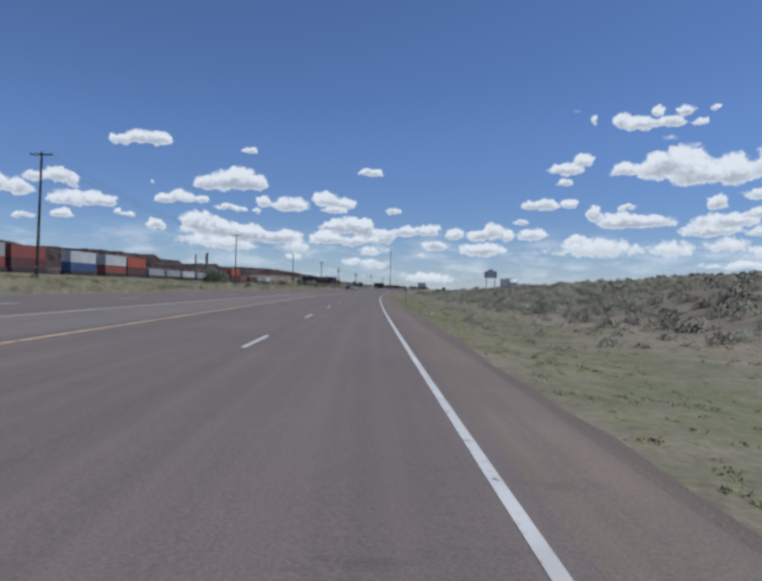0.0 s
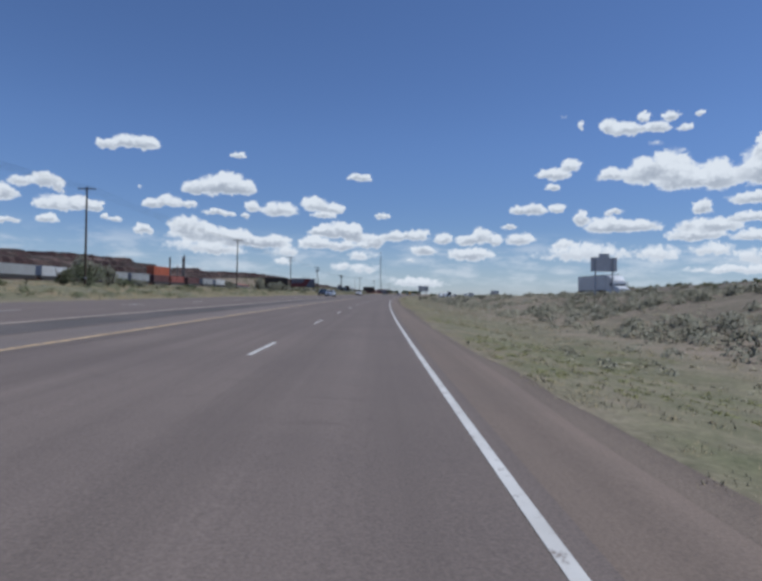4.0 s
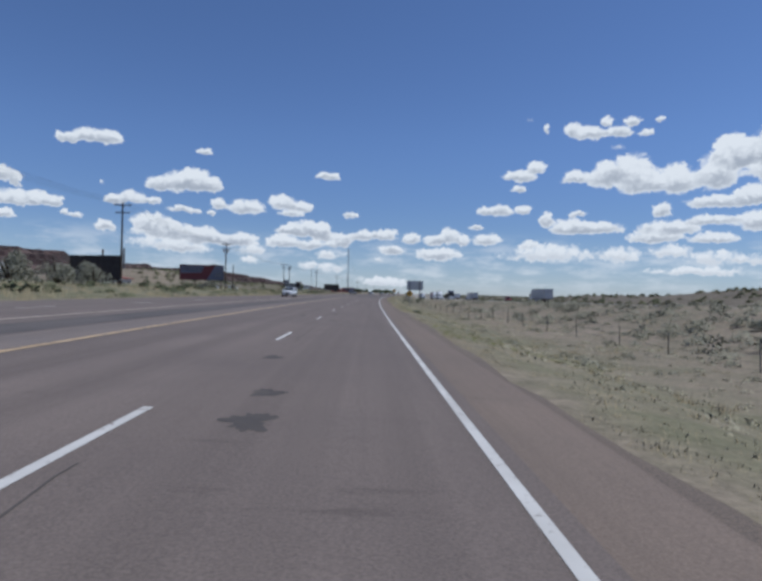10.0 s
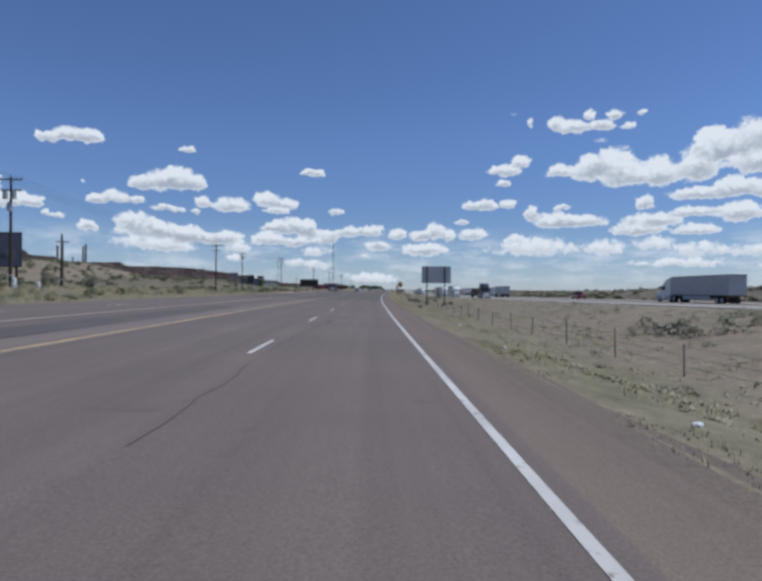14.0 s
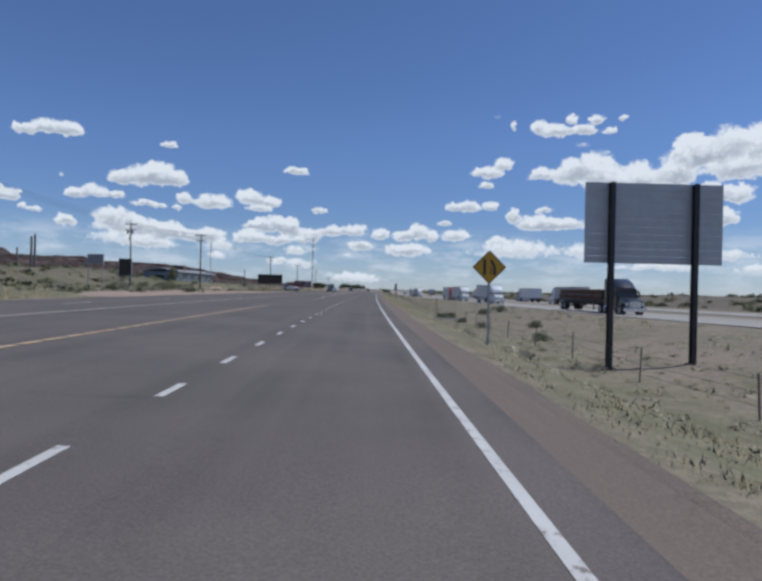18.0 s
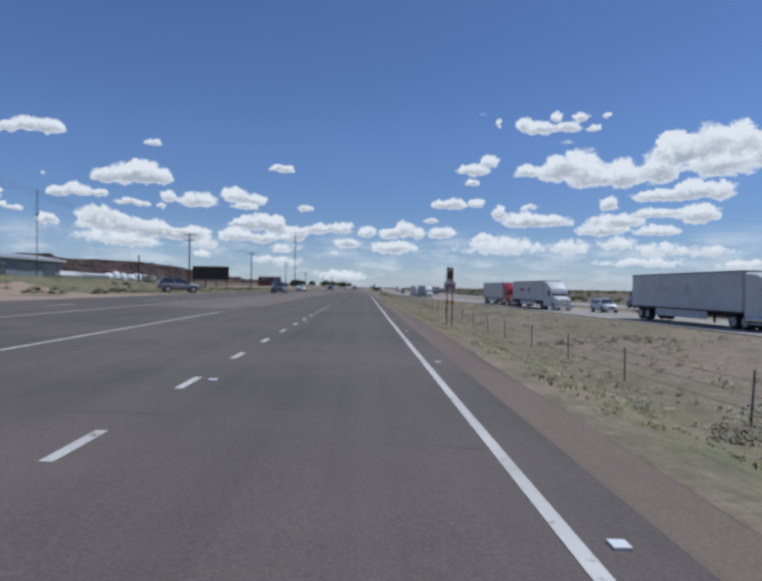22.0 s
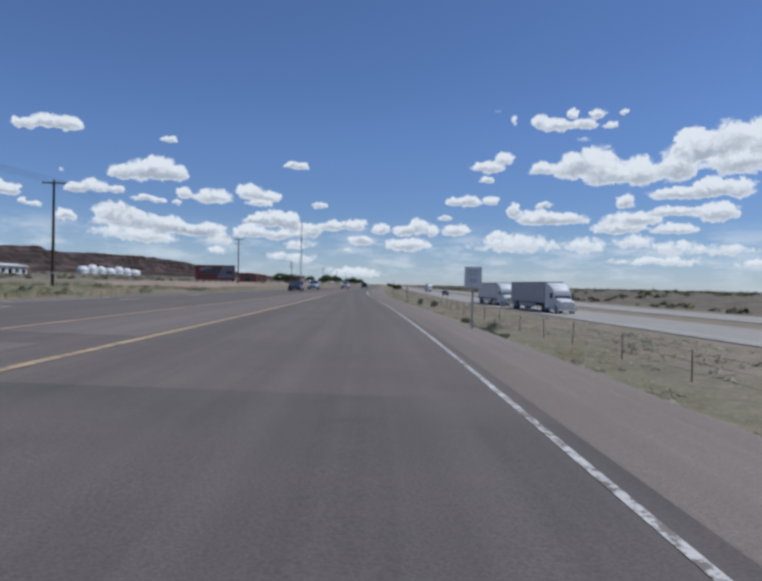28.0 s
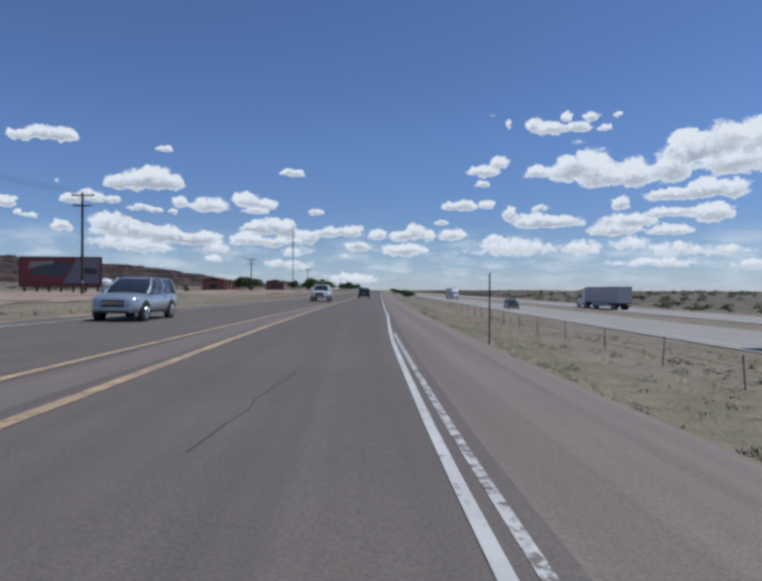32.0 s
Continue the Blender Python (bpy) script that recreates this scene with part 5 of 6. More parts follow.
def car(m, kind, colour, label, category, name, rack=False):
    L, W, stations, (belt, b0, b1, r0, r1, roof), wr, axles = KINDS[kind]
    ob = thing(name, m, label, category, "cars on the road")
    w = W / 2
    body = smooth(part("body", loft(bmesh.new(), [body_ring(L * y, w * q, z0, z1, 0.03) for y, q, z0, z1 in stations]), colour, ob), 50)
    gw, rw = w * 0.88, w * 0.70
    low = rounded(-gw, gw, L * b0, L * b1, 0.14, belt - 0.04)
    mid = rounded(-gw * 0.93, gw * 0.93, L * (b0 * 0.6 + r0 * 0.4), L * (b1 * 0.62 + r1 * 0.38), 0.14, belt + (roof - belt) * 0.45)
    top = rounded(-rw, rw, L * r0, L * r1, 0.16, roof - 0.05)
    smooth(part("window_glass", loft(bmesh.new(), [low, mid, top]), M_GLASS, ob, "dark tinted windows"), 35)
    lid = rounded(-rw * 0.9, rw * 0.9, L * r0 + 0.1, L * r1 - 0.1, 0.2, roof)
    rim = rounded(-rw - 0.02, rw + 0.02, L * r0 - 0.03, L * r1 + 0.03, 0.16, roof - 0.06)
    smooth(part("roof", loft(bmesh.new(), [rim, lid]), colour, ob), 50)
    ring = list(zip(low, top))
    def corner(yb, yt, nm, thick):
        for sg in (-1, 1):
            bm = bmesh.new()
            a, b = Vector((sg * (gw + 0.005), L * yb, belt - 0.04)), Vector((sg * (rw + 0.005), L * yt, roof - 0.05))
            c = (a + b) / 2 + Vector((sg * (w * 0.035), 0, 0))
            rod(bm, a, c, thick, thick, 6)
            rod(bm, c, b, thick, thick, 6)
            part(nm, bm, colour, ob)
    corner(b1 - 0.025, r1 - 0.012, "front_pillar", 0.05)
    corner((b0 + b1) / 2, (r0 + r1) / 2, "door_pillar", 0.045)
    corner(b0 + 0.03, r0 + 0.02, "rear_pillar", 0.075)
    zf = stations[-1]
    # face of the car
    part("grille", box(bmesh.new(), -w * 0.46, w * 0.46, L * 0.47, L * 0.5 + 0.012, zf[2] + 0.13, zf[3] + 0.06, 0.04), M_TRIM, ob)
    for k in range(3):
        zz = zf[2] + 0.24 + (zf[3] - zf[2] - 0.26) * k / 2.2
        part("grille_bar", box(bmesh.new(), -w * 0.42, w * 0.42, L * 0.5 + 0.008, L * 0.5 + 0.02, zz, zz + 0.022), M_CHROME, ob)
    part("bumper", box(bmesh.new(), -w * (0.72 if kind != "pickup" else 0.88), w * (0.72 if kind != "pickup" else 0.88), L * 0.45, L * 0.5 + 0.03, zf[2] - 0.02, zf[2] + 0.15, 0.06), colour if kind != "pickup" else M_CHROME, ob)
    part("air_intake", box(bmesh.new(), -w * 0.56, w * 0.56, L * 0.46, L * 0.5 + 0.01, zf[2] - 0.10, zf[2] + 0.02, 0.02), M_TRIM, ob)
    part("plate_bar", box(bmesh.new(), -0.16, 0.16, L * 0.5 + 0.028, L * 0.5 + 0.04, zf[2] + 0.03, zf[2] + 0.14), M_SIGN_BACK, ob)
    part("rear_bumper", box(bmesh.new(), -w * 0.90, w * 0.90, -L * 0.503, -L * 0.45, stations[0][2] - 0.05, stations[0][2] + 0.14, 0.05), M_TRIM, ob)
    part("rear_plate_bar", box(bmesh.new(), -0.16, 0.16, -L * 0.508, -L * 0.5, stations[0][2] + 0.16, stations[0][2] + 0.28), M_SIGN_WHITE, ob)
    for sg in (-1, 1):
        part("headlight", box(bmesh.new(), *sorted((sg * w * 0.58, sg * w * 0.90)), L * 0.42, L * (0.468 if kind != "pickup" else 0.497), zf[3] + 0.02, zf[3] + 0.15, 0.05), M_LAMP, ob)
        part("tail_light", box(bmesh.new(), *sorted((sg * w * 0.70, sg * w * 0.90)), -L * 0.497, -L * 0.47, stations[1][3] - 0.28, stations[1][3] - 0.04, 0.02), M_RED_LAMP, ob)
        mirror = part("mirror", box(bmesh.new(), *sorted((sg * w * 0.92, sg * (w + 0.17))), L * b1 - 0.42, L * b1 - 0.28, belt + 0.0, belt + 0.16, 0.03), colour, ob)
        for y in ((b0 + b1) / 2 - 0.02, (b0 + b1) / 2 - 0.2):
            part("door_handle", box(bmesh.new(), *sorted((sg * w * 0.985, sg * (w + 0.015))), L * y - 0.09, L * y + 0.09, belt - 0.16, belt - 0.13), M_TRIM, ob)
        part("sill", box(bmesh.new(), *sorted((sg * w * 0.86, sg * w * 0.985)), L * axles[0] + wr + 0.1, L * axles[1] - wr - 0.1, stations[3][2] - 0.02, stations[3][2] + 0.10, 0.02), M_TRIM, ob)
        for ax in axles:
            bm = rod(bmesh.new(), (sg * w * 0.80, L * ax, wr + 0.03), (sg * w * 1.003, L * ax, wr + 0.03), wr * 1.18, wr * 1.18, 20)
            part("wheel_arch", bm, M_TRIM, ob)
            wheel(ob, sg * (w - 0.08), L * ax, wr, 0.22, sg)
    if rack:
        for sg in (-1, 1):
            part("roof_rail", rod(bmesh.new(), (sg * rw * 0.9, L * r0 + 0.2, roof + 0.05), (sg * rw * 0.9, L * r1 - 0.2, roof + 0.05), 0.025, None, 6), M_TRIM, ob)
    if kind == "pickup":
        part("bed", box(bmesh.new(), -w * 0.86, w * 0.86, -L * 0.47, L * b0 - 0.06, 1.165, 1.20, 0.01), M_TRIM, ob)
    return ob


P_SILVER = paint("silver_metallic", (0.50, 0.52, 0.55), 0.28, 0.55, 0.5, 0.08, 2, 0.6)
P_BLUE_GREY = paint("blue_grey_metallic", (0.085, 0.105, 0.13), 0.28, 0.5, 0.5, 0.08, 2, 0.6)
P_BLACK = paint("black_paint", (0.014, 0.015, 0.018), 0.2, 0.1, 0.5, 0.05, 2, 0.7)
P_NAVY = paint("dark_blue_paint", (0.025, 0.032, 0.05), 0.25, 0.2, 0.5, 0.05, 2, 0.7)
P_TWO_TONE = paint("grey_two_tone", (0.19, 0.19, 0.21), 0.3, 0.4, 0.5, 0.08, 2, 0.6)
P_WHITE = paint("white_car_paint", (0.70, 0.71, 0.71), 0.3, 0, 0.5, 0.08, 2, 0.6)
P_PALE = paint("pale_blue_silver", (0.42, 0.47, 0.51), 0.28, 0.5, 0.5, 0.08, 2, 0.6)


def on_road(s, u, turn):
    a = math.degrees(math.atan(bank(s)))
    return at(s, u, -bank(s) * u) @ pose(0, 0, 0, 0, a, 0) @ pose(0, 0, 0, 0, 0, turn)


car(on_road(205.6, -14.3, 176), "sedan", P_SILVER, "silver four-door sedan in the oncoming lane", "car", "sedan")
car(on_road(221.5, -18.2, 178), "suv", P_NAVY, "dark blue sport utility vehicle in the far lane", "car", "suv")
car(on_road(302.5, -15.6, 178), "suv", P_WHITE, "white sport utility vehicle in the far lane", "car", "suv", True)
car(on_road(538.0, -23.2, -62), "suv", P_TWO_TONE, "grey-and-black sport utility vehicle turning from a side road", "car", "suv", True)
car(on_road(557.9, -14.2, 178), "suv", P_BLUE_GREY, "dark grey-blue compact sport utility vehicle", "car", "suv")
car(on_road(603.5, -15.6, 178), "sedan", P_WHITE, "white sedan in the far lane", "car", "sedan")
car(on_road(681.4, -10.2, 178), "sedan", P_BLACK, "black sedan in the oncoming lane", "car", "sedan")
car(on_road(708.7, -9.9, 180), "suv", P_PALE, "silver older sport utility vehicle in the oncoming lane", "car", "suv", True)
car(on_road(750.0, -6.0, 180), "pickup", P_WHITE, "white pickup truck in the oncoming lane", "car", "pickup")
car(on_road(779.5, -1.9, 0), "suv", P_BLACK, "black sport utility vehicle ahead in the lane", "car", "suv", True)

# semi-trailer trucks
P_RED = paint("truck_red", (0.38, 0.03, 0.03), 0.3, 0.1, 0.5, 0.1, 1.5, 0.5)
P_TRUCK_BLUE = paint("truck_blue", (0.06, 0.12, 0.24), 0.3, 0.1, 0.5, 0.1, 1.5, 0.5)
P_TRUCK_BLACK = paint("truck_black", (0.02, 0.02, 0.023), 0.3, 0.1, 0.5, 0.1, 1.5, 0.5)


def tractor(ob, colour):
    """A conventional sleeper cab; its front points to +y, the coupling at y = 0."""
    box_b = lambda *a: box(bmesh.new(), *a)
    part("chassis", box_b(-0.45, 0.45, -1.2, 5.6, 0.62, 0.90, 0.02), M_DARK_STEEL, ob)
    hood = [[(x * q, y, z) for x, z in ((-1.0, 0.75), (-1.05, 1.3), (-0.95, zt - 0.1), (-0.6, zt), (0.6, zt), (0.95, zt - 0.1), (1.05, 1.3), (1.0, 0.75))] for y, q, zt in ((3.6, 1.0, 2.0), (4.6, 0.97, 1.86), (5.4, 0.92, 1.7), (5.65, 0.86, 1.55))]
    smooth(part("hood", loft(bmesh.new(), hood), colour, ob), 45)
    part("cab", box_b(-1.18, 1.18, 2.0, 3.7, 0.85, 2.75, 0.10), colour, ob)
    part("sleeper", box_b(-1.22, 1.22, 0.55, 2.05, 0.85, 3.0, 0.08), colour, ob)
    fair = [[(x * q, y, z) for x, z in ((-1.15, zb), (-1.15, zt - 0.15), (-0.95, zt), (0.95, zt), (1.15, zt - 0.15), (1.15, zb))] for y, q, zb, zt in ((0.55, 1.05, 2.95, 4.0), (1.6, 1.04, 2.95, 3.95), (2.6, 1.0, 2.8, 3.55), (3.5, 0.92, 2.72, 2.95))]
    smooth(part("roof_fairing", loft(bmesh.new(), fair), colour, ob), 45)
    glass = [[(-1.05, 3.62, 2.0), (-1.0, 3.45, 2.68), (1.0, 3.45, 2.68), (1.05, 3.62, 2.0)], [(-1.0, 3.80, 2.0), (-0.96, 3.56, 2.68), (0.96, 3.56, 2.68), (1.0, 3.80, 2.0)]]
    part("windshield", loft(bmesh.new(), glass), M_GLASS, ob)
    part("grille", box_b(-0.62, 0.62, 5.55, 5.72, 0.85, 1.5, 0.03), M_CHROME, ob)
    part("bumper", box_b(-1.18, 1.18, 5.45, 5.8, 0.38, 0.82, 0.08), M_CHROME, ob)
    part("plate_bar", box_b(-0.16, 0.16, 5.8, 5.81, 0.5, 0.6), M_SIGN_WHITE, ob)
    for sg in (-1, 1):
        part("side_window", box_b(*sorted((sg * 1.16, sg * 1.20)), 2.35, 3.35, 1.95, 2.6, 0.01), M_GLASS, ob)
        part("headlight", box_b(*sorted((sg * 0.68, sg * 0.98)), 5.42, 5.66, 1.0, 1.35, 0.04), M_LAMP, ob)
        part("fuel_tank", rod(bmesh.new(), (sg * 1.0, 0.9, 0.75), (sg * 1.0, 2.6, 0.75), 0.33, None, 14), M_CHROME, ob)
        part("mirror", box_b(*sorted((sg * 1.32, sg * 1.48)), 3.45, 3.55, 1.9, 2.65, 0.03), M_TRIM, ob)
        part("fender", rod(bmesh.new(), (sg * 0.80, 4.55, 0.55), (sg * 1.16, 4.55, 0.55), 0.68, 0.66, 18), colour, ob)
        part("exhaust_stack", rod(bmesh.new(), (sg * 1.05, 0.42, 0.9), (sg * 1.05, 0.42, 3.7), 0.075, None, 8), M_CHROME, ob)
        part("side_skirt", box_b(*sorted((sg * 1.12, sg * 1.20)), 0.5, 3.7, 0.42, 0.9, 0.02), colour, ob)
        wheel(ob, sg * 1.05, 4.55, 0.52, 0.3, sg)
        for y in (-0.65, 0.65 - 0.02):
            wheel(ob, sg * 0.93, y, 0.52, 0.55, sg)


def semi(s, u, turn, cab, label, kind="van", skin=None, logo=None):
    z = motor_z(s)
    ob = thing("semi_truck", at(s, u, z) @ pose(0, 0, 0, 0, 0, turn), label, "truck", "trucks on the interstate")
    tractor(ob, cab)
    box_b = lambda *a: box(bmesh.new(), *a)
    L = 16.0
    y1, y0 = 0.35, 0.35 - L
    if kind == "van":
        body = part("trailer", box_b(-1.29, 1.29, y0, y1, 1.15, 4.1, 0.05), skin or M_TRAILER, ob)
        part("roof_trim", box_b(-1.30, 1.30, y0 - 0.01, y1 + 0.01, 4.02, 4.12), M_DARK_STEEL, body)
        part("lower_rail", box_b(-1.305, 1.305, y0 - 0.01, y1 + 0.01, 1.10, 1.24), M_DARK_STEEL, body)
        part("rear_door", box_b(-1.2, 1.2, y0 - 0.04, y0 - 0.005, 1.3, 3.95, 0.01), skin or M_TRAILER, body)
        for k in range(13):
            for sg in (-1, 1):
                y = y0 + 0.6 + k * 1.22
                part("side_seam", box_b(*sorted((sg * 1.29, sg * 1.297)), y, y + 0.05, 1.24, 4.02), skin or M_TRAILER, body)
        if logo:
            for sg in (-1, 1):
                part("logo_shape", box_b(*sorted((sg * 1.298, sg * 1.306)), y0 + 4.2, y0 + 6.8, 2.6, 2.95), logo, body)
                part("logo_shape", rod(bmesh.new(), (sg * 1.296, y0 + 9.4, 2.8), (sg * 1.306, y0 + 9.4, 2.8), 0.55, None, 4), logo, body)
    elif kind == "flat":
        part("deck", box_b(-1.28, 1.28, y0, y1, 1.2, 1.45, 0.03), M_DARK_STEEL, ob)
        for k in range(5):
            for j in range(2):
                part("steel_beam", box_b(-1.15 + 0.1 * j, 1.15 - 0.1 * j, y0 + 0.4 + k * 3.0, y0 + 3.2 + k * 3.0, 1.5 + 0.62 * j, 2.08 + 0.62 * j, 0.06), M_RUST, ob)
        for k in range(6):
            bm = box(bmesh.new(), -1.3, 1.3, y0 + 0.9 + k * 2.7, y0 + 0.98 + k * 2.7, 2.72, 2.745)
            part("strap", bm, M_SIGN_ORANGE, ob)
    else:
        tank = smooth(part("tank", rod(bmesh.new(), (0, y0 + 4.0, 1.95), (0, y1 - 0.1, 1.95), 0.95, None, 22), M_DARK_STEEL, ob))
        part("walkway", box_b(-0.45, 0.45, y0 + 5, y1 - 1, 2.88, 2.97, 0.02), M_STEEL, tank)
    part("underride_bar", box_b(-1.1, 1.1, y0 + 0.02, y0 + 0.14, 0.55, 0.68), M_DARK_STEEL, ob)
    part("underframe", box_b(-0.5, 0.5, y0 + 0.3, y1 - 1.5, 0.85, 1.15, 0.02), M_DARK_STEEL, ob)
    for sg in (-1, 1):
        part("landing_leg", box_b(*sorted((sg * 0.85, sg * 0.98)), -3.3, -3.15, 0.3, 1.15), M_DARK_STEEL, ob)
        part("tail_light", box_b(*sorted((sg * 0.9, sg * 1.15)), y0 - 0.03, y0 + 0.02, 0.95, 1.08), M_RED_LAMP, ob)
        if kind == "van":
            part("skirt_panel", box_b(*sorted((sg * 1.24, sg * 1.28)), y0 + 4.5, -3.6, 0.5, 1.1, 0.01), skin or M_TRAILER, ob)
        for y in (y0 + 1.6, y0 + 2.85):
            wheel(ob, sg * 0.93, y, 0.52, 0.55, sg)
    return ob


def lane(s, k):
    """Middle of a lane of the interstate: 0 and 1 towards the camera, 2 and 3 away."""
    return motor_u(s) + (4.0, 7.6, 22.6, 26.2)[k]


semi(180.5, lane(180, 0) - 1.2, 180, M_WHITE, "white semi-trailer truck on the raised interstate")
semi(386.0, lane(386, 2), -1, M_WHITE, "pale grey semi-trailer truck on the far carriageway", skin=M_GREY_TRAILER)
semi(447.5, lane(447, 0), 180, P_TRUCK_BLACK, "black semi-truck with a flatbed load of dark steel", kind="flat")
semi(508.5, lane(508, 0), 180, M_WHITE, "white semi-trailer truck with grey lettering shapes", logo=M_SIGN_BACK)
semi(550.5, lane(550, 0), 180, M_WHITE, "white semi-trailer truck with a dark red diamond mark", logo=M_SIGN_MAROON)
semi(573.5, lane(573, 0), 180, P_RED, "red-cabbed semi-trailer truck with a white trailer")
semi(566.0, lane(566, 3), 0, P_TRUCK_BLUE, "blue-cabbed semi-trailer truck on the far carriageway")
semi(675.0, lane(675, 0), 180, M_WHITE, "white semi-trailer truck with a grey trailer", skin=M_GREY_TRAILER)
semi(702.0, lane(702, 0), 180, M_WHITE, "white semi-trailer truck with high roof fairing")
semi(640.0, lane(640, 3), 0, M_WHITE, "white semi-trailer truck on the far carriageway")
semi(800.0, lane(800, 2), 0, M_WHITE, "distant semi-trailer truck with grey trailer", skin=M_GREY_TRAILER)
semi(520.0, lane(520, 2), 0, M_WHITE, "grey-trailered semi-truck on the far carriageway", skin=M_GREY_TRAILER)
semi(900.0, lane(900, 1), 180, M_WHITE, "far white semi-trailer truck")


def on_motorway(s, k, turn):
    return at(s, lane(s, k), motor_z(s)) @ pose(0, 0, 0, 0, 0, turn)


car(on_motorway(541, 1, 180), "suv", P_WHITE, "white sport utility vehicle on the interstate", "car", "suv")
car(on_motorway(711, 1, 180), "pickup", P_BLACK, "black pickup truck on the interstate", "car", "pickup")
car(on_motorway(790, 0, 180), "suv", P_BLACK, "dark sport utility vehicle far off on the interstate", "car", "suv")
car(on_motorway(438, 3, 0), "pickup", P_RED, "red pickup truck on the far carriageway", "car", "pickup")


# ---- the freight train ----
TRAIN_U = -80.0
C_WHITE = paint("container_white", (0.56, 0.57, 0.57), 0.55, 0, 0.4, 0.3, 0.5)
C_RED = paint("container_red", (0.27, 0.07, 0.055), 0.6, 0, 0.4, 0.3, 0.5)
C_BLUE = paint("container_blue", (0.04, 0.085, 0.20), 0.55, 0, 0.4, 0.3, 0.5)
C_ORANGE = paint("container_orange", (0.42, 0.095, 0.04), 0.55, 0, 0.4, 0.25, 0.5)
C_DARK = paint("container_maroon", (0.11, 0.04, 0.04), 0.6, 0, 0.4, 0.3, 0.5)
C_GREY = paint("container_grey", (0.35, 0.36, 0.36), 0.6, 0, 0.4, 0.3, 0.5)


def rail_z(s):
    return lerp(s, [0, 68, 350, 435, 600], [1.7, 1.6, 1.25, 0.55, 0.15]) + 1.45


def shipping_container(s, z, colour, label, length=12.0):
    ob = thing("shipping_container", at(s, TRAIN_U, z), label, "shipping container", "stacked shipping containers")
    h, w = 2.85, 1.22
    part("shell", box(bmesh.new(), -w + 0.04, w - 0.04, -length / 2 + 0.03, length / 2 - 0.03, 0.08, h - 0.06), colour, ob)
    bm = bmesh.new()
    for x in (-w, w - 0.1):
        for zz in (0, h - 0.12):
            box(bm, x, x + 0.1, -length / 2, length / 2, zz, zz + 0.12)
        for y in (-length / 2, length / 2 - 0.12):
            box(bm, x, x + 0.1, y, y + 0.12, 0, h)
    part("frame", bm, colour, ob)
    bm = bmesh.new()
    n = 22
    for i in range(n):
        y = -length / 2 + 0.3 + (length - 0.6) * i / (n - 1)
        box(bm, w - 0.042, w - 0.012, y - 0.13, y + 0.13, 0.14, h - 0.14)
    part("corrugation", bm, colour, ob)
    for sg in (-1, 1):
        part("door_leaf", box(bmesh.new(), *sorted((sg * 0.03, sg * 1.08)), -length / 2 + 0.0, -length / 2 + 0.025, 0.15, h - 0.15), colour, ob)
    return ob


def well_car(s, z):
    ob = thing("rail_car", at(s, TRAIN_U, z), "dark steel well car of a freight train", "rail car", "rail cars")
    part("well", box(bmesh.new(), -1.36, 1.36, -5.8, 5.8, 0.28, 0.5, 0.03), M_DARK_STEEL, ob)
    for sg in (-1, 1):
        part("side_sill", box(bmesh.new(), *sorted((sg * 1.28, sg * 1.42)), -6.0, 6.0, 0.3, 1.15, 0.03), M_DARK_STEEL, ob)
    for y in (-6.3, 6.3):
        part("platform", box(bmesh.new(), -1.3, 1.3, y - 0.55, y + 0.55, 0.95, 1.12, 0.02), M_DARK_STEEL, ob)
        bogie = part("bogie", box(bmesh.new(), -1.0, 1.0, y - 0.6, y + 0.6, 0.45, 0.72, 0.03), M_DARK_STEEL, ob)
        for dy in (-0.45, 0.45):
            for sg in (-1, 1):
                part("wheel", rod(bmesh.new(), (sg * 0.69, y + dy, 0.44), (sg * 0.83, y + dy, 0.44), 0.44, None, 14), M_RUST, bogie)
    return ob


def build_train():
    g = lambda s, u: rail_z(s) - 0.2
    strip("railway_ballast", -60, 385, TRAIN_U - 2.6, TRAIN_U + 2.6, 0.0, M_GRAVEL, "grey stone ballast of the railway", "railway", step=8, surface=g, thick=1.6)
    for o in (-0.75, 0.75):
        strip("rail", -60, 385, TRAIN_U + o - 0.04, TRAIN_U + o + 0.04, 0.16, M_RUST, "rusty steel rail", "railway", step=8, surface=g, thick=0.16)
    stacks = [(44, C_RED, C_WHITE), (57.4, C_GREY, C_BLUE), (71, C_DARK, C_WHITE), (84.5, C_BLUE, C_WHITE), (98, C_WHITE, C_RED), (111.5, C_DARK, C_ORANGE), (125, C_RED, C_GREY), (138.5, C_DARK, C_RED), (160, C_BLUE, C_WHITE), (176.6, C_RED, C_WHITE), (189.2, C_DARK, C_ORANGE),
              (203.5, C_GREY, None), (217, C_GREY, None), (231, C_WHITE, None), (245, C_GREY, None), (259, C_GREY, None), (273, C_GREY, None), (288, C_DARK, C_ORANGE), (301, C_RED, None), (316, C_DARK, None), (331, C_GREY, None), (346, C_WHITE, None)]
    names = {C_RED.name: "red", C_WHITE.name: "white", C_BLUE.name: "blue", C_ORANGE.name: "orange", C_DARK.name: "dark maroon", C_GREY.name: "grey"}
    first = None
    for s, low, high in stacks:
        s -= 26.0
        z = rail_z(s) - 0.04
        if first is None:
            first = well_car(s, z)
        else:
            copy_thing(first, at(s, TRAIN_U, z))
        shipping_container(s, z + 0.5, low, f"{names[low.name]} ribbed steel container in a well car")
        if high:
            shipping_container(s, z + 0.5 + 2.86, high, f"{names[high.name]} ribbed steel container stacked on another")


build_train()


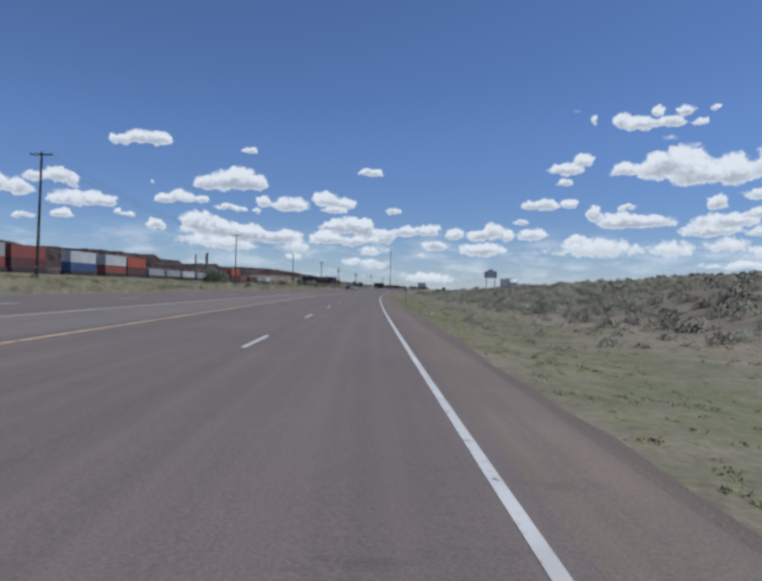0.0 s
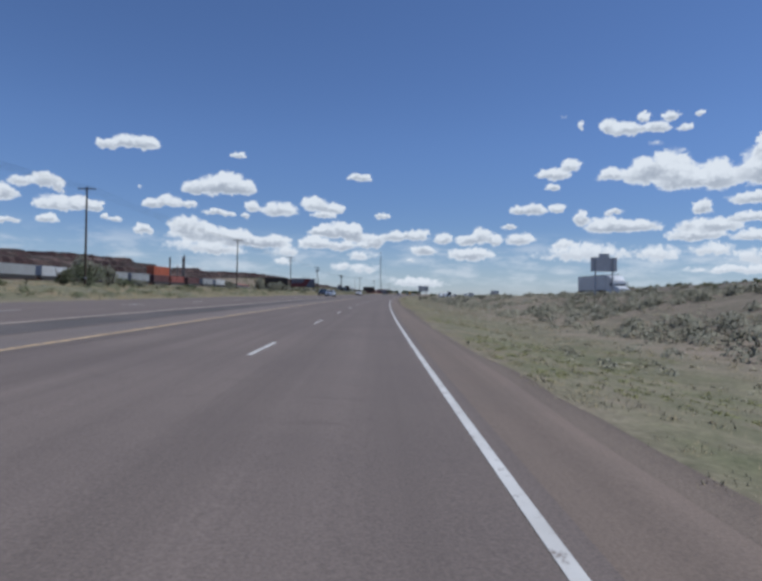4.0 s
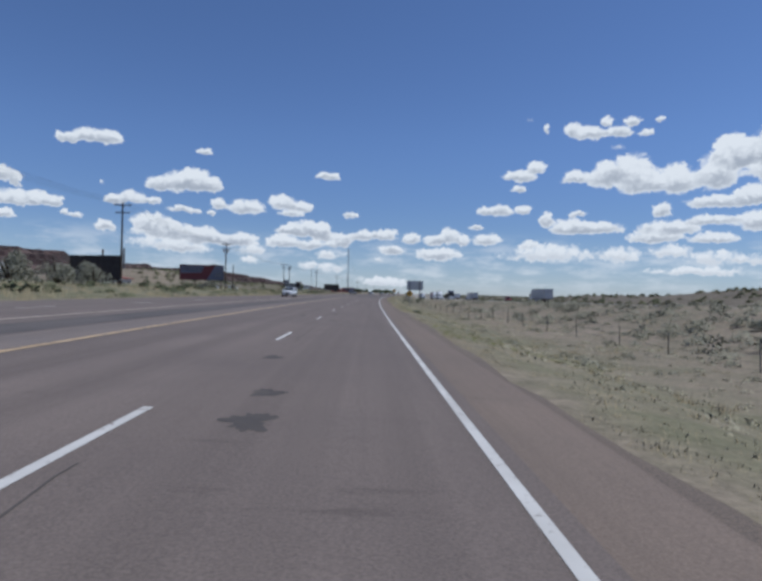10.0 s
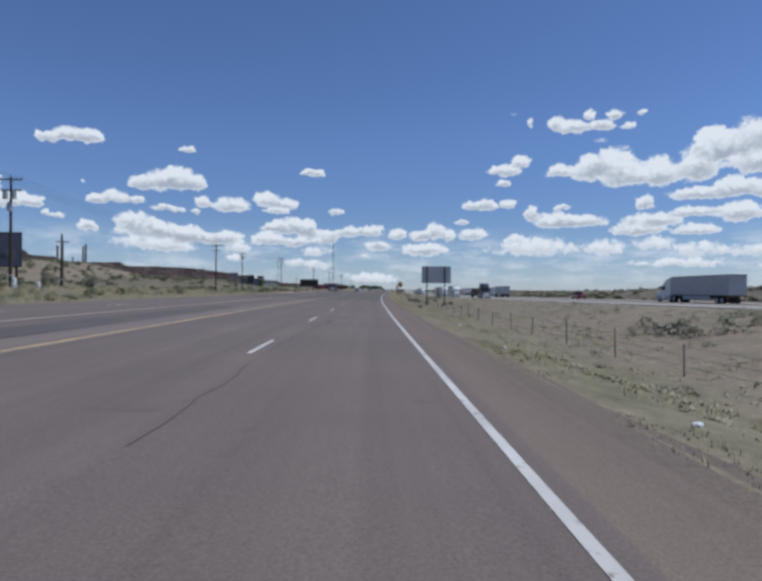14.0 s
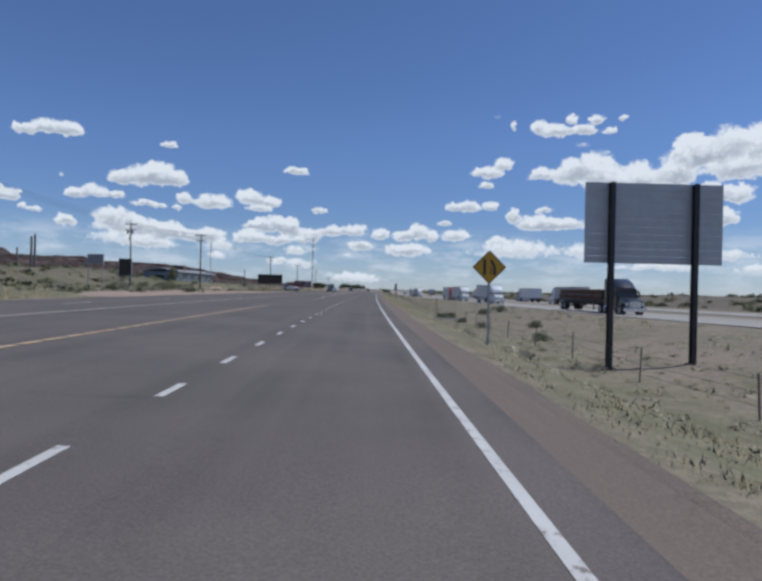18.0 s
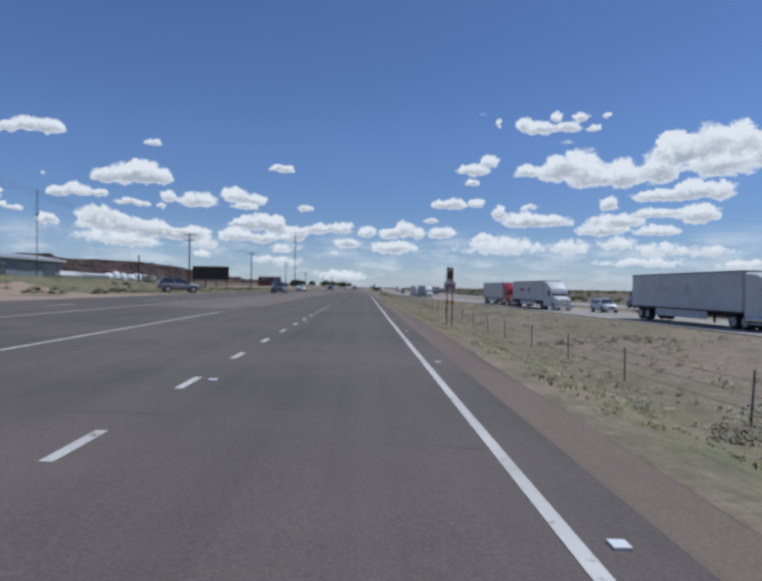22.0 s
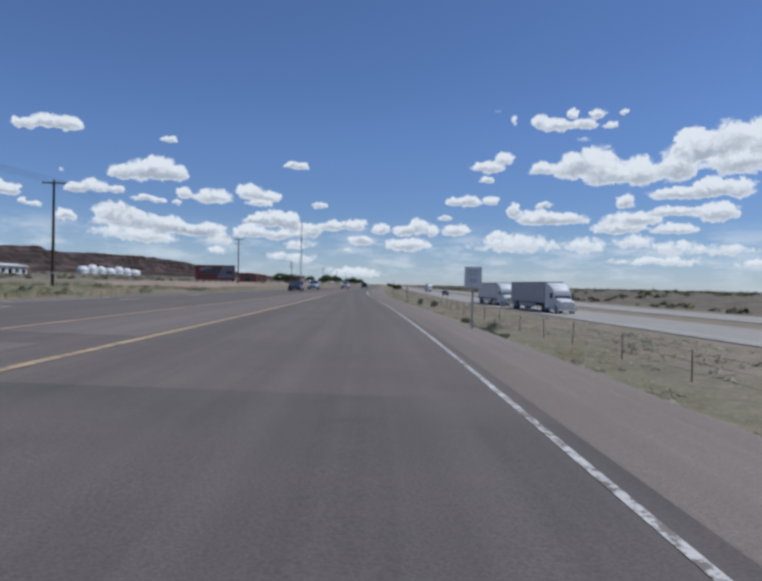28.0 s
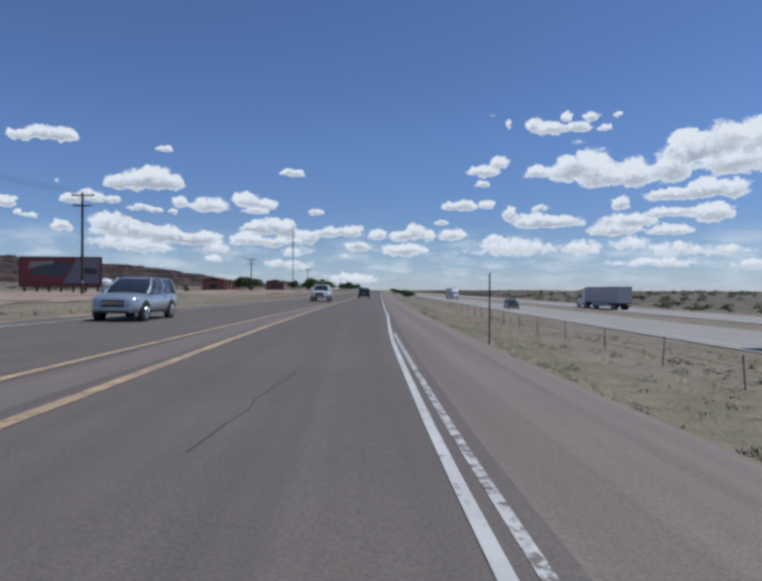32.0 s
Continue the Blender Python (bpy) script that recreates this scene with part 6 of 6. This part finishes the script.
# ---- buildings and plant far off ----
M_SHED = paint("shed_siding", (0.20, 0.235, 0.27), 0.6, 0.1, 0.4, 0.25, 0.4)
M_SHED_WHITE = paint("white_siding", (0.60, 0.60, 0.58), 0.6, 0, 0.4, 0.2, 0.4)
M_SHED_RED = paint("red_siding", (0.24, 0.085, 0.065), 0.7, 0, 0.4, 0.25, 0.4)
M_CONCRETE_STACK = paint("stack_concrete", (0.13, 0.12, 0.12), 0.85, 0, 0.3, 0.3, 0.1)


def shed(s, u, length, depth, h, wall, label, roof=None, turn=0.0, openings=5):
    z0 = min(land(s - length / 2, u), land(s + length / 2, u), land(s, u - depth / 2)) - 0.1
    ob = thing("building", at(s, u, z0, turn), label, "building", "low roadside buildings")
    d, l = depth / 2, length / 2
    part("wall", box(bmesh.new(), -d, d, -l, l, 0, h), wall, ob)
    bm = bmesh.new()
    pts = [(-d - 0.5, h), (0, h + depth * 0.09), (d + 0.9, h - 0.1), (d + 0.9, h + 0.25), (0, h + depth * 0.09 + 0.25), (-d - 0.5, h + 0.25)]
    loft(bm, [[(x, -l - 0.5, z) for x, z in pts], [(x, l + 0.5, z) for x, z in pts]])
    part("roof", bm, roof or M_SHED_WHITE, ob, "pale metal roof")
    for i in range(openings):
        y = -l + length * (i + 0.5) / openings
        win = part("window" if i % 2 else "door", box(bmesh.new(), d - 0.02, d + 0.03, y - length / openings * 0.28, y + length / openings * 0.28, 0.3 if i % 2 == 0 else 1.0, h * 0.72, 0.01), M_GLASS, ob)
        part("frame", box(bmesh.new(), d, d + 0.05, y - length / openings * 0.31, y + length / openings * 0.31, h * 0.72, h * 0.72 + 0.12), M_SHED_WHITE, win)
    win = part("window", box(bmesh.new(), -d * 0.3, d * 0.3, -l - 0.03, -l + 0.02, 1.0, h * 0.7, 0.01), M_GLASS, ob)
    part("frame", box(bmesh.new(), -d * 0.34, d * 0.34, -l - 0.05, -l, h * 0.7, h * 0.7 + 0.12), M_SHED_WHITE, win)
    return ob


shop = shed(554, -59, 34, 9, 2.9, M_SHED, "long low blue-grey shop with a metal roof", M_GREY_TRAILER)
for y, w, h in ((-6, 2.4, 1.4), (4.0, 1.1, 0.6)):
    unit = part("roof_unit", box(bmesh.new(), 0.2, 0.2 + w, y, y + w * 1.3, 3.4, 3.55 + h, 0.05), M_RUST, shop, "brown rooftop cooling unit")
    part("louvre", box(bmesh.new(), 0.3, 0.1 + w, y - 0.02, y - 0.002, 3.75, 3.4 + h), M_DARK_STEEL, unit)
shed(820, -190, 60, 16, 5.0, M_SHED_WHITE, "long white shed across the valley", openings=9)
shed(900, -205, 40, 14, 4.5, M_SHED_WHITE, "white warehouse across the valley", openings=7)
shed(760, -150, 26, 10, 4.0, M_SHED_WHITE, "small white shed across the valley")
shed(1010, -90, 34, 12, 5.5, M_SHED_RED, "low red-brown building beside the road", M_SHED_RED)
shed(1080, -70, 30, 12, 6.0, M_SHED_RED, "red-brown commercial building beside the road", M_SHED)
shed(412, -104, 20, 10, 4.0, M_SHED_WHITE, "white house with dark red roof behind the scrub", M_SHED_RED)
shed(330, -125, 30, 10, 4.5, M_SHED_RED, "dark red railway shed", M_SHED)


def storage_tank(s, u, r, h):
    z0 = land(s, u) - 0.3
    ob = thing("storage_tank", at(s, u, z0), "white dome-topped round storage tank", "storage tank", "white storage tanks")
    bm = bmesh.new()
    rings = [(r, 0), (r, h * 0.45), (r * 0.95, h * 0.62), (r * 0.82, h * 0.80), (r * 0.55, h * 0.94), (r * 0.2, h)]
    loft(bm, [[(rr * math.cos(a), rr * math.sin(a), z) for a in [2 * math.pi * k / 24 for k in range(24)]] for rr, z in rings])
    smooth(part("shell", bm, M_WHITE, ob), 60)
    part("rim_walk", rod(bmesh.new(), (0, 0, h * 0.44), (0, 0, h * 0.46), r * 1.02, None, 24), M_STEEL, ob)
    part("ladder", box(bmesh.new(), r * 0.99, r * 1.03, -0.4, 0.4, 0, h * 0.45), M_STEEL, ob)


for i in range(7):
    storage_tank(1375 + 10.5 * i, -407 + 7.3 * i, 7.6 - 0.8 * (i % 3), 11.0 + 1.4 * ((i * 2) % 3) - 0.3 * i)


def stack(s, u, top, r):
    z0 = 0.0
    ob = thing("chimney_stack", at(s, u, z0), "tall dark industrial chimney stack", "chimney", "industrial stacks")
    part("shaft", rod(bmesh.new(), (0, 0, 0), (0, 0, top), r * 1.15, r * 0.85, 14), M_CONCRETE_STACK, ob)
    part("band", rod(bmesh.new(), (0, 0, top * 0.93), (0, 0, top * 0.95), r * 0.95, None, 14), M_RUST, ob)


stack(1286, -553, 74, 1.8)
stack(1134, -506, 64, 1.7)
stack(1300, -556, 79, 1.8)
stack(1215, -530, 52, 1.1)


# ---- shrubs, trees and grass ----
def puff(rnd, n, rx, rz, size, base=0.0, flat=False):
    """Leaf clumps in a rough dome: vertices and triangles."""
    v, f = [], []
    for _ in range(n):
        a, q = rnd.uniform(0, 6.283), rnd.random() ** 0.5
        el = rnd.uniform(-0.1, 1.45)
        r = (0.55 + 0.45 * rnd.random())
        c = Vector((rx * r * math.cos(a) * math.cos(el), rx * r * math.sin(a) * math.cos(el), base + max(0.02, rz * r * math.sin(el))))
        d = Vector((rnd.uniform(-1, 1), rnd.uniform(-1, 1), rnd.uniform(-0.3, 1.0))).normalized()
        e = d.orthogonal().normalized()
        k = size * rnd.uniform(0.6, 1.4)
        i = len(v)
        v += [tuple(c - e * k * 0.5), tuple(c + e * k * 0.5), tuple(c + d * k), tuple(c + d.cross(e) * k * 0.6 - d * k * 0.3)]
        f += [(i, i + 1, i + 2), (i, i + 3, i + 1)]
    return v, f


def tuft(rnd, n, h, spread):
    v, f = [], []
    for _ in range(n):
        a = rnd.uniform(0, 6.283)
        r = rnd.random() * spread
        x, y = r * math.cos(a), r * math.sin(a)
        hh = h * rnd.uniform(0.5, 1.2)
        w = 0.007 + 0.009 * rnd.random()
        lx, ly = hh * rnd.uniform(-0.5, 0.5), hh * rnd.uniform(-0.5, 0.5)
        i = len(v)
        v += [(x - w * math.sin(a), y + w * math.cos(a), -0.02), (x + w * math.sin(a), y - w * math.cos(a), -0.02), (x + lx, y + ly, hh)]
        f.append((i, i + 1, i + 2))
    return v, f


def scatter(name, shapes, spots, material, label, category):
    """Many plants in one mesh; spots are s, u, size."""
    rnd = random.Random(len(spots))
    V, F, N = [], [], []
    base = 0
    arrays = [(np.array(v, dtype=np.float64), np.array(f, dtype=np.int64)) for v, f in shapes]
    for s, u, k in spots:
        v, f = arrays[rnd.randrange(len(arrays))]
        a = rnd.uniform(0, 6.283)
        c, sn = math.cos(a) * k, math.sin(a) * k
        p = place(s, u, land(s, u) - 0.02)
        w = np.empty_like(v)
        w[:, 0] = v[:, 0] * c - v[:, 1] * sn + p.x
        w[:, 1] = v[:, 0] * sn + v[:, 1] * c + p.y
        w[:, 2] = v[:, 2] * k * rnd.uniform(0.8, 1.2) + p.z
        V.append(w)
        N.append(w - np.array((p.x, p.y, p.z - 0.9 * k)))
        F.append(f + base)
        base += len(v)
    V, F, N = np.concatenate(V), np.concatenate(F), np.concatenate(N)
    g = np.cross(V[F[:, 1]] - V[F[:, 0]], V[F[:, 2]] - V[F[:, 0]])
    turned = g @ np.array((0.0, -1.0, 0.2)) < 0
    F[turned] = F[turned][:, ::-1]
    me = bpy.data.meshes.new(name)
    me.vertices.add(len(V))
    me.vertices.foreach_set("co", V.astype(np.float32).ravel())
    me.loops.add(F.size)
    me.loops.foreach_set("vertex_index", F.astype(np.int32).ravel())
    me.polygons.add(len(F))
    me.polygons.foreach_set("loop_start", np.arange(0, F.size, 3, dtype=np.int32))
    me.update(calc_edges=True)
    N = (N / np.linalg.norm(N, axis=1)[:, None]).astype(np.float32)
    me.attributes.new("custom_normal", "FLOAT_VECTOR", "POINT").data.foreach_set("vector", N.ravel())
    me.materials.append(material)
    return tagged(new(name, me), label, category, kind="stuff")


def patchy(s, u, size, cut, seed=0.0):
    return noise.noise(Vector((s / size, u / size, seed))) > cut


def plant():
    rnd = random.Random(11)
    sage = [puff(rnd, 110, 0.8, 0.66, 0.12) for _ in range(6)]
    small = [puff(rnd, 74, 0.5, 0.34, 0.08) for _ in range(5)]
    far = [puff(rnd, 36, 0.95, 0.55, 0.32) for _ in range(4)]
    spots = []
    while len(spots) < 2500:
        s, u = rnd.uniform(-17, 330), rnd.uniform(12.5, 70)
        if u > motor_u(s) - 4 and u < motor_u(s) + 34:
            continue
        if patchy(s, u, 16, -0.45 if s < 110 else -0.1) and (u > 15 or rnd.random() < 0.4) and rnd.random() < lerp(s, [0, 100, 200, 330], [1.0, 0.8, 0.4, 0.2]):
            spots.append((s, u, rnd.uniform(0.35, 1.15)))
    scatter("sagebrush", sage, spots, M_SAGE, "grey-green sagebrush on the bank", "shrub")
    spots = []
    while len(spots) < 2300:
        s = rnd.uniform(0, 900)
        u = rnd.uniform(5, 30) if rnd.random() < 0.55 else rnd.uniform(-60, road_left(s) - 3)
        if u > motor_u(s) - 3 or not patchy(s, u, 11, 0.08, 2.0) or (s > 690 and u < -21):
            continue
        spots.append((s, u, rnd.uniform(0.3, 1.0)))
    scatter("low_scrub", small, spots, M_SAGE, "low grey scrub dotted over dry ground", "shrub")
    spots = []
    while len(spots) < 4200:
        s, u = rnd.uniform(150, 1700), 0.0
        u = motor_u(s) + 36 + 220 * rnd.random() ** 1.5
        if patchy(s, u, 30, -0.25, 5.0):
            spots.append((s, u, rnd.uniform(0.6, 1.6)))
    scatter("far_scrub", far, spots, M_JUNIPER, "dark scrub covering the plain beyond the interstate", "shrub")
    spots = []
    while len(spots) < 1400:
        s = rnd.uniform(0, 1300)
        u = -rnd.uniform(26, 62) if rnd.random() < 0.35 else -rnd.uniform(95, 330)
        if patchy(s, u, 24, 0.0, 7.0) and not (690 < s < 1000 and u > -66):
            spots.append((s, u, rnd.uniform(0.8, 2.0) if u < -95 else rnd.uniform(0.4, 1.2)))
    scatter("valley_scrub", far, spots, M_JUNIPER, "dark scrub on the valley floor", "shrub")
    blades = [tuft(rnd, 16, 0.07, 0.36) for _ in range(6)]
    spots = []
    while len(spots) < 22000:
        s = rnd.uniform(-17, 780)
        u = 1.7 + 15 * rnd.random() ** 1.7
        if s > 600 and u < 4.8:
            continue
        if (s < 62 and u < 12 and rnd.random() < 0.75) or not patchy(s, u, 6, -0.2, 1.0):
            continue
        spots.append((s, u, rnd.uniform(0.5, 1.25)))
    scatter("dry_grass", blades, spots, M_DRY_GRASS, "dry yellow grass tufts on the verge", "grass")
    spots = []
    while len(spots) < 7000:
        s = rnd.uniform(-17, 780)
        u = 1.9 + 14 * rnd.random() ** 1.2
        if s > 600 and u < 4.8:
            continue
        if s > 70 and not patchy(s, u, 9, 0.22, 4.0):
            continue
        if s <= 70 and not patchy(s, u, 5, -0.35, 4.0):
            continue
        spots.append((s, u, rnd.uniform(0.35, 0.8)))
    low = [puff(rnd, 22, 0.24, 0.10, 0.05) for _ in range(5)]
    scatter("green_grass", low, spots, M_GREEN_GRASS, "low grey-green clumps of grass along the verge", "grass")
    spots = []
    while len(spots) < 5000:
        s = rnd.uniform(0, 820)
        u = road_left(s) - 2.2 - 26 * rnd.random() ** 1.3
        if patchy(s, u, 8, -0.1, 6.0) and not (430 < s < 545 and u > -38) and not (s > 690 and u < -17):
            spots.append((s, u, rnd.uniform(0.8, 1.8)))
    tall = [tuft(rnd, 22, 0.30, 0.34) for _ in range(5)]
    scatter("weeds", tall, spots, M_DRY_GRASS, "dry weeds beyond the far lanes", "grass")
    spots = []
    while len(spots) < 3400:
        s = rnd.uniform(90, 760)
        u = 5.5 + 18 * rnd.random() ** 1.1
        if u < motor_u(s) - 2 and patchy(s, u, 5, 0.0, 12.0):
            spots.append((s, u, rnd.uniform(0.35, 0.85)))
    scatter("dry_weeds", tall, spots, M_DRY_GRASS, "dry bunch grass between the road and the interstate", "grass")
    bunch = [puff(rnd, 14, 0.24, 0.11, 0.06) for _ in range(6)]
    spots = []
    while len(spots) < 13000:
        s = rnd.uniform(50, 760)
        u = rnd.uniform(3.5, motor_u(s) - 2)
        if s > 600 and u < 5.5:
            continue
        if patchy(s, u, 7, -0.12, 15.0):
            spots.append((s, u, rnd.uniform(0.4, 1.3)))
    scatter("bunch_grass", bunch, spots, M_BUNCH, "pale grey-green bunches of grass over dry ground", "grass")
    spots = []
    while len(spots) < 420:
        s, u = rnd.uniform(420, 545), -rnd.uniform(50, 120)
        spots.append((s, u, rnd.uniform(0.5, 1.5)))
    scatter("hill_scrub", far, spots, M_JUNIPER, "dark scrub dotted over the tan hill", "shrub")
    spots = []
    while len(spots) < 2500:
        s = rnd.uniform(-10, 690)
        u = road_left(s) - 3.5 - 44 * rnd.random() ** 1.2
        if patchy(s, u, 10, -0.05, 9.0) and not (430 < s < 545 and u > -34):
            spots.append((s, u, rnd.uniform(0.4, 1.5)))
    scatter("roadside_brush", small, spots, M_GREEN_BUSH, "low olive brush beyond the far lanes", "shrub")


plant()


def shrub(s, u, w, h, material, label, name="shrub", leaves=420):
    rnd = random.Random(int(s * 7 + u * 3))
    z0 = land(s, u) - 0.05
    ob = thing(name, at(s, u, z0), label, "shrub" if name == "shrub" else "tree", "larger shrubs" if name == "shrub" else "trees")
    for k in range(5):
        a = rnd.uniform(0, 6.28)
        tip = (w * 0.5 * math.cos(a), w * 0.5 * math.sin(a), h * rnd.uniform(0.5, 0.8))
        part("stem", rod(bmesh.new(), (0, 0, -0.1), tip, 0.03 * h, 0.01 * h, 5), M_WOOD, ob)
    V, F = [], []
    for k in range(7):
        a, r = rnd.uniform(0, 6.28), w * rnd.uniform(0.0, 0.6)
        cz = h * rnd.uniform(0.0, 0.42 if h > 1.5 else 0.2)
        v, f = puff(rnd, leaves // 3, w * rnd.uniform(0.35, 0.6), h * rnd.uniform(0.35, 0.5), 0.035 * h + 0.04, cz)
        b = len(V)
        V += [(x + r * math.cos(a), y + r * math.sin(a), z) for x, y, z in v]
        F += [tuple(i + b for i in t) for t in f]
    cloud_mesh("crown", V, F, material, "", "", parent=ob)
    return ob


SHRUBS = [(360, -48.6, 5.0, 3.2, 2), (357.5, -52.5, 4.4, 2.8, 0), (190.7, -64, 6.0, 8.2, 2), (186, -61, 5.4, 6.2, 0), (196, -61.5, 5.0, 6.4, 2), (181, -63, 4.2, 4.8, 1), (199, -58, 3, 2.6, 1), (293.2, -45, 5.0, 5.0, 2), (287, -47, 5.2, 5.4, 2), (283, -51, 5.6, 6.2, 2), (297.5, -47.6, 4.4, 4.4, 2), (300, -40, 1.6, 1.6, 1), (367.5, -53, 3.2, 2.6, 0), (369, -49, 2.6, 2.2, 0),
          (384, -53.5, 2.6, 3.6, 2), (390, -50, 2.4, 3.0, 2), (255, -52, 3.0, 3.4, 2), (262, -56, 3.2, 3.8, 2), (232, -50, 2.2, 1.8, 0), (145, -34, 2.0, 1.6, 0), (155, -36, 2.4, 1.9, 2), (166, -33, 1.8, 1.3, 0), (173, -35, 2.0, 1.5, 1),
          (480, -36, 3.4, 1.9, 0), (470, -33, 3.2, 1.7, 0), (466, -37, 3.0, 2.0, 2), (475.5, -31.5, 2.6, 1.4, 2), (485, -34.5, 3.0, 1.6, 0), (490, -38.5, 3.0, 1.9, 0), (461, -31, 2.6, 1.3, 2), (455, -34, 3.0, 1.8, 0), (448, -36, 3.0, 1.7, 2), (474, -38, 3.0, 1.7, 0), (497, -40, 2.6, 1.6, 1), (560, -60, 3.2, 3.4, 0), (528, -52, 3.0, 4.2, 0), (606, -52, 3.4, 3.2, 2), (612, -60, 2.6, 2.4, 2), (634, -50, 1.6, 1.4, 1), (798, -38, 1.4, 1.8, 1),
          (398, 11.6, 1.1, 1.0, 0), (401, 13.2, 1.2, 0.9, 0), (388, 6.5, 0.8, 0.7, 0), (418, 10, 1.2, 1.0, 0), (428, 12.6, 1.4, 1.0, 0), (432, 9, 1.1, 0.9, 0), (440, 8.6, 1.1, 0.9, 0), (641, 8.4, 1.2, 1.1, 2), (684, 10.2, 1.0, 1.3, 0), (448, 7.4, 1.5, 1.1, 0), (450, 9.0, 1.6, 1.2, 0), (454, 15.5, 2.0, 1.5, 0), (452, 13.2, 1.8, 1.3, 0), (632, 5.6, 1.4, 0.7, 0), (258.2, 3.2, 0.6, 0.3, 0), (256, 3.4, 0.7, 0.35, 0), (216.8, 18, 1.6, 1.3, 2), (218.5, 22.5, 2.2, 1.7, 2), (236, 21.5, 1.6, 1.0, 2),
          (694, 9.4, 1.0, 1.5, 0), (623, 4.2, 0.7, 0.45, 0), (629, 5.0, 0.7, 0.5, 0), (636, 5.6, 0.8, 0.5, 0), (647, 7.6, 1.0, 0.8, 0), (700, 12.5, 1.1, 1.0, 0), (660, 6.4, 0.6, 0.5, 0)]
for s, u, w, h, k in SHRUBS:
    shrub(s, u, w * 0.7, h, (M_GREEN_BUSH, M_JUNIPER, M_SAGE)[k], ("green leafy shrub in dry scrub", "dark dense shrub in dry scrub", "grey-green brushy shrub by the roadside")[k], leaves=560 if h > 2 else 280)


def tree(s, u, h, w):
    rnd = random.Random(int(s + u * 5))
    z0 = land(s, u) - 0.1
    ob = thing("tree", at(s, u, z0), "dark green cottonwood tree at the roadside", "tree", "trees")
    part("trunk", rod(bmesh.new(), (0, 0, 0), (0.1, 0.05, h * 0.45), 0.05 * h, 0.03 * h, 8), M_WOOD, ob)
    V, F = [], []
    for k in range(12):
        a, r = rnd.uniform(0, 6.28), w * rnd.uniform(0.15, 0.75)
        cz = h * rnd.uniform(0.22, 0.68)
        x, y = r * math.cos(a), r * math.sin(a)
        part("limb", rod(bmesh.new(), (0.05, 0.02, h * 0.3), (x, y, cz + 0.1 * h), 0.018 * h, 0.006 * h, 5), M_WOOD, ob)
        v, f = puff(rnd, 130, w * rnd.uniform(0.3, 0.5), h * rnd.uniform(0.2, 0.3), 0.07 * h, cz)
        b = len(V)
        V += [(vx + x, vy + y, vz) for vx, vy, vz in v]
        F += [tuple(i + b for i in t) for t in f]
    cloud_mesh("crown", V, F, M_TREE, "", "", parent=ob)


for s, u, h, w in [(925, -27, 6.5, 4.5), (937, -31, 6.0, 4.5), (952, -24, 5.5, 4), (880, -44, 5.0, 4), (893, -50, 5.5, 4.5), (1100, -24, 7.0, 5), (1118, -27, 7.5, 5.5), (1140, -23, 6.5, 5), (1165, -28, 7.5, 6), (906, 12, 3.4, 3.0), (1010, 14, 4.5, 4.0), (1050, 10, 4.5, 3.5), (1190, -24, 7, 6), (1000, -48, 6, 5), (1225, -22, 7, 6)]:
    tree(s, u, h, w)


def litter():
    rnd = random.Random(3)
    for s, u in [(26, 3.2), (137, 5.2), (152, 7.5), (300, 2.9), (309, 2.6), (322, 3.4), (414, 7.2), (454, 6.4), (523, 8.0), (545, 6.8), (590, 5.5), (651, 7.0)]:
        ob = thing("litter", at(s, u, land(s, u) + 0.02, rnd.uniform(0, 180)), "crumpled white scrap of litter in the grass", "litter", "roadside litter")
        bm = bmesh.new()
        bmesh.ops.create_icosphere(bm, subdivisions=1, radius=0.09)
        for v in bm.verts:
            v.co = Vector((v.co.x * rnd.uniform(0.5, 1.3), v.co.y * rnd.uniform(0.5, 1.3), v.co.z * rnd.uniform(0.3, 0.7)))
        part("scrap", bm, M_SIGN_WHITE, ob)


litter()


def road_studs():
    bm = bmesh.new()
    box(bm, -0.055, 0.055, -0.055, 0.055, 0.0, 0.018, 0.004)
    first = tagged(link("road_stud", bm, M_SIGN_WHITE), "small white raised pavement marker", "road marker", "raised pavement markers")
    first.matrix_world = on_road(409.7, 0.12, 0)
    for k in range(1, 17):
        s = 409.7 + 7.9 * k
        copy_thing(first, on_road(s, lerp(s, [409, 520], [0.12, 0.36]), 0))
    for k in range(9):
        copy_thing(first, on_road(411 + 13.4 * k, -3.38, 0))


road_studs()
